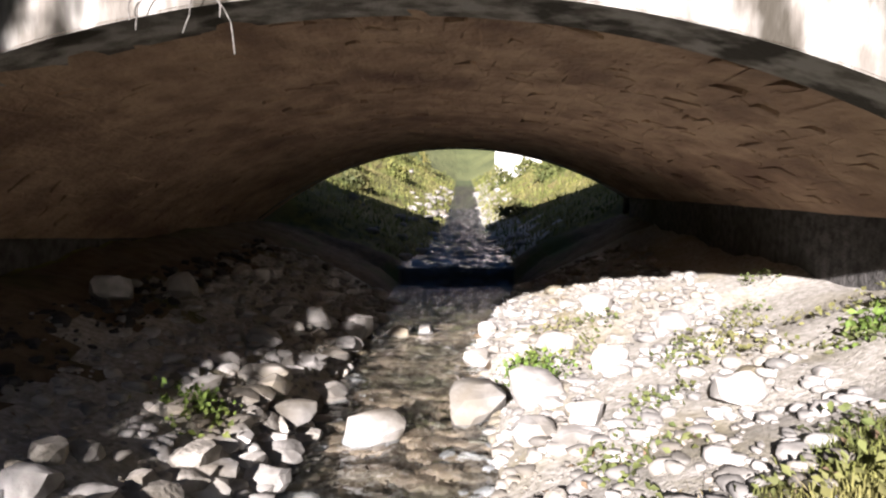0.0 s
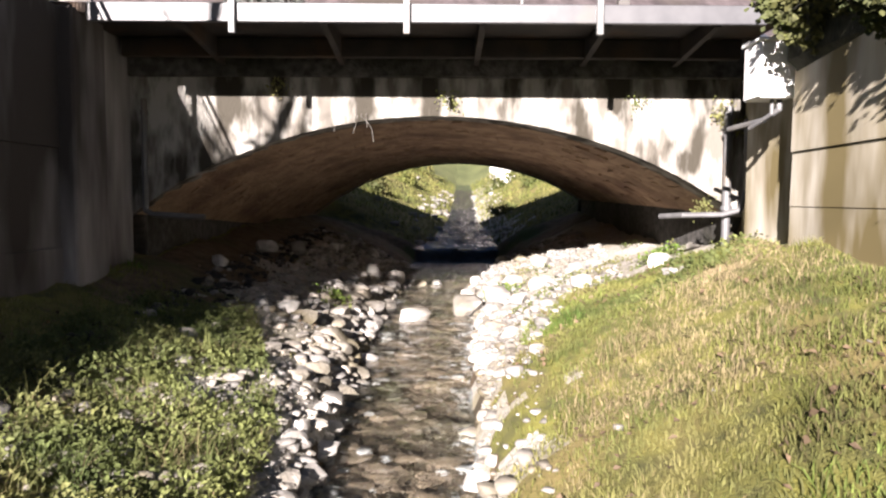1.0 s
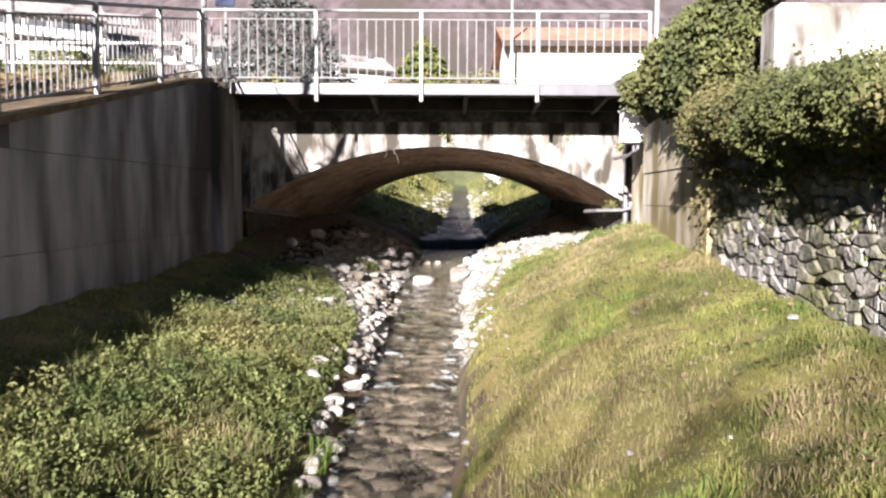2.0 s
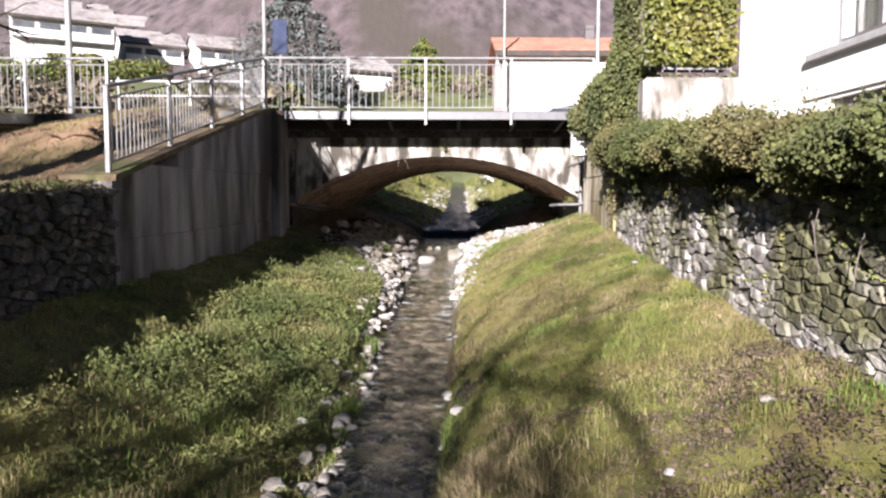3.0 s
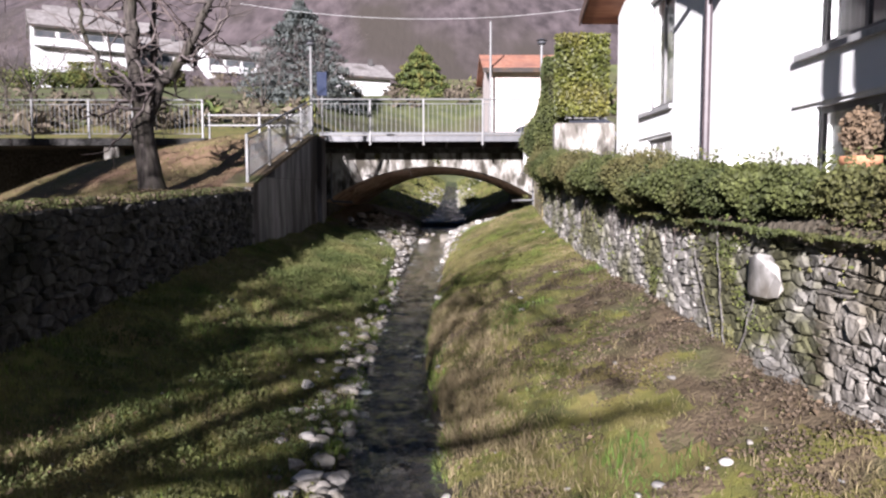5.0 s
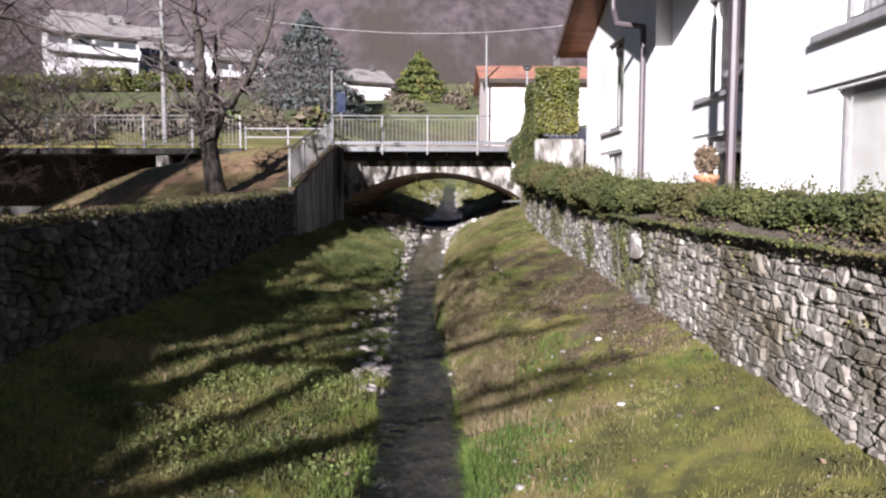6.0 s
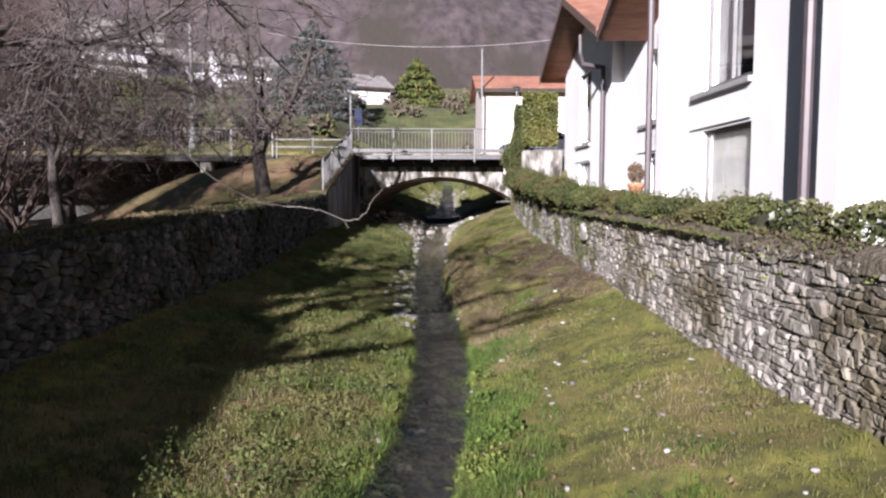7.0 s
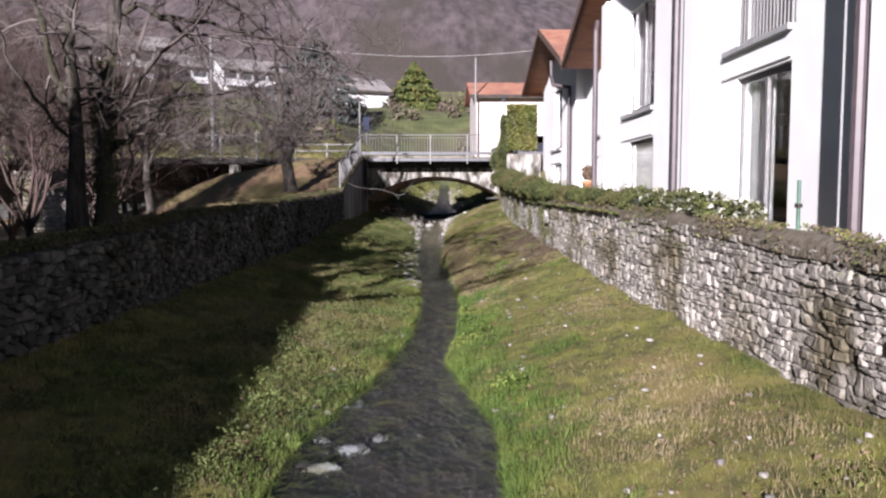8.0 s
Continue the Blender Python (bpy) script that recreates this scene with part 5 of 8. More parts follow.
def abutment_ivy():
    rng = np.random.default_rng(43)
    ob = thing("ivy", "ivy mass climbing over the concrete abutment", "ivy", at=(2.8, -0.5, 3.4))
    n = 20000
    y = rng.uniform(-2.4, 1.55, n)
    xe = 2.52 + 0.06 * (y + 1.8)
    a = rng.uniform(0, math.pi * 2, n)
    top = np.interp(y, [-2.4, -1, 0.5, 1.6], [4.1, 4.35, 4.15, 3.8])
    bot = np.interp(y, [-2.4, -1.6, -0.6, 0.5, 1.6], [2.6, 2.9, 3.2, 3.42, 3.58]) + 0.12 * np.sin(6 * y) + 0.08 * np.sin(14 * y)
    z = (top + bot) / 2 + (top - bot) / 2 * np.sin(a)
    x = xe + 0.18 + (0.42 + 0.12 * np.sin(5 * y + a)) * np.cos(a) + rng.normal(0, 0.05, n)
    p1 = np.stack([x, y, z], -1)
    # column of ivy up to the trellis
    m = 13000
    z = rng.uniform(3.4, 5.5, m)
    a = rng.uniform(0, 2 * math.pi, m)
    w = np.interp(z, [3.4, 4.2, 5.0, 5.5], [0.42, 0.26, 0.2, 0.1]) * (1 + 0.2 * np.sin(5 * z))
    r = 1 - 0.4 * rng.random(m) ** 2
    p2 = np.stack([2.62 + w * np.cos(a) * r, -2.0 + 0.9 * np.cos(a * 1.0 + 1) * r * w + rng.normal(0, 0.1, m), z], -1)
    # strands down the edge of the abutment
    q = 260
    z = rng.uniform(1.5, 3.0, q)
    p3 = np.stack([2.46 + rng.normal(0, 0.05, q), -1.85 + rng.normal(0, 0.12, q) - 0.1 * np.sin(4 * z), z], -1)[rng.random(q) < np.interp(z, [1.5, 3], [0.25, 1])]
    leaves("foliage", "ivy leaves", np.concatenate([p1, p2, p3]), 0.055, M_IVY, rng, (-0.6, -0.9, 0.4), 0.8, parent=ob, slim=0.8)
    # solid core, coloured dark as the shade behind the ivy
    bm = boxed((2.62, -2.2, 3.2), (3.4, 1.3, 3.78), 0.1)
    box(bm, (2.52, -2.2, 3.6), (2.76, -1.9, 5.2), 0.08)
    part("core", bm, M_SHADECORE_TYRE, ob)


abutment_ivy()


def trellis():
    rng = np.random.default_rng(47)
    ob = thing("trellis", "white metal trellis overgrown with yellow-green leaves beside the house", "trellis", at=(3.4, -3.05, 3.9))
    for z in (3.95, 4.7, 5.45):
        part("rail", boxed((2.84, -3.09, z), (3.78, -3.06, z + 0.03)), M_RAIL, ob)
    for x in np.arange(2.84, 3.79, 0.185):
        part("bar", boxed((x, -3.075, 3.92), (x + 0.018, -3.055, 5.5)), M_RAIL, ob)
    n = 8500
    x, z = rng.uniform(2.6, 3.80, n), rng.uniform(4.0, 5.82, n)
    y = -3.08 + rng.normal(0, 0.10, n)
    leaves("climber", "yellow-green climber leaves", np.stack([x, y, z], -1), 0.085, M_LAUREL, rng, (-0.2, -1.2, 0.4), 0.7, parent=ob, slim=0.7)
    # dark board painted as the shade behind the climber
    part("core", boxed((2.75, -2.88, 3.95), (3.78, -2.80, 5.7), 0.03), M_SHADECORE_TYRE, ob)
    w = thing("terrace_wall", "low whitewashed terrace wall under the trellis", "wall", kind="structure", at=(3.2, -2.9, 2.5))
    part("wall_face", boxed((2.62, -3.02, 1.9), (3.998, -2.66, 3.86), 0.05), M_PLASTER, w)


trellis()


def pale_shrub():
    rng = np.random.default_rng(49)
    for cx, cy, cz, r, nn in ((2.95, -22.6, 2.10, 0.33, 1300), (2.95, -23.6, 2.08, 0.30, 1200), (3.0, -24.5, 2.03, 0.26, 900), (2.9, -21.6, 2.15, 0.28, 900), (2.95, -20.6, 2.2, 0.26, 700)):
        ob = thing("garden_shrub", "small variegated shrub with pale leaves on the garden wall", "shrub", "garden shrubs", at=(cx, cy, 1.9))
        v = rng.normal(0, 1, (nn, 3))
        v /= np.linalg.norm(v, axis=1, keepdims=True)
        p = np.array([cx, cy, cz]) + v * np.array([r * 0.8, r * 1.5, r * 0.75]) * rng.uniform(0.6, 1.08, nn)[:, None]
        pale = (patchy(p[:, 1], p[:, 2], 9.0, 2.0) > 0.62) & (rng.random(nn) < (0.45 if cy < -22 else 0.1))
        leaves("green_leaves", "", p[~pale], 0.06, M_IVY, rng, (-0.5, -0.7, 0.6), 0.9, parent=ob)
        leaves("pale_leaves", "creamy white leaves", p[pale], 0.085, M_PALELEAF, rng, (-0.5, -0.7, 0.6), 0.9, parent=ob)


M_PALELEAF = leafy("creamy_leaves", (0.315, 0.315, 0.266), (0.434, 0.427, 0.378), (0.21, 0.238, 0.126))
pale_shrub()


# ---- bare trees ----
def limbs(rng, start, way, length, radius, depth, segs, out, wander=0.22, droop=0.0, split=0.62, fan=0.7):
    """Grows one limb and its side branches; out collects (p, q, r at p, r at q)."""
    p = np.array(start, float)
    d = np.array(way, float)
    d /= np.linalg.norm(d)
    n = max(3, int(segs))
    r = radius
    end_r = radius * (0.5 if depth > 0 else 0.3)
    for k in range(n):
        d = d + rng.normal(0, wander, 3) * 0.6
        d[2] += 0.03 - droop * (k / n)
        d /= np.linalg.norm(d)
        q = p + d * length / n
        r2 = radius + (end_r - radius) * (k + 1) / n
        out.append((p, q, r, r2))
        if depth > 0 and k >= n * 0.22 and rng.random() < split:
            side = np.cross(d, rng.normal(0, 1, 3))
            side /= np.linalg.norm(side) + 1e-9
            way2 = d * (1 - fan * 0.5) + side * fan
            limbs(rng, q, way2, length * rng.uniform(0.5, 0.78), r2 * rng.uniform(0.45, 0.68), depth - 1, max(3, segs * 0.8), out, wander, droop, split, fan)
        p, r = q, r2
    if depth > 0:
        for _ in range(2):
            side = np.cross(d, rng.normal(0, 1, 3))
            limbs(rng, p, d + side * 0.4, length * 0.6, r * 0.75, depth - 1, max(3, segs * 0.8), out, wander, droop, split, fan)


def twiglets(rng, segs, per, length, radius=0.0035, droop=0.25):
    """Short side twigs, two pieces each, along given limb pieces."""
    if not segs or not per:
        return []
    p, q = np.array([s[0] for s in segs]), np.array([s[1] for s in segs])
    k = np.repeat(np.arange(len(segs)), per)
    u = rng.random((len(k), 1))
    a = p[k] + (q - p)[k] * u
    d = (q - p)[k]
    d /= np.linalg.norm(d, axis=1, keepdims=True) + 1e-9
    d = d * 0.7 + rng.normal(0, 0.55, (len(k), 3)) + np.array([0, 0, -droop * 0.3])
    d /= np.linalg.norm(d, axis=1, keepdims=True)
    ln = length * rng.uniform(0.4, 1.3, (len(k), 1))
    b = a + d * ln * 0.55
    e = d + rng.normal(0, 0.3, d.shape) + np.array([0, 0, -droop])
    e /= np.linalg.norm(e, axis=1, keepdims=True)
    c = b + e * ln * 0.6
    return [(x, y, radius, radius * 0.8) for x, y in zip(a, b)] + [(x, y, radius * 0.8, radius * 0.45) for x, y in zip(b, c)]


def limb_mesh(name, segs, material, sides=5):
    p, q = np.array([s[0] for s in segs]), np.array([s[1] for s in segs])
    r0, r1 = np.array([s[2] for s in segs]), np.array([s[3] for s in segs])
    d = q - p
    d /= np.linalg.norm(d, axis=1, keepdims=True) + 1e-9
    ref = np.where(np.abs(d[:, 2:3]) > 0.9, np.array([[1.0, 0, 0]]), np.array([[0, 0, 1.0]]))
    u = np.cross(d, ref)
    u /= np.linalg.norm(u, axis=1, keepdims=True)
    w = np.cross(d, u)
    a = np.linspace(0, 2 * math.pi, sides, endpoint=False)
    ring = np.cos(a)[None, :, None] * u[:, None, :] + np.sin(a)[None, :, None] * w[:, None, :]
    lo = p[:, None] + ring * r0[:, None, None]
    hi = q[:, None] + ring * r1[:, None, None] + (d * r1[:, None] * 0.15)[:, None]
    v = np.concatenate([lo, hi], 1).reshape(-1, 3)
    i = np.arange(len(segs))[:, None] * 2 * sides
    fs = []
    for k in range(sides):
        n = (k + 1) % sides
        fs.append(i + np.array([[k, n, sides + n, sides + k]]))
    return mesh_np(name, v, np.concatenate(fs), material, smooth=True)


def bare_tree(name, label, base, trunk, seed, height, limb_list, depth=3, twig=M_TWIG, wander=0.22, droop=0.0, split=0.62, fan=0.7, category="tree", group="", fuzz=2, fuzz_len=0.4, stems=(), bushy=1, clear=True, side_depth=None):
    """trunk: points with radii; limb_list: (start, way, length, radius)."""
    rng = np.random.default_rng(seed)
    ob = thing(name, label, category, group, at=base)
    segs = []
    for (p, r), (q, r2) in zip(trunk, trunk[1:]):
        segs.append((np.array(p, float), np.array(q, float), r, r2))
    part("trunk", limb_mesh("trunk", segs, M_BARK, 10), None, ob, "rough grey bark trunk")
    thin, main = [], len(limb_list)
    for line in stems:
        # a crooked limb with knobs and many side branches
        pts = [(np.array(p, float), r) for p, r in line]
        fine = []
        for (p, r), (q, r2) in zip(pts, pts[1:]):
            for k in range(4):
                fine.append((p + (q - p) * k / 4 + rng.normal(0, 0.022, 3), (r + (r2 - r) * k / 4) * rng.uniform(0.85, 1.22)))
        fine.append(pts[-1])
        part("limb", limb_mesh("limb", [(p, q, r, r2) for (p, r), (q, r2) in zip(fine, fine[1:])], M_BARK, 8), None, ob)
        for p, r in fine[1:]:
            for _ in range(bushy):
                if rng.random() < 0.6:
                    way = rng.normal(0, 1, 3) * np.array([1, 1, 0.6]) + np.array([0, 0, 0.35])
                    limb_list = list(limb_list) + [(p, way, rng.uniform(0.4, 1.25) * (1 + 0.2 * (bushy - 1)), min(0.045, r * 0.45))]
    for k, (start, way, length, radius) in enumerate(limb_list):
        out = []
        limbs(rng, start, way, length, radius, depth if k < main or side_depth is None else side_depth, 6, out, wander, droop, split, fan)
        # twigs are cut from the flight line and where their shade is unwanted
        out += twiglets(rng, [s for s in out if s[2] <= 0.02], fuzz, fuzz_len)
        if clear or start[1] > -22:
            out = [s for s in out if not ((s[1][0] > -2.7 and s[1][2] < 2.95) or s[1][0] > (-0.7 if s[1][2] > 4.2 else -1.25) or (s[1][0] > -2.2 and s[1][2] > 5.6) or (s[1][1] < -15 and s[1][2] > 8.6) or (s[1][0] > -4.3 and s[1][1] < -23.5 and s[1][2] > 5.2) or (s[1][0] > -5.3 and s[1][2] < 2.75))]
        else:
            # only twigs above the view stay, to cast shade unseen
            out = [s for s in out if s[1][2] > 2.5 + 0.265 * (s[1][1] + 33.4)]
        thin += [s for s in out if s[2] <= 0.03]
        thick = [s for s in out if s[2] > 0.03]
        if thick and len(thick) < 5:
            thin += thick
        elif thick:
            part("limb", limb_mesh("limb", thick, M_BARK, 7), None, ob)
    if thin:
        part("crown", limb_mesh("crown", [(p, q, max(r, 0.003), max(r2, 0.002)) for p, q, r, r2 in thin], twig, 3), None, ob, "leafless winter twigs")
    return ob


gz = float(ground_z(-5.85, -5.2))
bare_tree("lawn_tree", "pruned bare tree with forked knobbly grey trunk on the lawn", (-5.8, -5.2, gz),
          [((-5.70, -5.2, gz - 0.1), 0.31), ((-5.75, -5.2, gz + 0.25), 0.24), ((-5.82, -5.2, gz + 0.8), 0.215), ((-5.88, -5.2, gz + 1.2), 0.21), ((-5.90, -5.2, 3.72), 0.21)],
          5, 8, [], depth=1, wander=0.45, split=0.5, fuzz=0, fuzz_len=0.3, bushy=2,
          stems=[[((-5.92, -5.2, 3.6), 0.17), ((-5.98, -5.2, 4.4), 0.155), ((-6.03, -5.15, 5.1), 0.145), ((-6.08, -5.1, 5.9), 0.12), ((-6.25, -5.0, 6.7), 0.08), ((-6.2, -5.0, 7.6), 0.05)],
                 [((-5.86, -5.2, 3.65), 0.16), ((-5.5, -5.25, 4.37), 0.11), ((-5.2, -5.2, 4.75), 0.095), ((-4.92, -5.2, 5.1), 0.088), ((-4.7, -5.25, 5.55), 0.08), ((-4.49, -5.2, 5.95), 0.07), ((-4.21, -5.2, 6.95), 0.045), ((-4.0, -5.2, 7.6), 0.025)],
                 [((-5.95, -5.1, 3.8), 0.10), ((-5.85, -4.7, 4.5), 0.08), ((-5.85, -4.5, 5.4), 0.065), ((-5.9, -4.3, 6.4), 0.04)],
                 [((-6.05, -5.3, 4.1), 0.07), ((-6.5, -5.4, 4.6), 0.055), ((-6.8, -5.5, 5.3), 0.04), ((-6.9, -5.5, 6.1), 0.03)]])
gz = float(ground_z(-5.62, -21.5))
bare_tree("bank_tree", "large bare ivy-grown tree leaning over the creek", (-5.62, -21.5, gz),
          [((-5.62, -21.5, gz - 0.1), 0.20), ((-5.62, -21.45, gz + 0.4), 0.145), ((-5.66, -21.4, gz + 1.0), 0.125), ((-5.62, -21.35, 3.34), 0.115)],
          8, 9, [((-5.62, -21.4, 3.3), (1.0, 0.2, 0.45), 3.4, 0.042), ((-5.62, -21.4, 3.4), (0.8, 0.9, 0.42), 3.0, 0.036), ((-5.6, -21.3, 3.5), (0.5, 0.3, 1), 3.4, 0.045),
                 ((-5.62, -21.4, 3.4), (1.1, 0.5, 0.56), 3.6, 0.040),
                 ((-5.45, -21.2, 5.2), (0.55, 0.2, 1), 3.4, 0.045), ((-5.3, -21.2, 5.7), (0.9, 0.1, 0.75), 3.2, 0.040), ((-4.8, -21.3, 5.6), (0.8, -0.3, 0.9), 3.0, 0.036), ((-4.2, -21.3, 5.6), (0.5, 0.3, 1), 2.6, 0.034), ((-3.9, -21.3, 5.6), (0.9, 0.2, 0.8), 2.4, 0.030)]
          # twigs that droop from the boughs
          + [((-4.2 + 0.21 * k, -21.35 + 0.1 * (k % 3), 4.85 - 0.02 * k), (0.5 * math.sin(2.3 * k), 0.5 * math.cos(1.7 * k), -0.75), 1.1 + 0.1 * (k % 4), 0.016) for k in range(11)],
          depth=3, wander=0.36, droop=0.09, split=0.5, fuzz=1, fuzz_len=0.4, bushy=1, side_depth=1,
          stems=[[((-5.62, -21.35, 3.3), 0.075), ((-5.75, -21.35, 3.64), 0.062), ((-5.56, -21.3, 4.3), 0.052), ((-5.38, -21.3, 4.96), 0.045), ((-5.3, -21.2, 5.9), 0.03)],
                 [((-5.62, -21.35, 3.25), 0.08), ((-5.56, -21.3, 4.12), 0.065), ((-5.51, -21.2, 5.0), 0.055), ((-5.55, -21.1, 6.1), 0.035)],
                 [((-5.6, -21.4, 2.9), 0.05), ((-5.3, -21.4, 3.12), 0.042), ((-4.97, -21.4, 3.41), 0.036), ((-4.7, -21.3, 3.7), 0.03), ((-4.43, -21.2, 4.06), 0.02)],
                 [((-5.5, -21.2, 5.0), 0.05), ((-5.1, -21.3, 5.2), 0.044), ((-4.73, -21.4, 5.0), 0.038), ((-4.3, -21.4, 4.7), 0.03), ((-4.08, -21.5, 4.43), 0.02)],
                 [((-4.73, -21.4, 5.0), 0.036), ((-4.0, -21.3, 4.9), 0.032), ((-3.2, -21.2, 4.7), 0.026), ((-2.7, -21.2, 4.6), 0.018)],
                 [((-4.0, -21.3, 5.6), 0.034), ((-2.9, -21.3, 5.35), 0.03), ((-2.46, -21.3, 4.7), 0.024), ((-1.9, -21.2, 4.3), 0.018), ((-1.5, -21.2, 3.98), 0.012)],
                 [((-5.3, -21.2, 5.4), 0.04), ((-4.6, -21.3, 5.65), 0.038), ((-4.0, -21.3, 5.6), 0.034)]])
RNG2 = np.random.default_rng(17)
tz = RNG2.uniform(gz, gz + 2.6, 1500)
ta = RNG2.uniform(0, 2 * math.pi, 1500)
tr = 0.14 + 0.06 * RNG2.random(1500)
leaves("trunk_ivy", "dark ivy leaves on the trunk", np.stack([-5.63 + tr * np.cos(ta), -21.42 + tr * np.sin(ta), tz], -1)[RNG2.random(1500) < 0.35 + 0.5 * np.sin(2.2 * tz) ** 2], 0.06, M_IVY, RNG2, (0.2, -0.8, 0.3), 0.8,
       parent=bpy.data.objects["bank_tree"], slim=0.8)
# out-of-view trees added further down the creek, whose trunks and boughs shade the banks
for x, y, sd, tall, ways, boughs, note in (
        (-5.9, -26.4, 31, 5.6, ((1.0, 0.1, 0.75), (1.0, 0.5, 0.6), (1.0, 0.05, 0.45), (1.0, 0.75, 0.45)),
         (((-4.8, -27.0, 4.5), (-3.6, -27.6, 5.0), (-2.4, -28.2, 5.4)),), "unseen bare tree added to shade the banks"),
        (-7.3, -29.1, 33, 5.9, (), (), "unseen slim bare tree added to cast a trunk shadow"),
        (-6.3, -30.7, 35, 6.4, (), (((-5.0, -30.5, 4.8), (-3.8, -30.6, 5.3), (-2.6, -31.0, 5.7)), ((-5.2, -31.2, 4.9), (-4.2, -31.9, 5.5), (-3.3, -32.4, 5.9))), "unseen bare tree with wide boughs added to shade the banks")):
    gz2 = float(ground_z(x, y))
    fork = gz2 + 2.9
    bare_tree("bank_tree", note, (x, y, gz2), [((x, y, gz2 - 0.1), 0.28), ((x, y, gz2 + 0.5), 0.18), ((x + 0.04, y, gz2 + 1.7), 0.15), ((x, y + 0.05, fork), 0.14)],
              sd, 7, [((x, y + 0.05, gz2 + 2.3), w, 3.7, 0.05) for w in ways], depth=2 if ways else 1, wander=0.34, droop=0.04, split=0.5, fuzz=1 if ways else 0, fuzz_len=0.45, bushy=1 if boughs else 0, clear=not boughs,
              stems=[[((x, y + 0.05, fork - 0.1), 0.13), ((x + 0.16, y + 0.1, fork + 0.9), 0.12), ((x + 0.22, y + 0.1, tall), 0.10), ((x + 0.35, y + 0.2, tall + 1.2), 0.06), ((x + 0.4, y + 0.2, tall + 2.2), 0.03)]]
              + [[((x, y, fork - 0.2), 0.09)] + [(p, r) for p, r in zip(b, (0.07, 0.055, 0.03))] for b in boughs])
gz = float(ground_z(-6.04, -21.5))
bare_tree("bank_tree", "bare grey tree with upright stems beside the large tree", (-6.04, -21.5, gz),
          [((-6.04, -21.5, gz - 0.1), 0.19), ((-6.06, -21.5, gz + 0.5), 0.14), ((-6.04, -21.45, 2.93), 0.115), ((-6.07, -21.4, 3.82), 0.085)],
          15, 6, [], depth=2, wander=0.34, split=0.5, droop=0.05, fuzz=1, bushy=1, side_depth=1,
          stems=[[((-6.07, -21.4, 3.8), 0.08), ((-6.12, -21.4, 4.4), 0.068), ((-6.14, -21.3, 5.02), 0.058), ((-6.1, -21.2, 6.2), 0.035)],
                 [((-6.06, -21.4, 3.4), 0.07), ((-6.25, -21.4, 3.8), 0.058), ((-6.4, -21.4, 4.24), 0.05), ((-6.58, -21.4, 5.14), 0.042), ((-6.7, -21.4, 6.0), 0.025)],
                 [((-6.05, -21.45, 3.1), 0.03), ((-6.5, -21.6, 3.6), 0.026), ((-6.85, -21.7, 4.2), 0.022), ((-7.0, -21.8, 4.9), 0.016)]])
for x, y, s, hh in ((-10.8, -6.9, 9, 4.2), (-11.3, -6.6, 10, 4.0), (-7.6, -14.2, 12, 4.0)):
    gz = float(ground_z(x, y))
    bare_tree("bank_tree", "slim pale bare tree behind the creek wall", (x, y, gz), [((x, y, gz - 0.1), 0.11), ((x - 0.1, y, gz + 1.0), 0.09), ((x - 0.1, y + 0.1, gz + 2.0), 0.07)],
              s, hh, [((x - 0.1, y + 0.1, gz + 1.9), (0.1, 0.1, 1), 2.2, 0.06), ((x - 0.1, y, gz + 1.2), (0.5, 0.0, 1), 2.0, 0.05), ((x - 0.1, y, gz + 1.5), (-0.5, 0.2, 1), 2.0, 0.05)], depth=3, split=0.55, droop=0.06)
for x, y, s in ((-16.8, -3.0, 41), (-18.5, 0.5, 42), (-15.6, -8.6, 43)):
    gz = float(ground_z(x, y))
    bare_tree("lawn_edge_tree", "tall dark bare tree at the edge of the lower lawn", (x, y, gz), [((x, y, gz - 0.1), 0.22), ((x, y, gz + 1.2), 0.16), ((x + 0.1, y, gz + 2.6), 0.12)],
              s, 8, [((x + 0.1, y, gz + 1.6 + 0.2 * j), (math.cos(j * 1.9), math.sin(j * 1.9), 1.4), 3.6, 0.07) for j in range(6)], depth=3, wander=0.3, split=0.55, fuzz=3, fuzz_len=0.6, twig=M_REDTWIG, group="lawn edge trees")
for k, (x, y, s) in enumerate(((-10.4, -10.8, 24), (-9.2, -14.0, 25), (-15.5, -2.5, 26), (-9.5, -12.2, 27), (-11.5, -13.5, 28), (-9.6, -16.2, 29))):
    gz = float(ground_z(x, y))
    bare_tree("bare_shrub", "tall reddish brown leafless shrub", (x, y, gz), [((x, y, gz - 0.1), 0.09), ((x, y, gz + 0.5), 0.07)], s, 3.5,
              [((x, y, gz + 0.2), (math.cos(j * 1.3), math.sin(j * 1.3), 1.9), 2.2 + 0.3 * (j % 3), 0.045) for j in range(8)], depth=3, twig=M_REDTWIG, wander=0.24, split=0.5, category="shrub", group="bare shrubs")


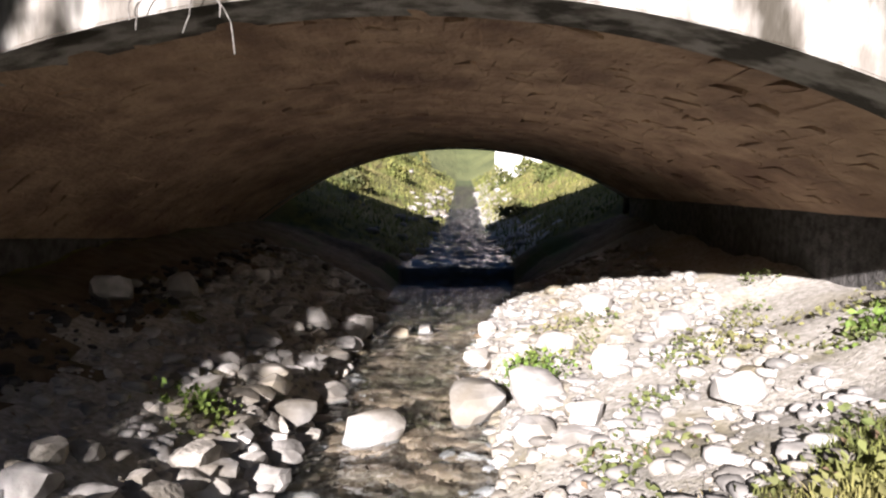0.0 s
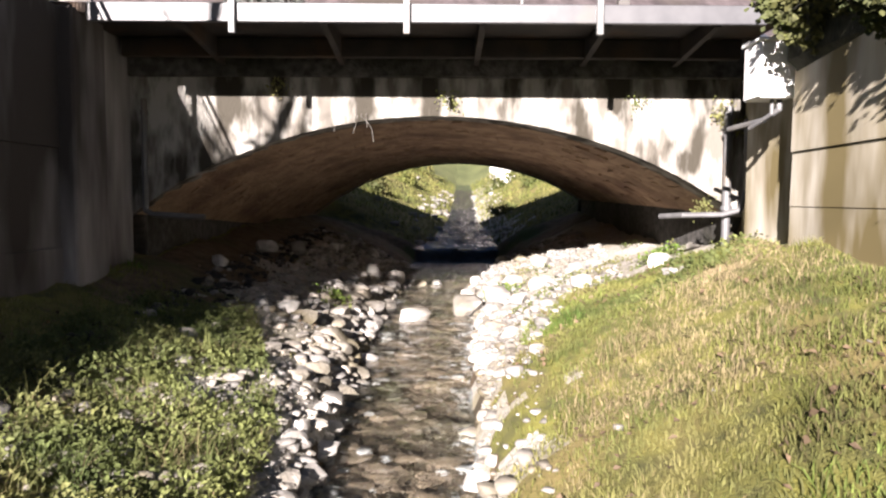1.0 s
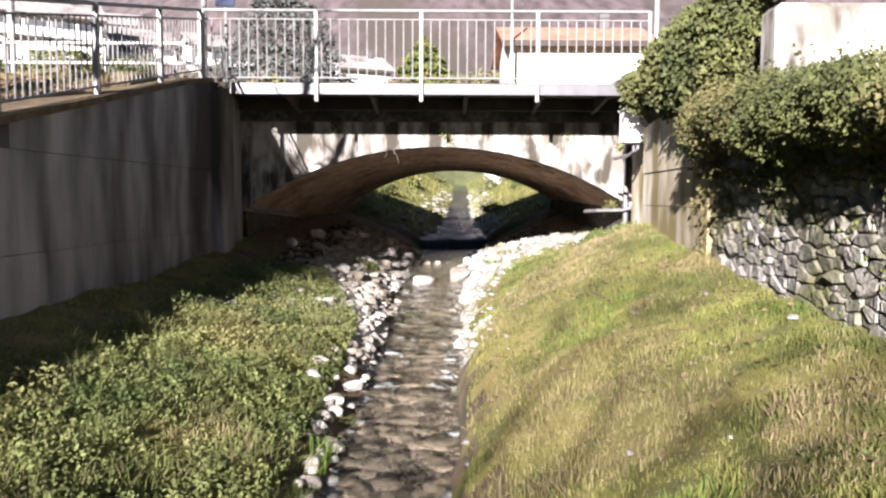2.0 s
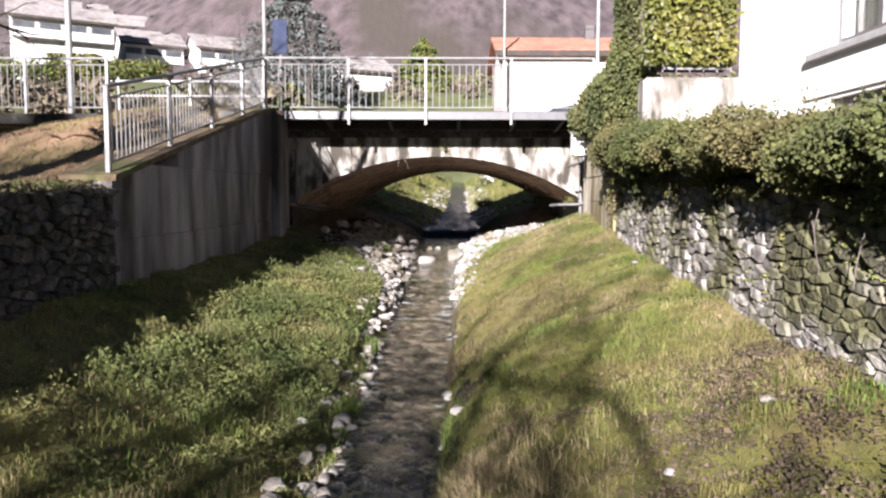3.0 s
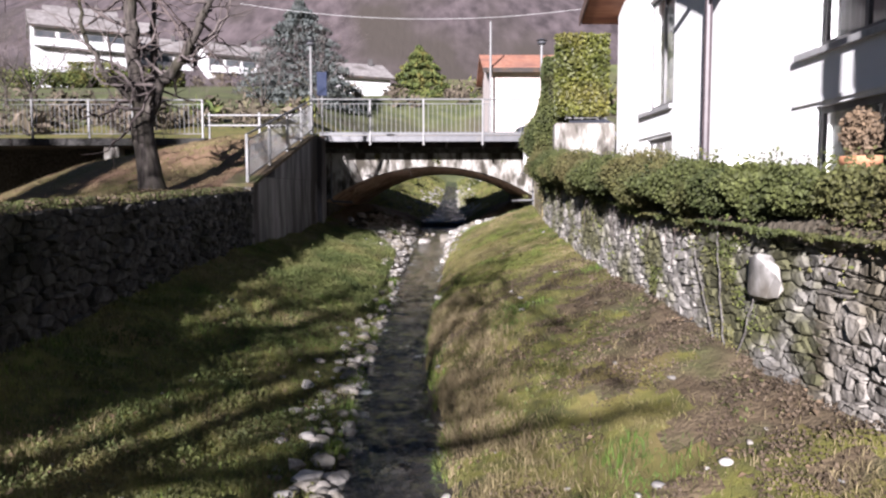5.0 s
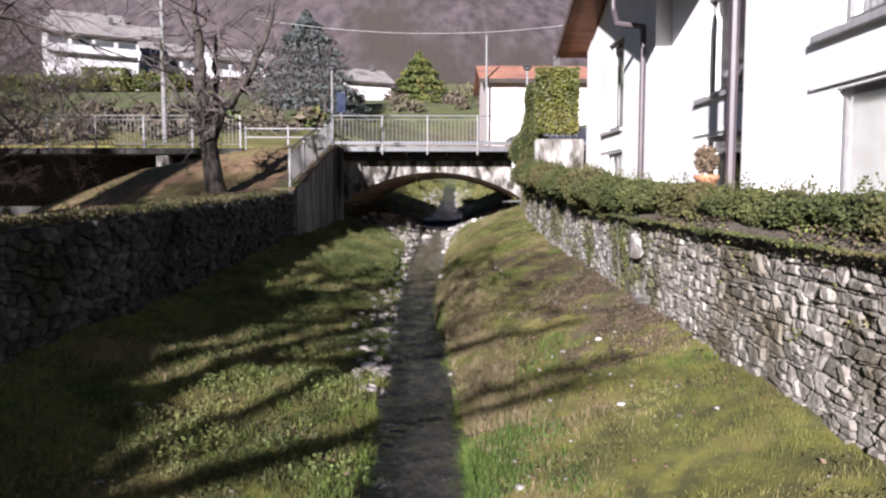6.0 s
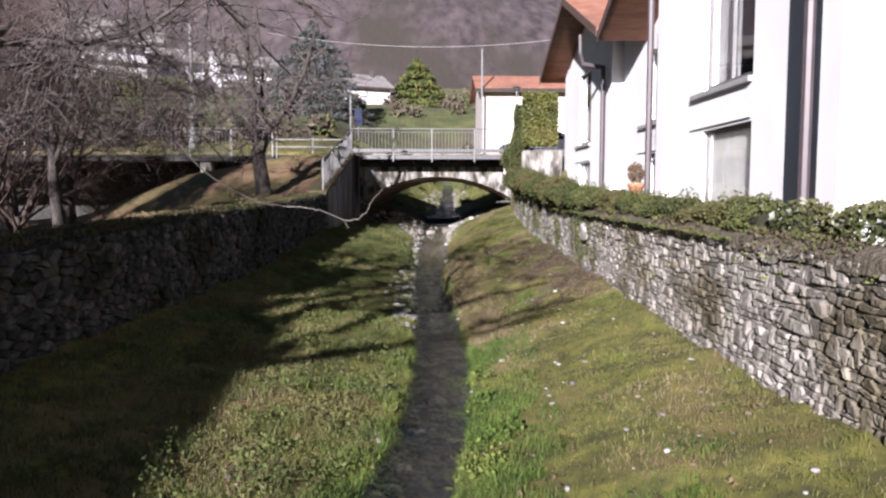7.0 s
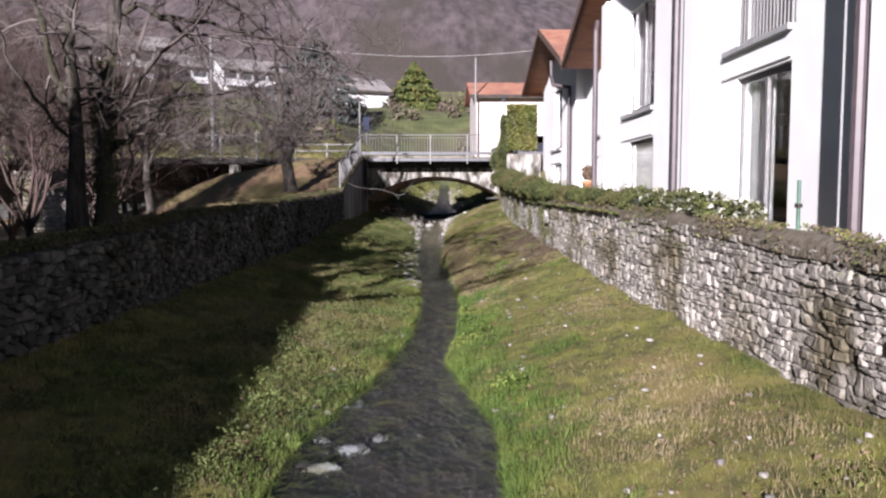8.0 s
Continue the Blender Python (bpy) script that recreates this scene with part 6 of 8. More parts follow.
def hanging_branch():
    """A thin branch that dips from the crown over the creek, its end pale with lichen."""
    ob = thing("hanging_branch", "thin pale lichen-covered branch drooping over the creek", "branch", at=(-1.6, -24.2, 2.3))

    kink = np.random.default_rng(71)

    def bent(pts, r0, r1):
        line = [np.array(p, float) for p in pts]
        line = [line[0]] + line + [line[-1]]
        out = []
        for p, q, r, s in zip(line, line[1:], line[2:], line[3:]):
            for k in range(5):
                u = k / 5
                out.append(0.5 * (2 * q + (r - p) * u + (2 * p - 5 * q + 4 * r - s) * u * u + (3 * q - p - 3 * r + s) * u ** 3))
        out.append(line[-1])
        n = len(out) - 1
        # knobbly, slightly crooked
        out = [out[0]] + [p + kink.normal(0, 0.0022, 3) for p in out[1:-1]] + [out[-1]]
        return [(p, q, r0 + (r1 - r0) * k / n, r0 + (r1 - r0) * (k + 1) / n) for k, (p, q) in enumerate(zip(out, out[1:]))]

    part("bough", limb_mesh("bough", bent([(-4.3, -22.0, 4.4), (-3.3, -22.8, 4.0), (-2.5, -23.6, 3.25), (-1.9, -24.2, 2.62), (-1.55, -24.35, 2.40), (-1.35, -24.39, 2.35)], 0.004, 0.0034), M_BARK, 6), None, ob)
    part("stem", limb_mesh("stem", bent([(-1.35, -24.39, 2.35), (-1.19, -24.4, 2.335), (-1.11, -24.41, 2.315), (-1.02, -24.41, 2.275), (-0.95, -24.41, 2.285), (-0.90, -24.41, 2.32)], 0.0034, 0.0034), M_PALETWIG, 6), None, ob, "pale lichen-grey end of the branch")
    part("twig", limb_mesh("twig", bent([(-0.90, -24.41, 2.32), (-0.88, -24.41, 2.37), (-0.82, -24.4, 2.44)], 0.003, 0.002), M_PALETWIG, 5), None, ob)
    part("twig", limb_mesh("twig", bent([(-1.02, -24.41, 2.275), (-1.01, -24.41, 2.25), (-1.0, -24.41, 2.235)], 0.003, 0.002), M_PALETWIG, 5), None, ob)


M_PALETWIG = mat("lichen_twig", (0.05, 0.045, 0.039), (0.125, 0.117, 0.107), 45, rough=0.9, bump=0.3, bscale=60, dist=0.003)
hanging_branch()

for k, (x, y, hh) in enumerate(((-26.5, 29, 4.0), (-11.0, 27, 3.8), (-31, 34, 4.4), (-9.5, 40, 5.0), (6.0, 50, 5.5), (11.5, 40, 5.0), (-12.5, 60, 6.5))):
    gz = float(ground_z(x, y))
    bare_tree("slope_tree", "small bare grey tree on the slope below the houses", (x, y, gz), [((x, y, gz - 0.2), 0.13), ((x, y, gz + 0.28 * hh), 0.10)], 50 + k, hh,
              [((x, y, gz + (0.2 + 0.03 * j) * hh), (math.cos(j * 2.2 + k), math.sin(j * 2.2 + k), 1.5), 0.6 * hh, 0.06) for j in range(5)], depth=3, wander=0.3, split=0.5, fuzz=1, fuzz_len=0.5, group="slope trees")


# ---- beyond the road ----
def conifer(name, label, x, y, z0, z1, r, n, size, material, seed, layers=9):
    rng = np.random.default_rng(seed)
    ob = thing(name, label, "tree", at=(x, y, z0))
    part("trunk", rod(bmesh.new(), (x, y, z0 - 1), (x, y, z1 - 0.5), 0.03 * (z1 - z0) / 1.6, 0.03, 8), M_BARK, ob)
    u = rng.random(n) ** 0.8
    z = z0 + (z1 - z0) * (1 - u)
    a = rng.uniform(0, 2 * math.pi, n)
    tier = 0.80 + 0.20 * np.cos(2 * math.pi * layers * u) + 0.12 * np.sin(3 * a + 9 * u) + 0.08 * np.sin(7 * a)
    prof = np.minimum(1.0, 1.7 * u ** 0.8)
    rr = r * prof * tier * (1 - 0.45 * rng.random(n) ** 2)
    pts = np.stack([x + rr * np.cos(a), y + rr * np.sin(a), z - 0.25 * rr], -1)
    leaves("crown", "", pts, size, material, rng, (0, -0.3, 0.5), 1.0, parent=ob, slim=0.45)
    return ob


conifer("conifer", "yellow-green conical conifer beyond the bridge", -2.5, 90, 13.5, 23.6, 5.0, 11000, 0.6, M_CONIFER, 61, 8)
conifer("cedar", "tall blue-grey cedar beyond the road", -13.1, 52, 8.0, 20.6, 5.9, 16000, 0.42, M_CEDAR, 62, 11)


def villa(name, label, x, y, z, w, d, h, roof, turn=0, balconies=2, wall=None, windows=4, rise=1.4, drop=2.9):
    """A gabled house with rows of windows and white balconies; ridge along its width."""
    ob = thing(name, label, "house", "houses on the slope", at=(x, y, z))
    ob.rotation_euler[2] = radians(turn)

    def sub(nm, bm, m, parent=ob, label=""):
        me = bpy.data.meshes.new(nm)
        bm.to_mesh(me)
        bm.free()
        me.materials.append(m)
        o = new(nm, me)
        o.parent = parent
        if label:
            o["label"] = label
        return o

    bm = boxed((-w / 2, 0, -4), (w / 2, d, h))
    for sx in (-w / 2, w / 2 - 0.3):
        v = [bm.verts.new(p) for p in ((sx, 0, h), (sx, d, h), (sx, d / 2, h + rise), (sx + 0.3, 0, h), (sx + 0.3, d, h), (sx + 0.3, d / 2, h + rise))]
        for q in ((0, 1, 2), (5, 4, 3), (0, 3, 4, 1), (1, 4, 5, 2), (2, 5, 3, 0)):
            bm.faces.new([v[i] for i in q])
    sub("wall", bm, wall or M_HOUSEGREY)
    slope = rise / (d / 2)
    bm = bmesh.new()
    o = 0.7
    for y0, y1, z0, z1 in ((-o, d / 2, h - o * slope, h + rise), (d / 2, d + o, h + rise, h - o * slope)):
        v = [bm.verts.new(p) for dz in (0.05, 0.25) for p in ((-w / 2 - 0.5, y0, z0 + dz), (w / 2 + 0.5, y0, z0 + dz), (w / 2 + 0.5, y1, z1 + dz), (-w / 2 - 0.5, y1, z1 + dz))]
        for q in ((3, 2, 1, 0), (4, 5, 6, 7), (0, 1, 5, 4), (1, 2, 6, 5), (2, 3, 7, 6), (3, 0, 4, 7)):
            bm.faces.new([v[i] for i in q])
    r = sub("roof", bm, roof)
    sub("chimney", boxed((w * 0.22, d * 0.4, h + rise * 0.5), (w * 0.22 + 0.6, d * 0.4 + 0.6, h + rise + 0.9), 0.04), M_HOUSEGREY, r)
    sub("eaves_board", boxed((-w / 2 - 0.5, -o - 0.05, h - o * slope - 0.12), (w / 2 + 0.5, -o - 0.01, h - o * slope + 0.2)), M_DARKSTEEL, r)
    for f in range(balconies):
        z0 = h - drop * (f + 1)
        b = sub("balcony", boxed((-w / 2 + 0.2, -1.3, z0 - 0.15), (w / 2 - 0.2, -0.01, z0)), M_FARWHITE)
        sub("parapet", boxed((-w / 2 + 0.2, -1.32, z0 - 0.15), (w / 2 - 0.2, -1.22, z0 + 0.95)), M_FARWHITE, b)
        for k in range(windows):
            cx = -w / 2 + w * (k + 0.5) / windows
            wn_ = sub("window", boxed((cx - w / windows * 0.42, -0.05, z0 + 0.1), (cx + w / windows * 0.42, -0.004, z0 + 2.1)), M_FRAME)
            sub("pane", boxed((cx - w / windows * 0.36, -0.08, z0 + 0.2), (cx + w / windows * 0.36, -0.055, z0 + 2.02)), M_DARKGLASS, wn_)
    return ob


M_HOUSEGREY = mat("grey_render", (0.05, 0.047, 0.046), (0.085, 0.082, 0.08), 0.6, (0.035, 0.031, 0.029), 0.25, rough=0.9, bump=0.2, bscale=8)
M_SIGN = mat("dark_blue_sign", (0.018, 0.024, 0.045), (0.03, 0.036, 0.06), 5, rough=0.9, spec=0.1, bump=0.05, bscale=40, dist=0.002)
M_FARWHITE = mat("weathered_white_render", (0.36, 0.36, 0.365), (0.50, 0.50, 0.50), 0.7, (0.27, 0.265, 0.26), 0.3, rough=0.9, bump=0.15, bscale=10)
M_PINK = mat("pinkish_render", (0.45, 0.3975, 0.375), (0.51, 0.4575, 0.435), 0.8, (0.4125, 0.375, 0.3525), 0.3, rough=0.9, bump=0.1, bscale=20)
M_DARKGLASS = mat("dark_far_glass", (0.03, 0.035, 0.04), (0.06, 0.065, 0.07), 0.6, rough=0.4, bump=0, spec=0.3)
villa("slope_house", "white terraced house with long balcony and white gable end", -50.3, 86.9, 20.2, 12.3, 10, 5.2, M_ROOFGREY, turn=30, balconies=1, rise=2.7, wall=M_FARWHITE, windows=4)
villa("slope_house", "white terraced house with a shaded balcony, set back between its neighbours", -43.6, 100.6, 19.6, 8.6, 10, 5.2, M_ROOFGREY, turn=30, balconies=1, rise=2.6, wall=M_FARWHITE, windows=3)
villa("slope_house", "white terraced house with balcony, standing forward of the row", -31.4, 100.6, 18.8, 10.5, 10, 5.2, M_ROOFGREY, turn=30, balconies=1, rise=2.5, wall=M_FARWHITE, windows=4)
villa("slope_house", "grey roofed house above the terraces", -56.0, 122, 27.8, 13, 11, 4.4, M_ROOFGREY, turn=20, balconies=1, rise=2.8, wall=M_FARWHITE)
villa("slope_house", "grey roofed house higher on the slope", -39.5, 128, 29.0, 13, 11, 4.4, M_ROOFGREY, turn=20, balconies=1, rise=2.8, wall=M_FARWHITE)
villa("slope_house", "brown roofed house far up the slope", -72.0, 133, 33.2, 13, 12, 4.4, M_ROOFGREY, turn=25, balconies=1, rise=2.8, wall=M_FARWHITE)
villa("slope_house", "small pale house with grey roof behind the cedar", -9.7, 85, 14.5, 6.8, 9, 3.9, M_ROOFGREY, turn=24, balconies=0, windows=2, rise=2.2, drop=2.5, wall=M_FARWHITE)
villa("red_roof_house", "small pink-white house with red tiled roof beyond the road", 7.4, 31.6, 7.0, 7.6, 7, 3.75, M_ROOF, turn=0, balconies=0, rise=1.3, wall=M_PINK)


def lamp(name, label, x, y, z0, z1, head=True, r=0.045):
    ob = thing(name, label, "street lamp", "street lamps", at=(x, y, z0))
    part("pole", rod(bmesh.new(), (x, y, z0 - 0.2), (x, y, z1), r, r * 0.8, 10), M_RAIL, ob)
    if head:
        bm = bmesh.new()
        bmesh.ops.create_uvsphere(bm, u_segments=12, v_segments=8, radius=0.13, matrix=Matrix.Translation((x, y, z1 + 0.06)) @ Matrix.Diagonal((1, 1, 0.55, 1)))
        part("lamp_head", bm, M_STEEL, ob)
        part("cap", rod(bmesh.new(), (x, y, z1 + 0.12), (x, y, z1 + 0.17), 0.17, 0.05, 12), M_STEEL, ob)
    return ob


lamp("street_lamp", "slim pale street lamp beside the bridge railing", -3.8, 2.3, 3.9, 6.6)
lamp("street_lamp", "slim pale street lamp beside the ivy", 2.95, 1.6, 3.7, 6.5)
sign = thing("sign_board", "narrow dark blue sign board beside the street lamp", "sign", at=(-3.55, 2.35, 3.9))
part("board", boxed((-3.64, 2.33, 5.15), (-3.34, 2.36, 5.85), 0.008), M_SIGN, sign, "dark blue painted board")
part("post", rod(bmesh.new(), (-3.49, 2.39, 3.85), (-3.49, 2.39, 5.86), 0.025, n=8), M_RAIL, sign)
lamp("utility_pole", "tall pale concrete utility pole behind the railing", -14.6, 16.0, 3.9, 12.4, head=False, r=0.14)
lamp("antenna_mast", "thin pale mast beside the red roofed house", 3.6, 30.5, 6, 13.7, head=False, r=0.09)


def overhead_wire():
    ob = thing("overhead_wire", "thin pale overhead cable sagging across the valley", "cable", at=(0, 30, 14))
    pts = [(-13 + 30 * k / 24, 30, 14.7 + 1.0 * k / 24 - 1.45 * 4 * (k / 24) * (1 - k / 24)) for k in range(25)]
    v = [(x, y + 0.018 * math.cos(a), z + 0.018 * math.sin(a)) for x, y, z in pts for a in (0, 1.257, 2.513, 3.77, 5.027)]
    f = [(5 * k + j, 5 * k + (j + 1) % 5, 5 * k + 5 + (j + 1) % 5, 5 * k + 5 + j) for k in range(24) for j in range(5)]
    part("wire", mesh_from("wire", v, f, M_SILL), None, ob)


overhead_wire()


def car(x, y, z, body_mat, label, length=4.0):
    ob = thing("parked_car", label, "car", "parked cars", at=(x, y, z))
    bm = bmesh.new()
    prof = [(-0.5, 0.32), (-0.49, 0.72), (-0.36, 0.86), (-0.24, 0.92), (-0.12, 1.36), (0.02, 1.45), (0.26, 1.42), (0.42, 1.02), (0.5, 0.86), (0.5, 0.32)]
    ra = [bm.verts.new((x + u * length, y, z + w)) for u, w in prof]
    rb = [bm.verts.new((x + u * length, y + 1.65, z + w)) for u, w in prof]
    for k in range(len(prof)):
        j = (k + 1) % len(prof)
        bm.faces.new((ra[k], ra[j], rb[j], rb[k]))
    bm.faces.new(list(reversed(ra)))
    bm.faces.new(rb)
    bmesh.ops.recalc_face_normals(bm, faces=bm.faces)
    bmesh.ops.bevel(bm, geom=list(bm.edges), offset=0.05, segments=2, affect="EDGES")
    part("body", bm, body_mat, ob, smooth=False)
    bm = bmesh.new()
    v = [bm.verts.new((x + u * length, y - 0.012, z + w)) for u, w in ((-0.20, 0.95), (-0.10, 1.30), (0.02, 1.37), (0.24, 1.35), (0.34, 1.03))]
    bm.faces.new(v)
    bmesh.ops.solidify(bm, geom=list(bm.faces), thickness=0.01)
    part("side_window", bm, M_DARKGLASS, ob)
    for u in (-0.31, 0.30):
        w = part("wheel", rod(bmesh.new(), (x + u * length, y - 0.03, z + 0.31), (x + u * length, y + 0.2, z + 0.31), 0.31, n=18), M_SHADECORE_TYRE, ob)
        part("rim", rod(bmesh.new(), (x + u * length, y - 0.05, z + 0.31), (x + u * length, y - 0.032, z + 0.31), 0.19, n=14), M_STEEL, w)


M_CARDARK = mat("dark_car_paint", (0.02, 0.022, 0.028), (0.03, 0.032, 0.04), 2, rough=0.2, bump=0, spec=0.6)
car(5.2, 10.2, ROAD_Z + 0.25, M_CARDARK, "dark parked car behind the bridge railing")


def left_underpass():
    ob = thing("road_viaduct", "low concrete road viaduct with dark void beneath", "viaduct", kind="structure", at=(-14, 3, 2))
    # beam coloured dark in place of the trees' shade on it
    part("edge_beam", boxed((-30, 2.0, 3.66), (-6.9, 2.3, 3.88), 0.02), M_MOSS_SHADE, ob)
    part("slab", boxed((-60, 2.302, 3.70), (-6.9, 3.398, 3.90)), M_CONC_DARK, ob)
    part("pier", boxed((-9.95, 2.15, 1.6), (-9.5, 2.6, 3.66), 0.03), M_PLASTER, ob, "pale plastered pier")
    # near-black wall colour stands in for the shade under the road
    part("back_wall", boxed((-60, 7.6, -1.0), (-8.5, 8.4, 3.85)), M_MOSS_SHADE, ob, "retaining wall coloured dark for the shaded void")


left_underpass()


def block_wall():
    ob = thing("block_wall", "short pale rubble stone wall on the lower lawn", "wall", at=(-14.9, -5, 0.7))
    rng = np.random.default_rng(5)
    z = 0.7
    while z < 3.0:
        x0, tall = -16.0 + rng.uniform(-0.1, 0.1), rng.uniform(0.13, 0.24)
        while x0 < -13.8:
            w = rng.uniform(0.16, 0.42)
            part("stone", boxed((x0, -5.1 + rng.uniform(0, 0.05), z), (x0 + w - 0.015, -4.7, z + tall - 0.015), 0.025), M_STONE, ob)
            x0 += w
        z += tall


block_wall()


def far_scrub():
    """Bushes and bare trees that cover the slopes behind the houses."""
    rng = np.random.default_rng(71)
    for name, label, m, n, y0, y1, xr_, size, cards in (("slope_scrub", "brown winter scrub on the slope", M_SCRUB, 260, 14, 95, 60, 0.8, 60),
                                                       ("slope_green_scrub", "olive green bushes on the slope", M_CONIFER, 60, 20, 90, 50, 0.7, 80)):
        y = rng.uniform(y0, y1, n)
        x = rng.uniform(-1, 1, n) * xr_ * (0.35 + 0.65 * y / y1)
        ok = ~((np.abs(x - 0.3) < 7.5) & (y < 40)) & ~((x > -50) & (x < -11) & (y > 30) & (y < 90)) & ~((x > 2.5) & (x < 12) & (y < 42)) & ~((x > -10.5) & (x < 3) & (y > 38) & (y < 60))
        x, y = x[ok], y[ok]
        z = ground_z(x, y)
        r = rng.uniform(0.5, 1.4, len(x)) * (0.6 + y / 70)
        v = rng.normal(0, 1, (len(x), cards, 3))
        v /= np.linalg.norm(v, axis=2, keepdims=True)
        v *= rng.uniform(0.4, 1.0, (len(x), cards, 1))
        p = np.stack([x, y, z + 0.5 * r], -1)[:, None] + v * r[:, None, None] * np.array([1, 1, 0.8])
        leaves(name, label, p.reshape(-1, 3), size, m, rng, (0, -0.4, 0.5), 1.0, "bushes", slim=0.35)
    # hedge in front of the terraces
    n = 70
    u = rng.random(n)
    x, y = -56 + 19 * u + rng.normal(0, 1.1, n), 72 + 13 * u + rng.normal(0, 2.2, n)
    z = np.full(n, 17.6)
    r = rng.uniform(1.0, 2.0, n)
    v = rng.normal(0, 1, (n, 140, 3))
    v /= np.linalg.norm(v, axis=2, keepdims=True)
    v *= rng.uniform(0.4, 1.0, (n, 140, 1))
    p = np.stack([x, y, np.minimum(z, ground_z(x, y) + 0.6) + 0.4 * r], -1)[:, None] + v * r[:, None, None] * np.array([1.3, 1, 0.9])
    leaves("terrace_hedge", "olive green bushes in front of the slope houses", p.reshape(-1, 3), 0.45, M_CONIFER, rng, (0, -0.4, 0.5), 1.0, "bushes", slim=0.45)
    n = 40
    y = rng.uniform(15, 34, n)
    x = rng.uniform(-36, -8.5, n)
    z = ground_z(x, y)
    r = rng.uniform(0.6, 1.5, n)
    v = rng.normal(0, 1, (n, 70, 3))
    v /= np.linalg.norm(v, axis=2, keepdims=True)
    v *= rng.uniform(0.4, 1.0, (n, 70, 1))
    p = np.stack([x, y, z + 0.5 * r], -1)[:, None] + v * r[:, None, None] * np.array([1.2, 1, 0.8])
    leaves("garden_scrub", "brown and olive bushes below the slope houses", p.reshape(-1, 3), 0.5, M_SCRUB, rng, (0, -0.4, 0.5), 1.0, "bushes", slim=0.35)


def clipped_hedge():
    rng = np.random.default_rng(73)
    for x, y, sx, sz in ((-45.2, 79.5, 2.9, 1.6), (-38.3, 83.0, 3.4, 1.0)):
        z = float(ground_z(x, y))
        ob = thing("clipped_hedge", "clipped bright green hedge before the slope houses", "hedge", "clipped hedges", at=(x, y, z))
        v = rng.uniform(-1, 1, (2600, 3))
        k = rng.integers(0, 3, 2600)
        v[np.arange(2600), k] = np.sign(v[np.arange(2600), k]) * rng.uniform(0.85, 1.0, 2600)
        leaves("foliage", "", np.array([x, y, z + sz]) + v * np.array([sx, 1.4, sz]), 0.36, M_LAUREL, rng, (0, -0.5, 0.6), 0.9, parent=ob)["kind"] = "stuff"


M_SCRUB = leafy("brown_scrub", (0.06, 0.0475, 0.035), (0.11, 0.09, 0.065), (0.075, 0.07, 0.035), rough=0.9, through_light=0.1)
far_scrub()
clipped_hedge()


def shade_trees():
    """Unseen evergreens and a house block, added to keep the low sun off the left bank."""
    for k, (x, y, h, r) in enumerate(((-19.6, -36, 17.5, 2.3), (-23.2, -36, 17, 2.6), (-27, -37, 16.5, 2.8), (-31.5, -36, 16, 2.8), (-8.9, -31.5, 5.2, 1.7), (-9.5, -24.1, 6.8, 1.3), (-9.2, -33.0, 7.4, 1.2), (-8.1, -26.6, 4.4, 1.5), (-8.6, -28.9, 4.6, 1.6))):
        z = float(ground_z(x, y))
        ob = conifer("evergreen", "unseen dark evergreen added to block the low sun", x, y, z + 0.3, z + h, r, 5200, 0.5, M_CONIFER, 200 + k, 7)
        ob["group"] = "evergreen trees"
    # unseen block whose eaves and ridge set the bank's shadow edge
    ob = thing("shade_house", "unseen house block added to shade the left bank", "house", at=(-13, -40, 1))
    part("wall", boxed((-18, -48, 0.5), (-8.1, -33.5, 5.75)), M_HOUSEGREY, ob)
    bm = bmesh.new()
    v = [bm.verts.new(p) for y in (-48.5, -33) for p in ((-18.6, y, 5.6), (-7.6, y, 5.6), (-7.6, y, 5.9), (-13, y, 8.3), (-18.6, y, 5.9))]
    for q in ((0, 1, 2, 3, 4), (9, 8, 7, 6, 5), (0, 5, 6, 1), (1, 6, 7, 2), (2, 7, 8, 3), (3, 8, 9, 4), (4, 9, 5, 0)):
        bm.faces.new([v[i] for i in q])
    bmesh.ops.recalc_face_normals(bm, faces=bm.faces)
    part("roof", bm, M_ROOFGREY, ob)


shade_trees()


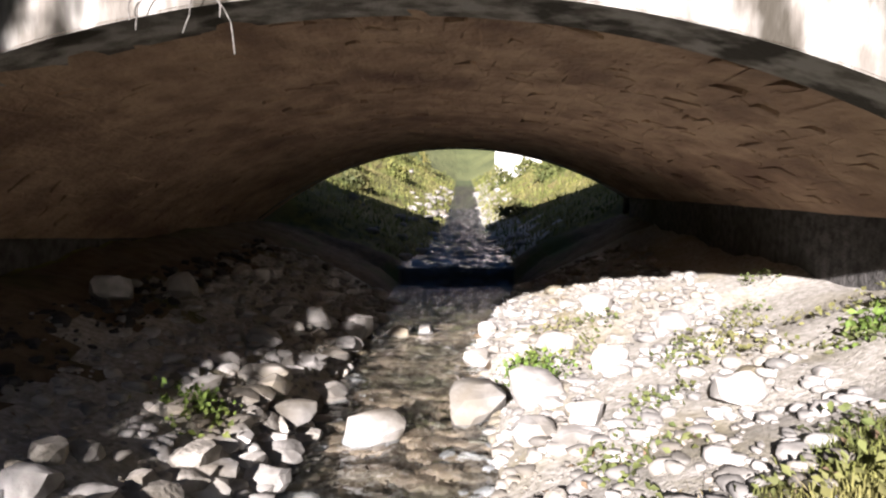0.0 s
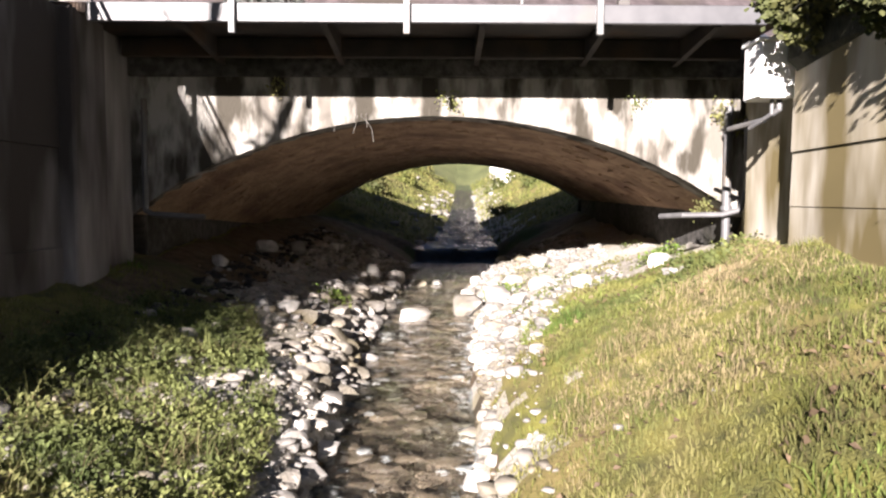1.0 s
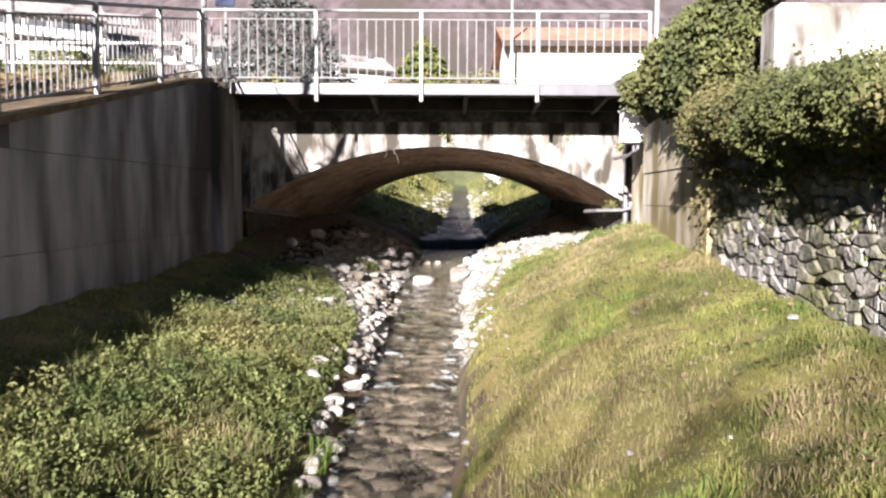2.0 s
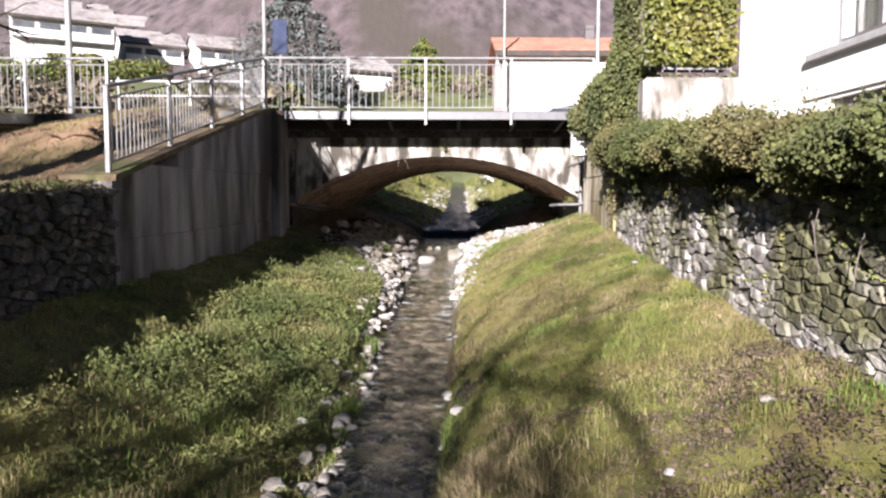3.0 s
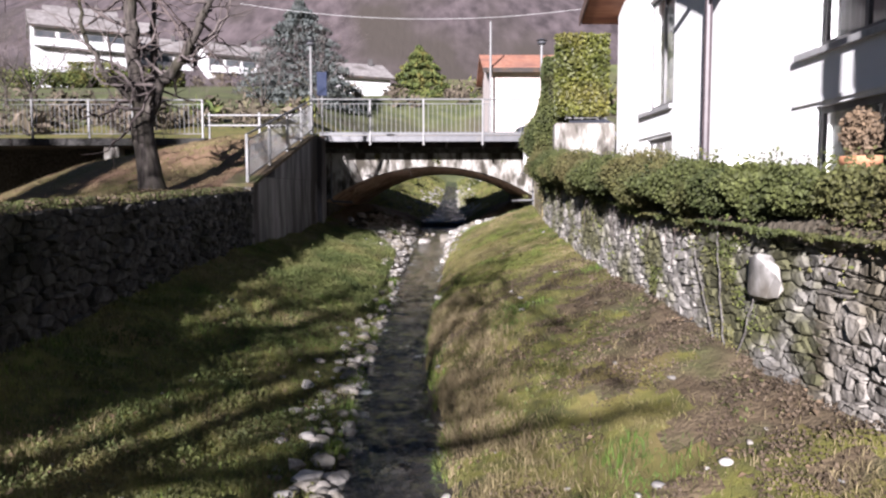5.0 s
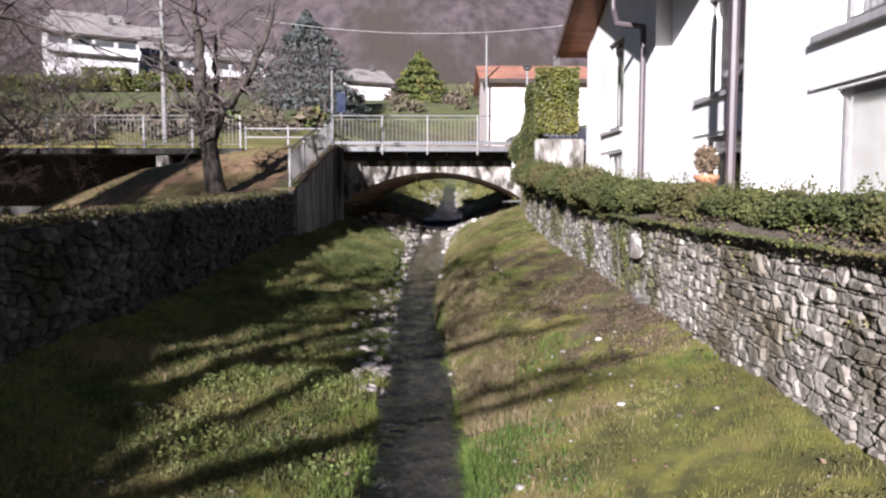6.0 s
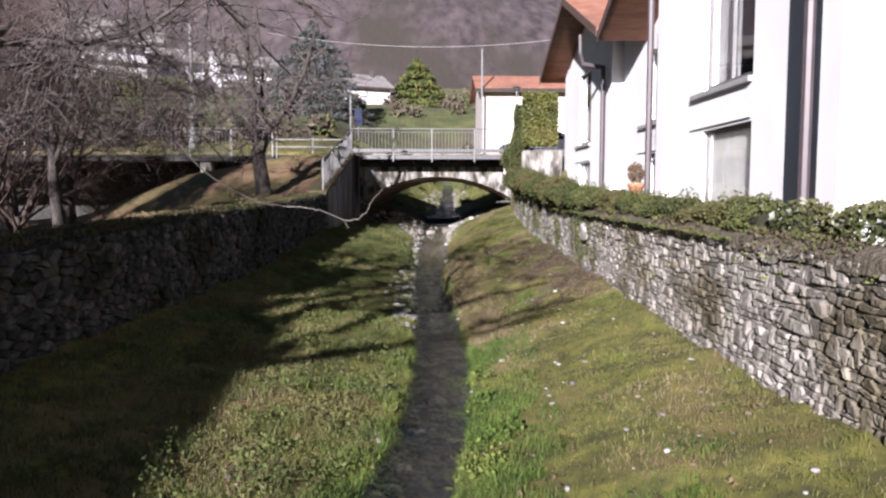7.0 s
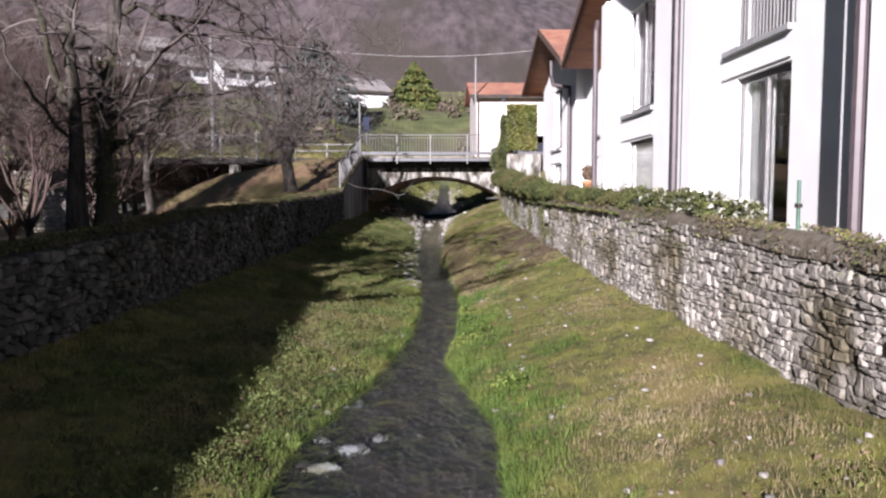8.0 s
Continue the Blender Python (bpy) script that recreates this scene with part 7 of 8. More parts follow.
def upstream_banks():
    """What shows through the arch: rocks, bushes and a low pale wall beside the creek."""
    rng = np.random.default_rng(81)
    rows = []
    for _ in range(90):
        y = rng.uniform(13.9, 32)
        left = rng.random() < 0.65
        x = float(lerp_table(y, EDGE_L)) - abs(rng.normal(0, 0.9)) if left else float(lerp_table(y, EDGE_R)) + abs(rng.normal(0, 0.5))
        s = rng.uniform(0.12, 0.5)
        rows.append((x, y, float(ground_z(x, y)) + 0.04 * s, s, rng.uniform(0, 6.28), 1.0))
    strewn("upstream_rocks", "pale rocks on the creek banks beyond the bridge", rows, PALE_SHAPES, M_PALE)
    for x, y, r, h, m in ((-1.3, 35, 0.9, 0.8, M_CONIFER), (-2.7, 33, 1.0, 0.7, M_IVY), (-3.2, 21, 0.7, 0.35, M_WEED), (-2.2, 18.5, 0.5, 0.3, M_IVY), (-4.3, 24, 0.9, 0.6, M_IVY), (-1.6, 25.5, 0.5, 0.35, M_CONIFER), (1.9, 19, 0.5, 0.25, M_IVY), (3.4, 23, 0.6, 0.35, M_WEED), (4.6, 27, 0.9, 0.6, M_LAUREL), (2.3, 28.9, 0.6, 0.5, M_WEED), (3.3, 28.6, 0.5, 0.35, M_WEED)):
        z = float(ground_z(x, y))
        v = rng.normal(0, 1, (700, 3))
        v /= np.linalg.norm(v, axis=1, keepdims=True)
        p = np.array([x, y, z + 0.5 * h]) + v * np.array([r, r, h]) * rng.uniform(0.5, 1.05, (700, 1)) * (1 + 0.25 * np.sin(5 * v[:, :1] + 3 * v[:, 2:]))
        ob = thing("bank_bush", "small green bush on the bank beyond the bridge", "bush", "bushes beyond the bridge", at=(x, y, z))
        leaves("foliage", "", p, 0.12, m, rng, (0, -0.5, 0.6), 0.9, parent=ob)["kind"] = "stuff"
    w = thing("garden_wall", "low sunlit pale rendered wall above the creek", "wall", kind="structure", at=(3.6, 30, 2.6))
    part("wall_face", boxed((2.1, 29.6, 2.2), (4.4, 29.9, 4.05), 0.03), M_FARWHITE, w)
    part("coping", boxed((2.05, 29.55, 4.053), (4.45, 29.95, 4.13), 0.02), M_CONC, w)


upstream_banks()


# ---- small things by the bridge and the house ----
def junction_box():
    ob = thing("junction_box", "white painted metal service box on the abutment", "utility box", at=(2.6, 1.1, 3.0))
    part("case", boxed((2.44, 1.27, 3.02), (2.74, 1.6, 3.47), 0.012), M_WHITE, ob)
    part("lid", boxed((2.42, 1.25, 3.472), (2.76, 1.62, 3.50), 0.006), M_WHITE, ob)
    part("conduit", tube([(2.66, 1.4, 3.02), (2.66, 1.4, 2.94), (2.58, 1.5, 2.86), (2.44, 1.9, 2.82)], 0.025), M_ZINC, ob, "grey bent conduit")
    part("conduit", tube([(2.60, 1.4, 3.02), (2.60, 1.4, 2.90), (2.50, 1.6, 2.80)], 0.018), M_ZINC, ob)
    part("cable", tube([(2.74, 1.30, 3.46), (2.80, 1.28, 3.66), (2.74, 1.2, 3.78), (2.72, 1.5, 3.9)], 0.014, 6), M_DARKSTEEL, ob, "dark cable loop")


junction_box()


def drain_pipe(name, label, pts, r, collars):
    ob = thing(name, label, "pipe", at=pts[0])
    part("pipe", tube(pts, r, 10), M_ZINC, ob)
    for c in collars:
        part("collar", rod(bmesh.new(), (c[0], c[1], c[2] - 0.025), (c[0], c[1], c[2] + 0.025), r * 1.35, n=10), M_ZINC, ob)


drain_pipe("drain_pipe", "grey vertical drain pipe with elbow on the bridge face", [(-3.38, 3.32, 3.25), (-3.38, 3.32, 2.04), (-3.30, 3.30, 2.0), (-2.72, 3.28, 1.97)], 0.032, [(-3.38, 3.32, 3.1), (-3.38, 3.32, 2.5)])
drain_pipe("drain_pipe", "pale vertical drain pipe on the bridge face", [(2.98, 3.30, 3.2), (2.98, 3.30, 1.55)], 0.045, [(2.98, 3.3, 2.9), (2.98, 3.3, 2.1)])
drain_pipe("drain_pipe", "grey pipe bending under the arch springing", [(3.12, 3.15, 3.05), (3.14, 3.15, 2.3), (3.08, 3.17, 2.08), (2.9, 3.2, 2.03), (2.5, 3.27, 2.02), (2.35, 3.6, 2.0)], 0.03, [(3.13, 3.15, 2.7)])


def hanging_roots():
    ob = thing("hanging_roots", "pale dry roots hanging from the arch edge", "roots", at=(-1.0, 3.38, 3.05))
    rng = np.random.default_rng(77)
    for k, (x, ln) in enumerate(((-1.02, 0.34), (-1.08, 0.2), (-1.25, 0.16), (-0.96, 0.15), (-1.32, 0.1), (-2.12, 0.13), (-2.16, 0.1))):
        p = np.array([x, 3.375, arch_z(x) + 0.06])
        pts = [tuple(p)]
        d = np.array([0.12 if k % 2 else -0.1, -0.2, 0.3])
        for j in range(6):
            d = d + np.array([rng.normal(0, 0.25), rng.normal(0, 0.05), -0.42])
            p = p + d / np.linalg.norm(d) * ln / 5
            pts.append(tuple(p))
        part("root", limb_mesh("root", [(np.array(p), np.array(q), 0.0035, 0.003) for p, q in zip(pts, pts[1:])], M_PALETWIG, 5), None, ob)["kind"] = "stuff"


hanging_roots()


def face_plants():
    """Tufts that grow in the joints of the bridge face."""
    rng = np.random.default_rng(78)
    for x, z, m in ((-1.95, 3.38, 90), (-0.06, 3.26, 70), (2.0, 3.24, 60), (2.95, 3.15, 160), (3.05, 3.0, 120), (2.75, 2.08, 120)):
        ob = thing("wall_tuft", "small green tuft rooted in the bridge face", "plant", "wall tufts", at=(x, 3.36, z))
        p = np.array([x, 3.34, z]) + rng.normal(0, 1, (m, 3)) * np.array([0.07, 0.035, 0.06])
        leaves("tuft", "", p, 0.035, M_WEED, rng, (0, -1, 0.5), 0.8, parent=ob)["kind"] = "stuff"


face_plants()


def flower_pot():
    ob = thing("flower_pot", "terracotta pot with dried brown plant on a ledge", "plant pot", at=(3.60, -13.5, 2.2))
    n = 16
    prof = [(0.10, 2.26), (0.15, 2.54), (0.175, 2.55), (0.175, 2.61), (0.15, 2.61), (0.14, 2.56)]
    bm = bmesh.new()
    rings = [[bm.verts.new((3.60 + r * math.cos(2 * math.pi * k / n), -13.5 + r * math.sin(2 * math.pi * k / n), z)) for k in range(n)] for r, z in prof]
    for p, q in zip(rings, rings[1:]):
        for k in range(n):
            bm.faces.new((p[k], p[(k + 1) % n], q[(k + 1) % n], q[k]))
    bm.faces.new(list(reversed(rings[0])))
    bm.faces.new(rings[-1])
    part("pot", bm, M_CLAY, ob, "red terracotta pot", smooth=True)
    rng = np.random.default_rng(79)
    v = rng.normal(0, 1, (900, 3))
    v /= np.linalg.norm(v, axis=1, keepdims=True)
    p = np.array([3.60, -13.5, 2.82]) + v * np.array([0.17, 0.17, 0.21]) * rng.uniform(0.5, 1.05, (900, 1))
    leaves("dried_plant", "brown dried foliage", p, 0.05, M_LITTER, rng, (-0.4, -0.8, 0.3), 0.9, parent=ob)
    led = thing("garden_ledge", "white rendered ledge in front of the house", "ledge", kind="structure", at=(3.6, -13.8, 2))
    part("ledge_block", boxed((3.38, -14.05, 1.7), (3.92, -12.95, 2.26), 0.015), M_WHITE, led)


flower_pot()


def garden_post():
    ob = thing("garden_post", "thin dark green metal post on the garden wall", "post", at=(2.98, -25.8, 1.8))
    part("rod", rod(bmesh.new(), (2.98, -25.8, 1.75), (2.98, -25.8, 2.42), 0.02, n=8), M_GREENPOST, ob)
    part("clip", boxed((2.955, -25.83, 2.15), (3.005, -25.77, 2.19)), M_DARKSTEEL, ob)


M_GREENPOST = mat("green_post_paint", (0.03, 0.075, 0.05), (0.05, 0.10, 0.07), 9, rough=0.5, bump=0.1, bscale=50, dist=0.002)
garden_post()


def wall_cap():
    """Rounded, mossy cap of earth and mortar on the bare stretch of the garden wall."""
    ys = np.arange(-37, -12.5, 0.12)
    v, f = [], []
    m = 9
    for y in ys:
        x0, zt = float(lerp_table(y, WALL_R)), float(lerp_table(y, TOP_R))
        for k in range(m):
            a = math.pi * k / (m - 1)
            d = 1 + 0.45 * noise.noise(Vector((k * 0.4, y * 0.9, 1.0))) + 0.22 * noise.noise(Vector((k * 0.9, y * 2.6, 4.0)))
            v.append((x0 + 0.25 - 0.30 * math.cos(a) * (0.9 + 0.1 * d), y, zt - 0.03 + (0.13 * math.sin(a) ** 0.8 if 0 < k < m - 1 else -0.05) * d))
    for j in range(len(ys) - 1):
        for k in range(m - 1):
            a = j * m + k
            f.append((a, a + m, a + m + 1, a + 1))
    part("cap", mesh_from("cap", v, f, M_CAP, smooth=True), None, wall_right, "grey-brown mossy mortar cap")


M_CAP = mat("mossy_mortar_cap", (0.07, 0.058, 0.04), (0.12, 0.103, 0.078), 9, (0.0825, 0.077, 0.0413), 1.0, rough=0.95, bump=0.9, bscale=22, dist=0.04)
wall_cap()


def wall_growth():
    """Moss in the joints of the garden wall, and dry strands that hang from the hedge."""
    rng = np.random.default_rng(83)
    n = 26000
    y = rng.uniform(-33, -5.0, n)
    u = rng.uniform(-0.02, 0.55, n)
    x = lerp_table(y, WALL_L) - u
    k = patchy(x, y, 2.4, 6.6) + 0.4 * rng.random(n) > 0.38
    p = np.stack([x, y, lerp_table(y, TOP_L) + rng.uniform(-0.02, 0.09, n)], -1)[k]
    dead = rng.random(len(p)) < 0.4
    leaves("wall_top_ivy", "dark ivy and moss on top of the rubble wall", p[~dead], 0.05, M_IVY, rng, (0.4, -0.4, 0.8), 0.8, "ivy")
    leaves("wall_top_litter", "brown dead leaves on top of the rubble wall", p[dead], 0.045, M_ROT, rng, (0.3, -0.3, 1.0), 0.8, "leaf litter")
    n = 16000
    y = rng.uniform(-24, -2.2, n)
    zt, zb = lerp_table(y, TOP_R), lerp_table(y, FOOT_R)
    u = rng.random(n)
    k = patchy(y, 3.1 * u, 2.9, 1.5) * (0.75 + 0.5 * u) > np.interp(y, [-24, -15, -12, -3], [0.86, 0.78, 0.62, 0.6])
    k &= patchy(y, 5.0 * u, 9.0, 0.7) > 0.4
    y, z = y[k], (zb + (zt - zb) * u)[k]
    x = lerp_table(y, WALL_R) - rng.uniform(0.0, 0.06, len(y))
    leaves("wall_moss", "green moss and small ferns in the wall joints", np.stack([x, y, z], -1), 0.032, M_MOSSLEAF, rng, (-1, -0.4, 0.4), 0.7, "moss")
    # dead stalks and moss on the bare cap
    n = 17000
    y = rng.uniform(-31, -12, n)
    side = rng.uniform(-0.12, 0.5, n)
    k = patchy(y, 4 * side, 2.2, 2.7) > 0.5
    y, side = y[k], side[k]
    x = lerp_table(y, WALL_R) + side
    z = lerp_table(y, TOP_R) + 0.11 - np.clip(-side, 0, 1) * rng.uniform(0.5, 2.6, len(y)) + rng.uniform(-0.02, 0.04, len(y))
    p = np.stack([x, y, z], -1)
    brown = rng.random(len(y)) < 0.6
    leaves("cap_litter", "brown dead leaves on the wall cap", p[brown], 0.034, M_ROT, rng, (-0.5, -0.4, 0.8), 0.8, "leaf litter")
    leaves("cap_moss", "green moss on the wall cap", p[~brown], 0.034, M_MOSSLEAF, rng, (-0.5, -0.4, 0.8), 0.8, "moss")
    segs = []
    for _ in range(30):
        y0 = rng.uniform(-13.5, -2.6)
        p = np.array([float(lerp_table(y0, WALL_R)) - rng.uniform(0.05, 0.12), y0, float(lerp_table(y0, TOP_R)) - 0.02])
        d = np.array([rng.normal(-0.1, 0.1), rng.normal(0, 0.35), -1.0])
        for _ in range(int(rng.integers(2, 6))):
            d = d + np.array([rng.normal(0.02, 0.1), rng.normal(0, 0.3), -0.2])
            q = p + d / np.linalg.norm(d) * 0.11
            q[0] = min(q[0], float(lerp_table(q[1], WALL_R)) - 0.05)
            segs.append((p, q, 0.004, 0.003))
            p = q
    solid("hedge_strands", "dry brown strands hanging from the hedge over the wall", limb_mesh("hedge_strands", segs, M_TWIG, 4), "hedge", kind="stuff")


M_MOSSLEAF = leafy("wall_moss_leaves", (0.05, 0.065, 0.015), (0.12, 0.14, 0.03), (0.13, 0.11, 0.045), rough=0.9, through_light=0.1)
wall_growth()


def wall_vine():
    """Thin bare vine stems and a pale boulder set in the wall."""
    rng = np.random.default_rng(87)
    ob = thing("wall_vine", "thin pale bare vine climbing the garden wall", "vine", at=(2.36, -13.9, 1.0))
    for y0, lean, top in ((-13.88, 0.03, 1.95), (-14.0, -0.06, 1.8), (-13.7, 0.09, 1.7)):
        p, segs = np.array([2.34, y0, 0.85]), []
        while p[2] < top:
            q = p + np.array([0, rng.normal(lean * 0.4, 0.018), 0.06])
            q[0] = float(lerp_table(q[1], WALL_R)) - 0.075
            segs.append((p, q, 0.009, 0.009))
            p = q
        part("stem", limb_mesh("stem", segs, M_PALETWIG, 6), None, ob)
    b = new("boulder", PALE_SHAPES[3])
    b.matrix_world = Matrix.Translation((2.34, -14.5, 1.66)) @ Matrix.Rotation(radians(90), 4, "Y") @ Matrix.Diagonal((0.5, 0.62, 0.35, 1))
    tagged(b, "large pale boulder set in the garden wall", "stone")
    n = 2600
    y = rng.normal(-13.9, 0.28, n)
    z = rng.uniform(0.9, 1.95, n)
    k = patchy(y, 2 * z, 4.5, 0.6) > 0.5
    y, z = y[k], z[k]
    leaves("wall_creeper", "dark mossy creeper on the wall", np.stack([lerp_table(y, WALL_R) - rng.uniform(0.03, 0.09, len(y)), y, z], -1), 0.02, M_MOSSLEAF, rng, (-1, -0.4, 0.3), 0.7, "moss")
    q = rng.normal(0, 1, (170, 3)) * np.array([0.02, 0.07, 0.07]) + np.array([2.30, -11.9, 1.32])
    leaves("wall_fern", "bright green weed rooted in the wall", q, 0.035, M_WEED, rng, (-1, -0.5, 0.4), 0.8, "plant")


wall_vine()


# ---- the stones of the walls and the vault ----
def rubble(rng, s0, s1, z0, z1, row=0.13, wide=(0.12, 0.36), gap=0.012, tall=0.14):
    """Outlines of fitted rubble stones in a strip; each is an 8-cornered ring of (s, z)."""
    nrow = max(1, int(round((z1 - z0) / row)))
    edges = np.linspace(z0, z1, nrow + 1)
    steps = rng.uniform(0.55, 1.55, nrow)
    edges = z0 + (z1 - z0) * np.concatenate([[0], np.cumsum(steps) / steps.sum()])

    def bound(j, s):
        if j <= 0 or j >= nrow:
            return edges[min(max(j, 0), nrow)]
        return edges[j] + row * 0.24 * math.sin(2.1 * s + j * 2.4) + row * 0.20 * math.sin(5.7 * s + j * 1.1)

    taken = [[] for _ in range(nrow + 1)]
    rings = []
    for j in range(nrow):
        s = s0
        slant = rng.normal(0, 0.02)
        while s < s1:
            w = rng.uniform(*wide)
            hit = [b for a, b in taken[j] if a < s + w * 0.7 and b > s + 0.01]
            if hit:
                nxt = [a for a, b in taken[j] if a > s + 0.05 and a < s + w]
                if nxt:
                    w = min(nxt) - s
                else:
                    s = max(hit)
                    continue
            up = j + 1
            if j + 1 < nrow and rng.random() < tall:
                up = j + 2
                taken[j + 1].append((s, s + w))
                if j + 2 < nrow and rng.random() < 0.25 and not [1 for a, b in taken[j + 2] if a < s + w and b > s]:
                    up = j + 3
                    taken[j + 2].append((s, s + w))
            nslant = rng.normal(0, 0.022)
            a, b = s + gap / 2, s + w - gap / 2
            lo = lambda t: bound(j, t) + gap / 2
            hi = lambda t: bound(up, t) - gap / 2
            c = min(w, hi(a) - lo(a)) * rng.uniform(0.10, 0.26)
            m = (a + b) / 2
            ring = [(a - slant + c, lo(a)), (b - nslant - c, lo(b)), (b - nslant, lo(b) + c), (b + nslant, hi(b) - c), (b + nslant - c, hi(b)), (m, hi(m) + rng.normal(0, 0.004)), (a + slant + c, hi(a)), (a + slant, hi(a) - c), (a - slant, lo(a) + c)]
            if w > 0.05:
                rings.append(ring)
            slant = nslant
            s += w
    return rings


def cobbled(rng, s0, s1, z0, z1, wide=0.15, high=0.105, gap=0.014):
    """Outlines of irregular fitted stones: cells round scattered seeds, with rounded corners."""
    nr = int(round((z1 - z0) / high))
    high = (z1 - z0) / nr
    seeds = []
    for j in range(-1, nr + 1):
        s = s0 - wide + rng.uniform(0, wide)
        while s < s1 + wide:
            if rng.random() > 0.3:
                seeds.append((s + rng.normal(0, wide * 0.26), z0 + (j + 0.5) * high + rng.normal(0, high * 0.3) + high * 0.35 * math.sin(1.3 * s + 1.7 * math.sin(0.6 * s))))
            s += wide * rng.uniform(0.65, 1.45)
    pts = np.array(seeds)
    pts = pts[np.argsort(pts[:, 0])]
    aspect = wide / high
    rings = []
    for i in range(len(pts)):
        c = pts[i]
        if not (s0 < c[0] < s1 and z0 < c[1] < z1):
            continue
        a, b = np.searchsorted(pts[:, 0], (c[0] - 3.2 * wide, c[0] + 3.2 * wide))
        near = pts[a:b]
        near = near[np.abs(near[:, 1] - c[1]) < 3.2 * high]
        d = (near - c) * np.array([1, aspect])
        dist = np.hypot(d[:, 0], d[:, 1])
        o = np.argsort(dist)
        poly = [(-2 * wide, -2 * wide), (2 * wide, -2 * wide), (2 * wide, 2 * wide), (-2 * wide, 2 * wide)]
        for k in o[1:15]:
            n, lim = d[k] / (dist[k] + 1e-9), dist[k] / 2 - gap / 2
            out = []
            for m in range(len(poly)):
                p, q = poly[m], poly[(m + 1) % len(poly)]
                fp, fq = p[0] * n[0] + p[1] * n[1] - lim, q[0] * n[0] + q[1] * n[1] - lim
                if fp <= 0:
                    out.append(p)
                if fp * fq < 0:
                    t = fp / (fp - fq)
                    out.append((p[0] + (q[0] - p[0]) * t, p[1] + (q[1] - p[1]) * t))
            poly = out
            if len(poly) < 3:
                break
        if len(poly) < 3:
            continue
        ring = []
        for m in range(len(poly)):
            p, q = poly[m], poly[(m + 1) % len(poly)]
            if math.hypot(q[0] - p[0], q[1] - p[1]) < 0.012:
                ring.append(((p[0] + q[0]) / 2, (p[1] + q[1]) / 2))
                continue
            f = rng.uniform(0.07, 0.17)
            for t in (f, 1 - f):
                ring.append((p[0] + (q[0] - p[0]) * t, p[1] + (q[1] - p[1]) * t))
        ring = [(c[0] + x, min(max(c[1] + y / aspect, z0 + 0.004), z1 - 0.004)) for x, y in ring]
        if len(ring) > 3:
            rings.append(ring)
    return rings


def stone_body(rng, ring, place, proud, flat=0.72):
    """A stone with a chamfered, uneven face from its outline; place(s, z, depth) gives the point."""
    c = np.mean(ring, 0)
    n = len(ring)
    tilt_s, tilt_z = rng.normal(0, 0.06), rng.normal(0, 0.06)
    v = []
    for k, (shrink, depth) in enumerate(((1.0, -0.05), (0.97, proud * 0.55), (flat, proud))):
        for s, z in ring:
            ss, zz = c[0] + (s - c[0]) * shrink, c[1] + (z - c[1]) * shrink
            d = depth + (0 if k == 0 else (ss - c[0]) * tilt_s + (zz - c[1]) * tilt_z + rng.normal(0, 0.003))
            v.append(place(ss, zz, d))
    f = []
    for r in range(2):
        for k in range(n):
            m = (k + 1) % n
            f.append((r * n + k, r * n + m, (r + 1) * n + m, (r + 1) * n + k))
    f.append(tuple(2 * n + k for k in range(n)))
    return v, f


def joined(name, bodies, material):
    vs, fs, base = [], [], 0
    for v, f in bodies:
        vs += v
        fs += [tuple(i + base for i in q) for q in f]
        base += len(v)
    return mesh_from(name, vs, fs, material)


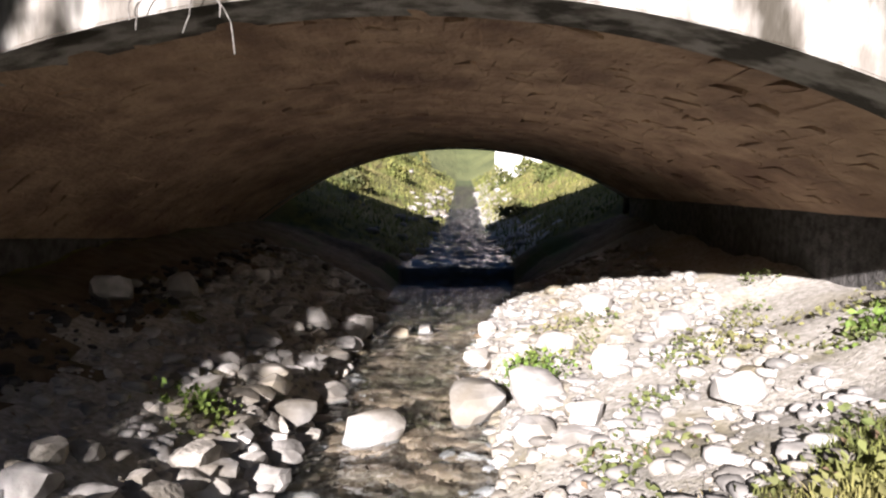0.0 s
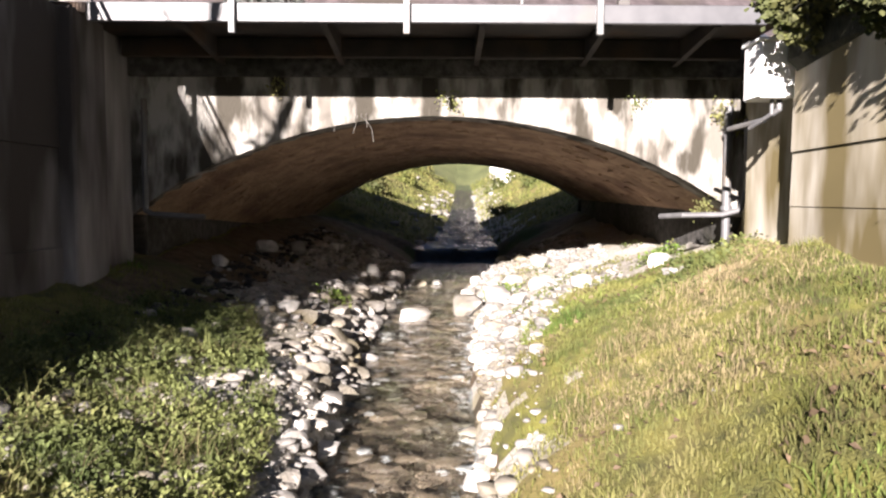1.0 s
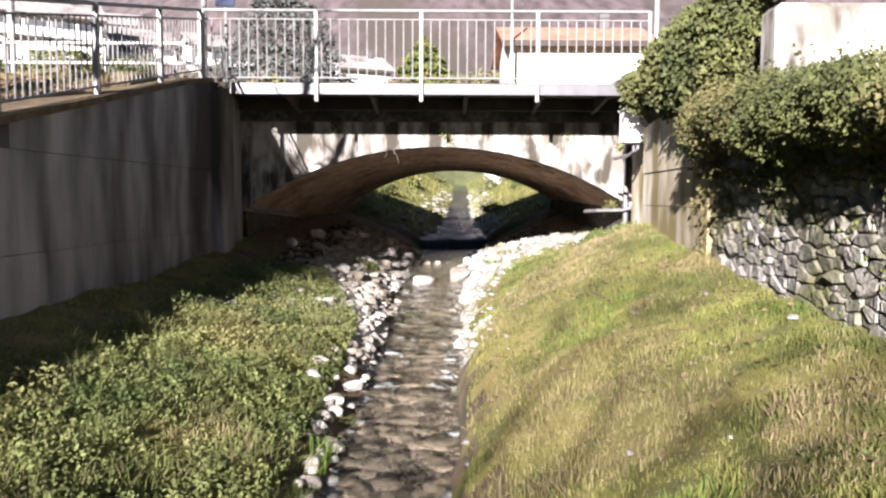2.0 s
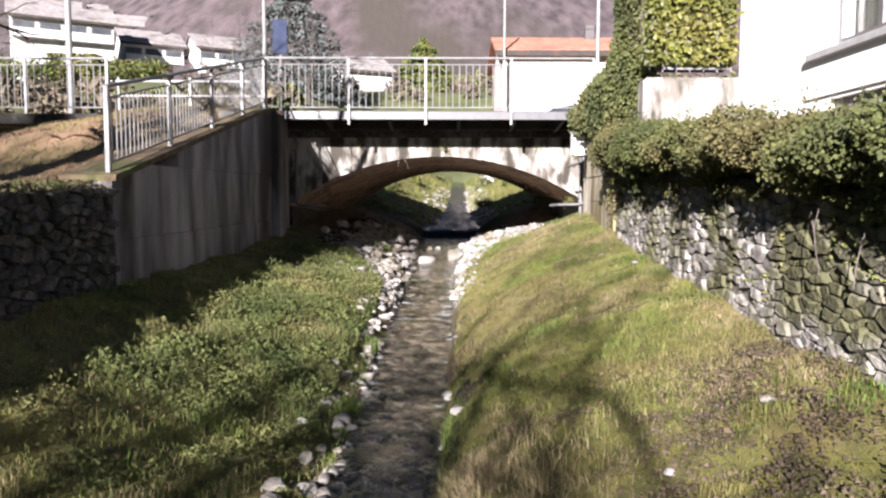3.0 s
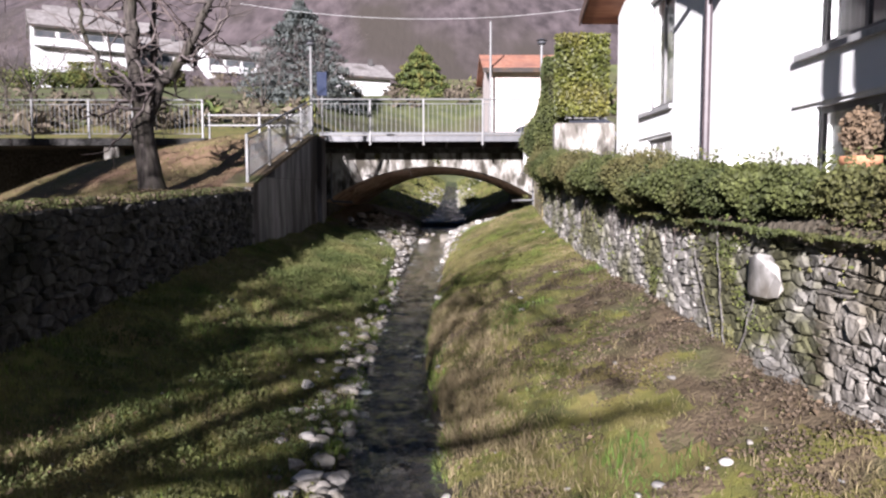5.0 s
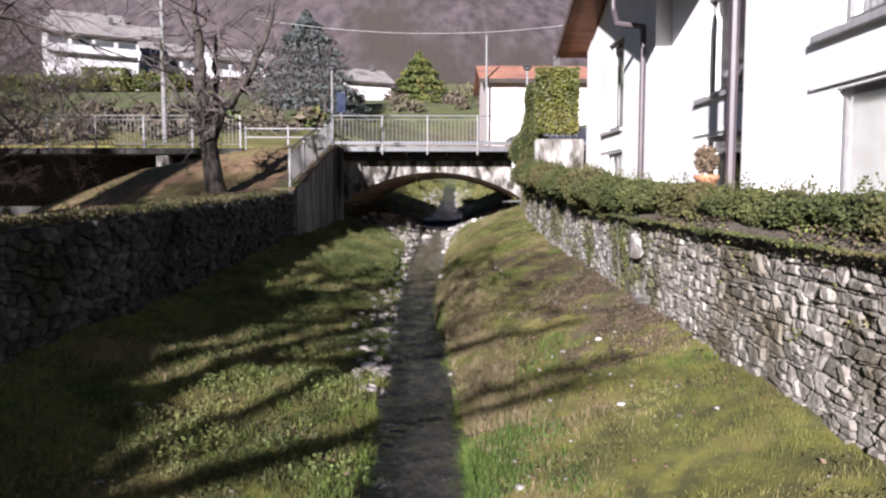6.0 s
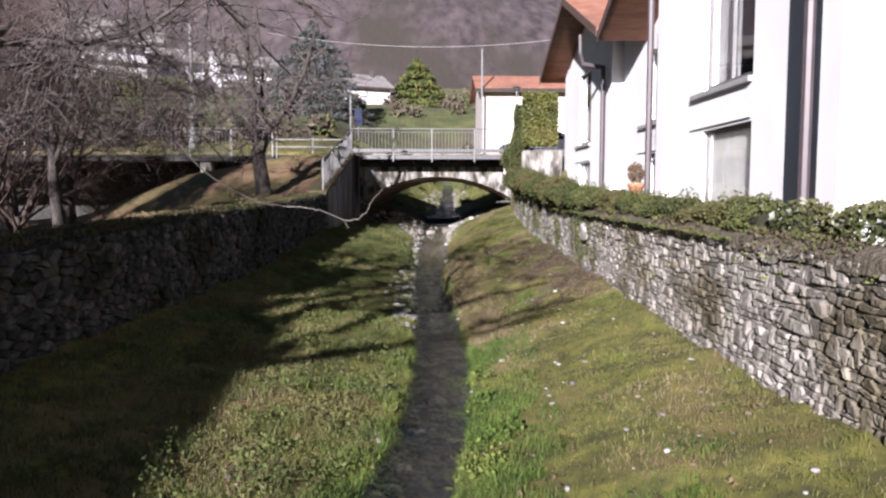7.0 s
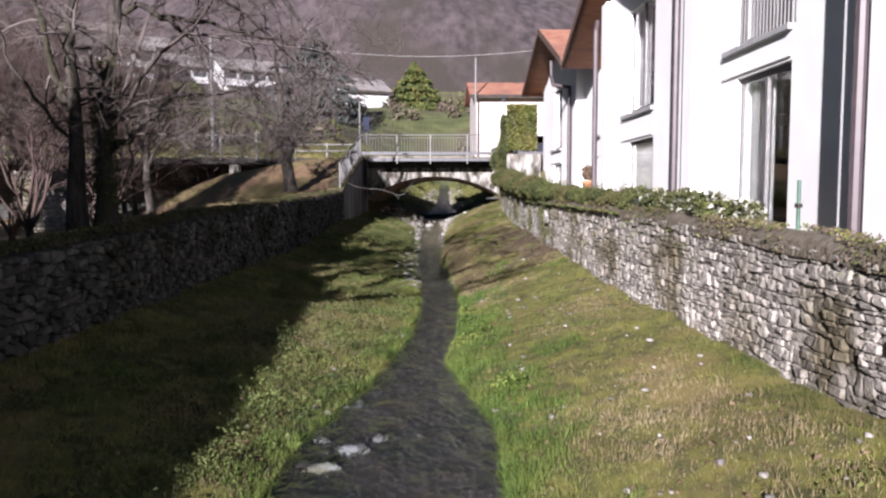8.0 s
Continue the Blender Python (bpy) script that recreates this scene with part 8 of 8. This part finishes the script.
def face_wall(wall, table, top, foot, y0, y1, side, material, seed, near, proud=(0.015, 0.06), wide=0.15, high=0.105, gap=0.014, coursed=False):
    """Stones on a wall's face; those within the stretch `near` are parts of their own."""
    rng = np.random.default_rng(seed)

    def place(s, u, d):
        zt, zb = float(lerp_table(s, top)), float(lerp_table(s, foot)) - 0.12
        return (float(lerp_table(s, table)) + side * -d, s, zb + (zt - zb) * u / 1.3)

    rest, count = [], 0
    for ring in rubble(rng, y0, y1, 0.0, 1.3, high, (wide * 0.4, wide * 1.7), gap, 0.3) if coursed else cobbled(rng, y0, y1, 0.0, 1.3, wide, high, gap):
        body = stone_body(rng, ring, place, rng.uniform(*proud), rng.uniform(0.66, 0.86))
        y = ring[0][0]
        if near[0] < y < near[1] and count < 300:
            part("stone", mesh_from("stone", *body, material), None, wall)
            count += 1
        else:
            rest.append(body)
    part("stone_rest", joined("stone_rest", rest, material), None, wall)["kind"] = "stuff"


face_wall(wall_right, WALL_R, TOP_R, FOOT_R, -36, -15.2, 1, M_STONE, 91, (-26.6, -22.6), wide=0.125, high=0.06, gap=0.007, coursed=True)
face_wall(wall_right, WALL_R, TOP_R, FOOT_R, -15.2, -1.95, 1, M_OLDSTONE, 94, (0, 0), wide=0.13, high=0.078, gap=0.007)
face_wall(wall_left, WALL_L, TOP_L, FOOT_L, -36, -4.95, -1, M_MOSS_SHADE, 92, (-14.0, -7.0), proud=(0.02, 0.09), wide=0.16, high=0.095, gap=0.014)


def vault_stones():
    rng = np.random.default_rng(93)
    aL, aR = math.asin((SPRING_L - CROWN_X) / ARCH_R), math.asin((SPRING_R - CROWN_X) / ARCH_R)
    length = (aR - aL) * ARCH_R

    def place(s, u, d):
        a = aL + u / ARCH_R
        s = min(max(s, FRONT + 0.46), BACK - 0.46)
        x = CROWN_X + ARCH_R * math.sin(a)
        return (x - d * math.sin(a), s, arch_z(x, s) - d * math.cos(a))

    bodies = [stone_body(rng, ring, place, rng.uniform(0.001, 0.007), 0.9) for ring in rubble(rng, FRONT + 0.46, BACK - 0.46, 0.02, length - 0.02, 0.11, (0.14, 0.7), 0.004, 0.25)]
    bridge = bpy.data.objects["stone_arch_bridge"]
    part("vault_stone", joined("vault_stone", bodies, M_VAULT), None, bridge, "rough brown rubble vault stones")["kind"] = "stuff"


vault_stones()
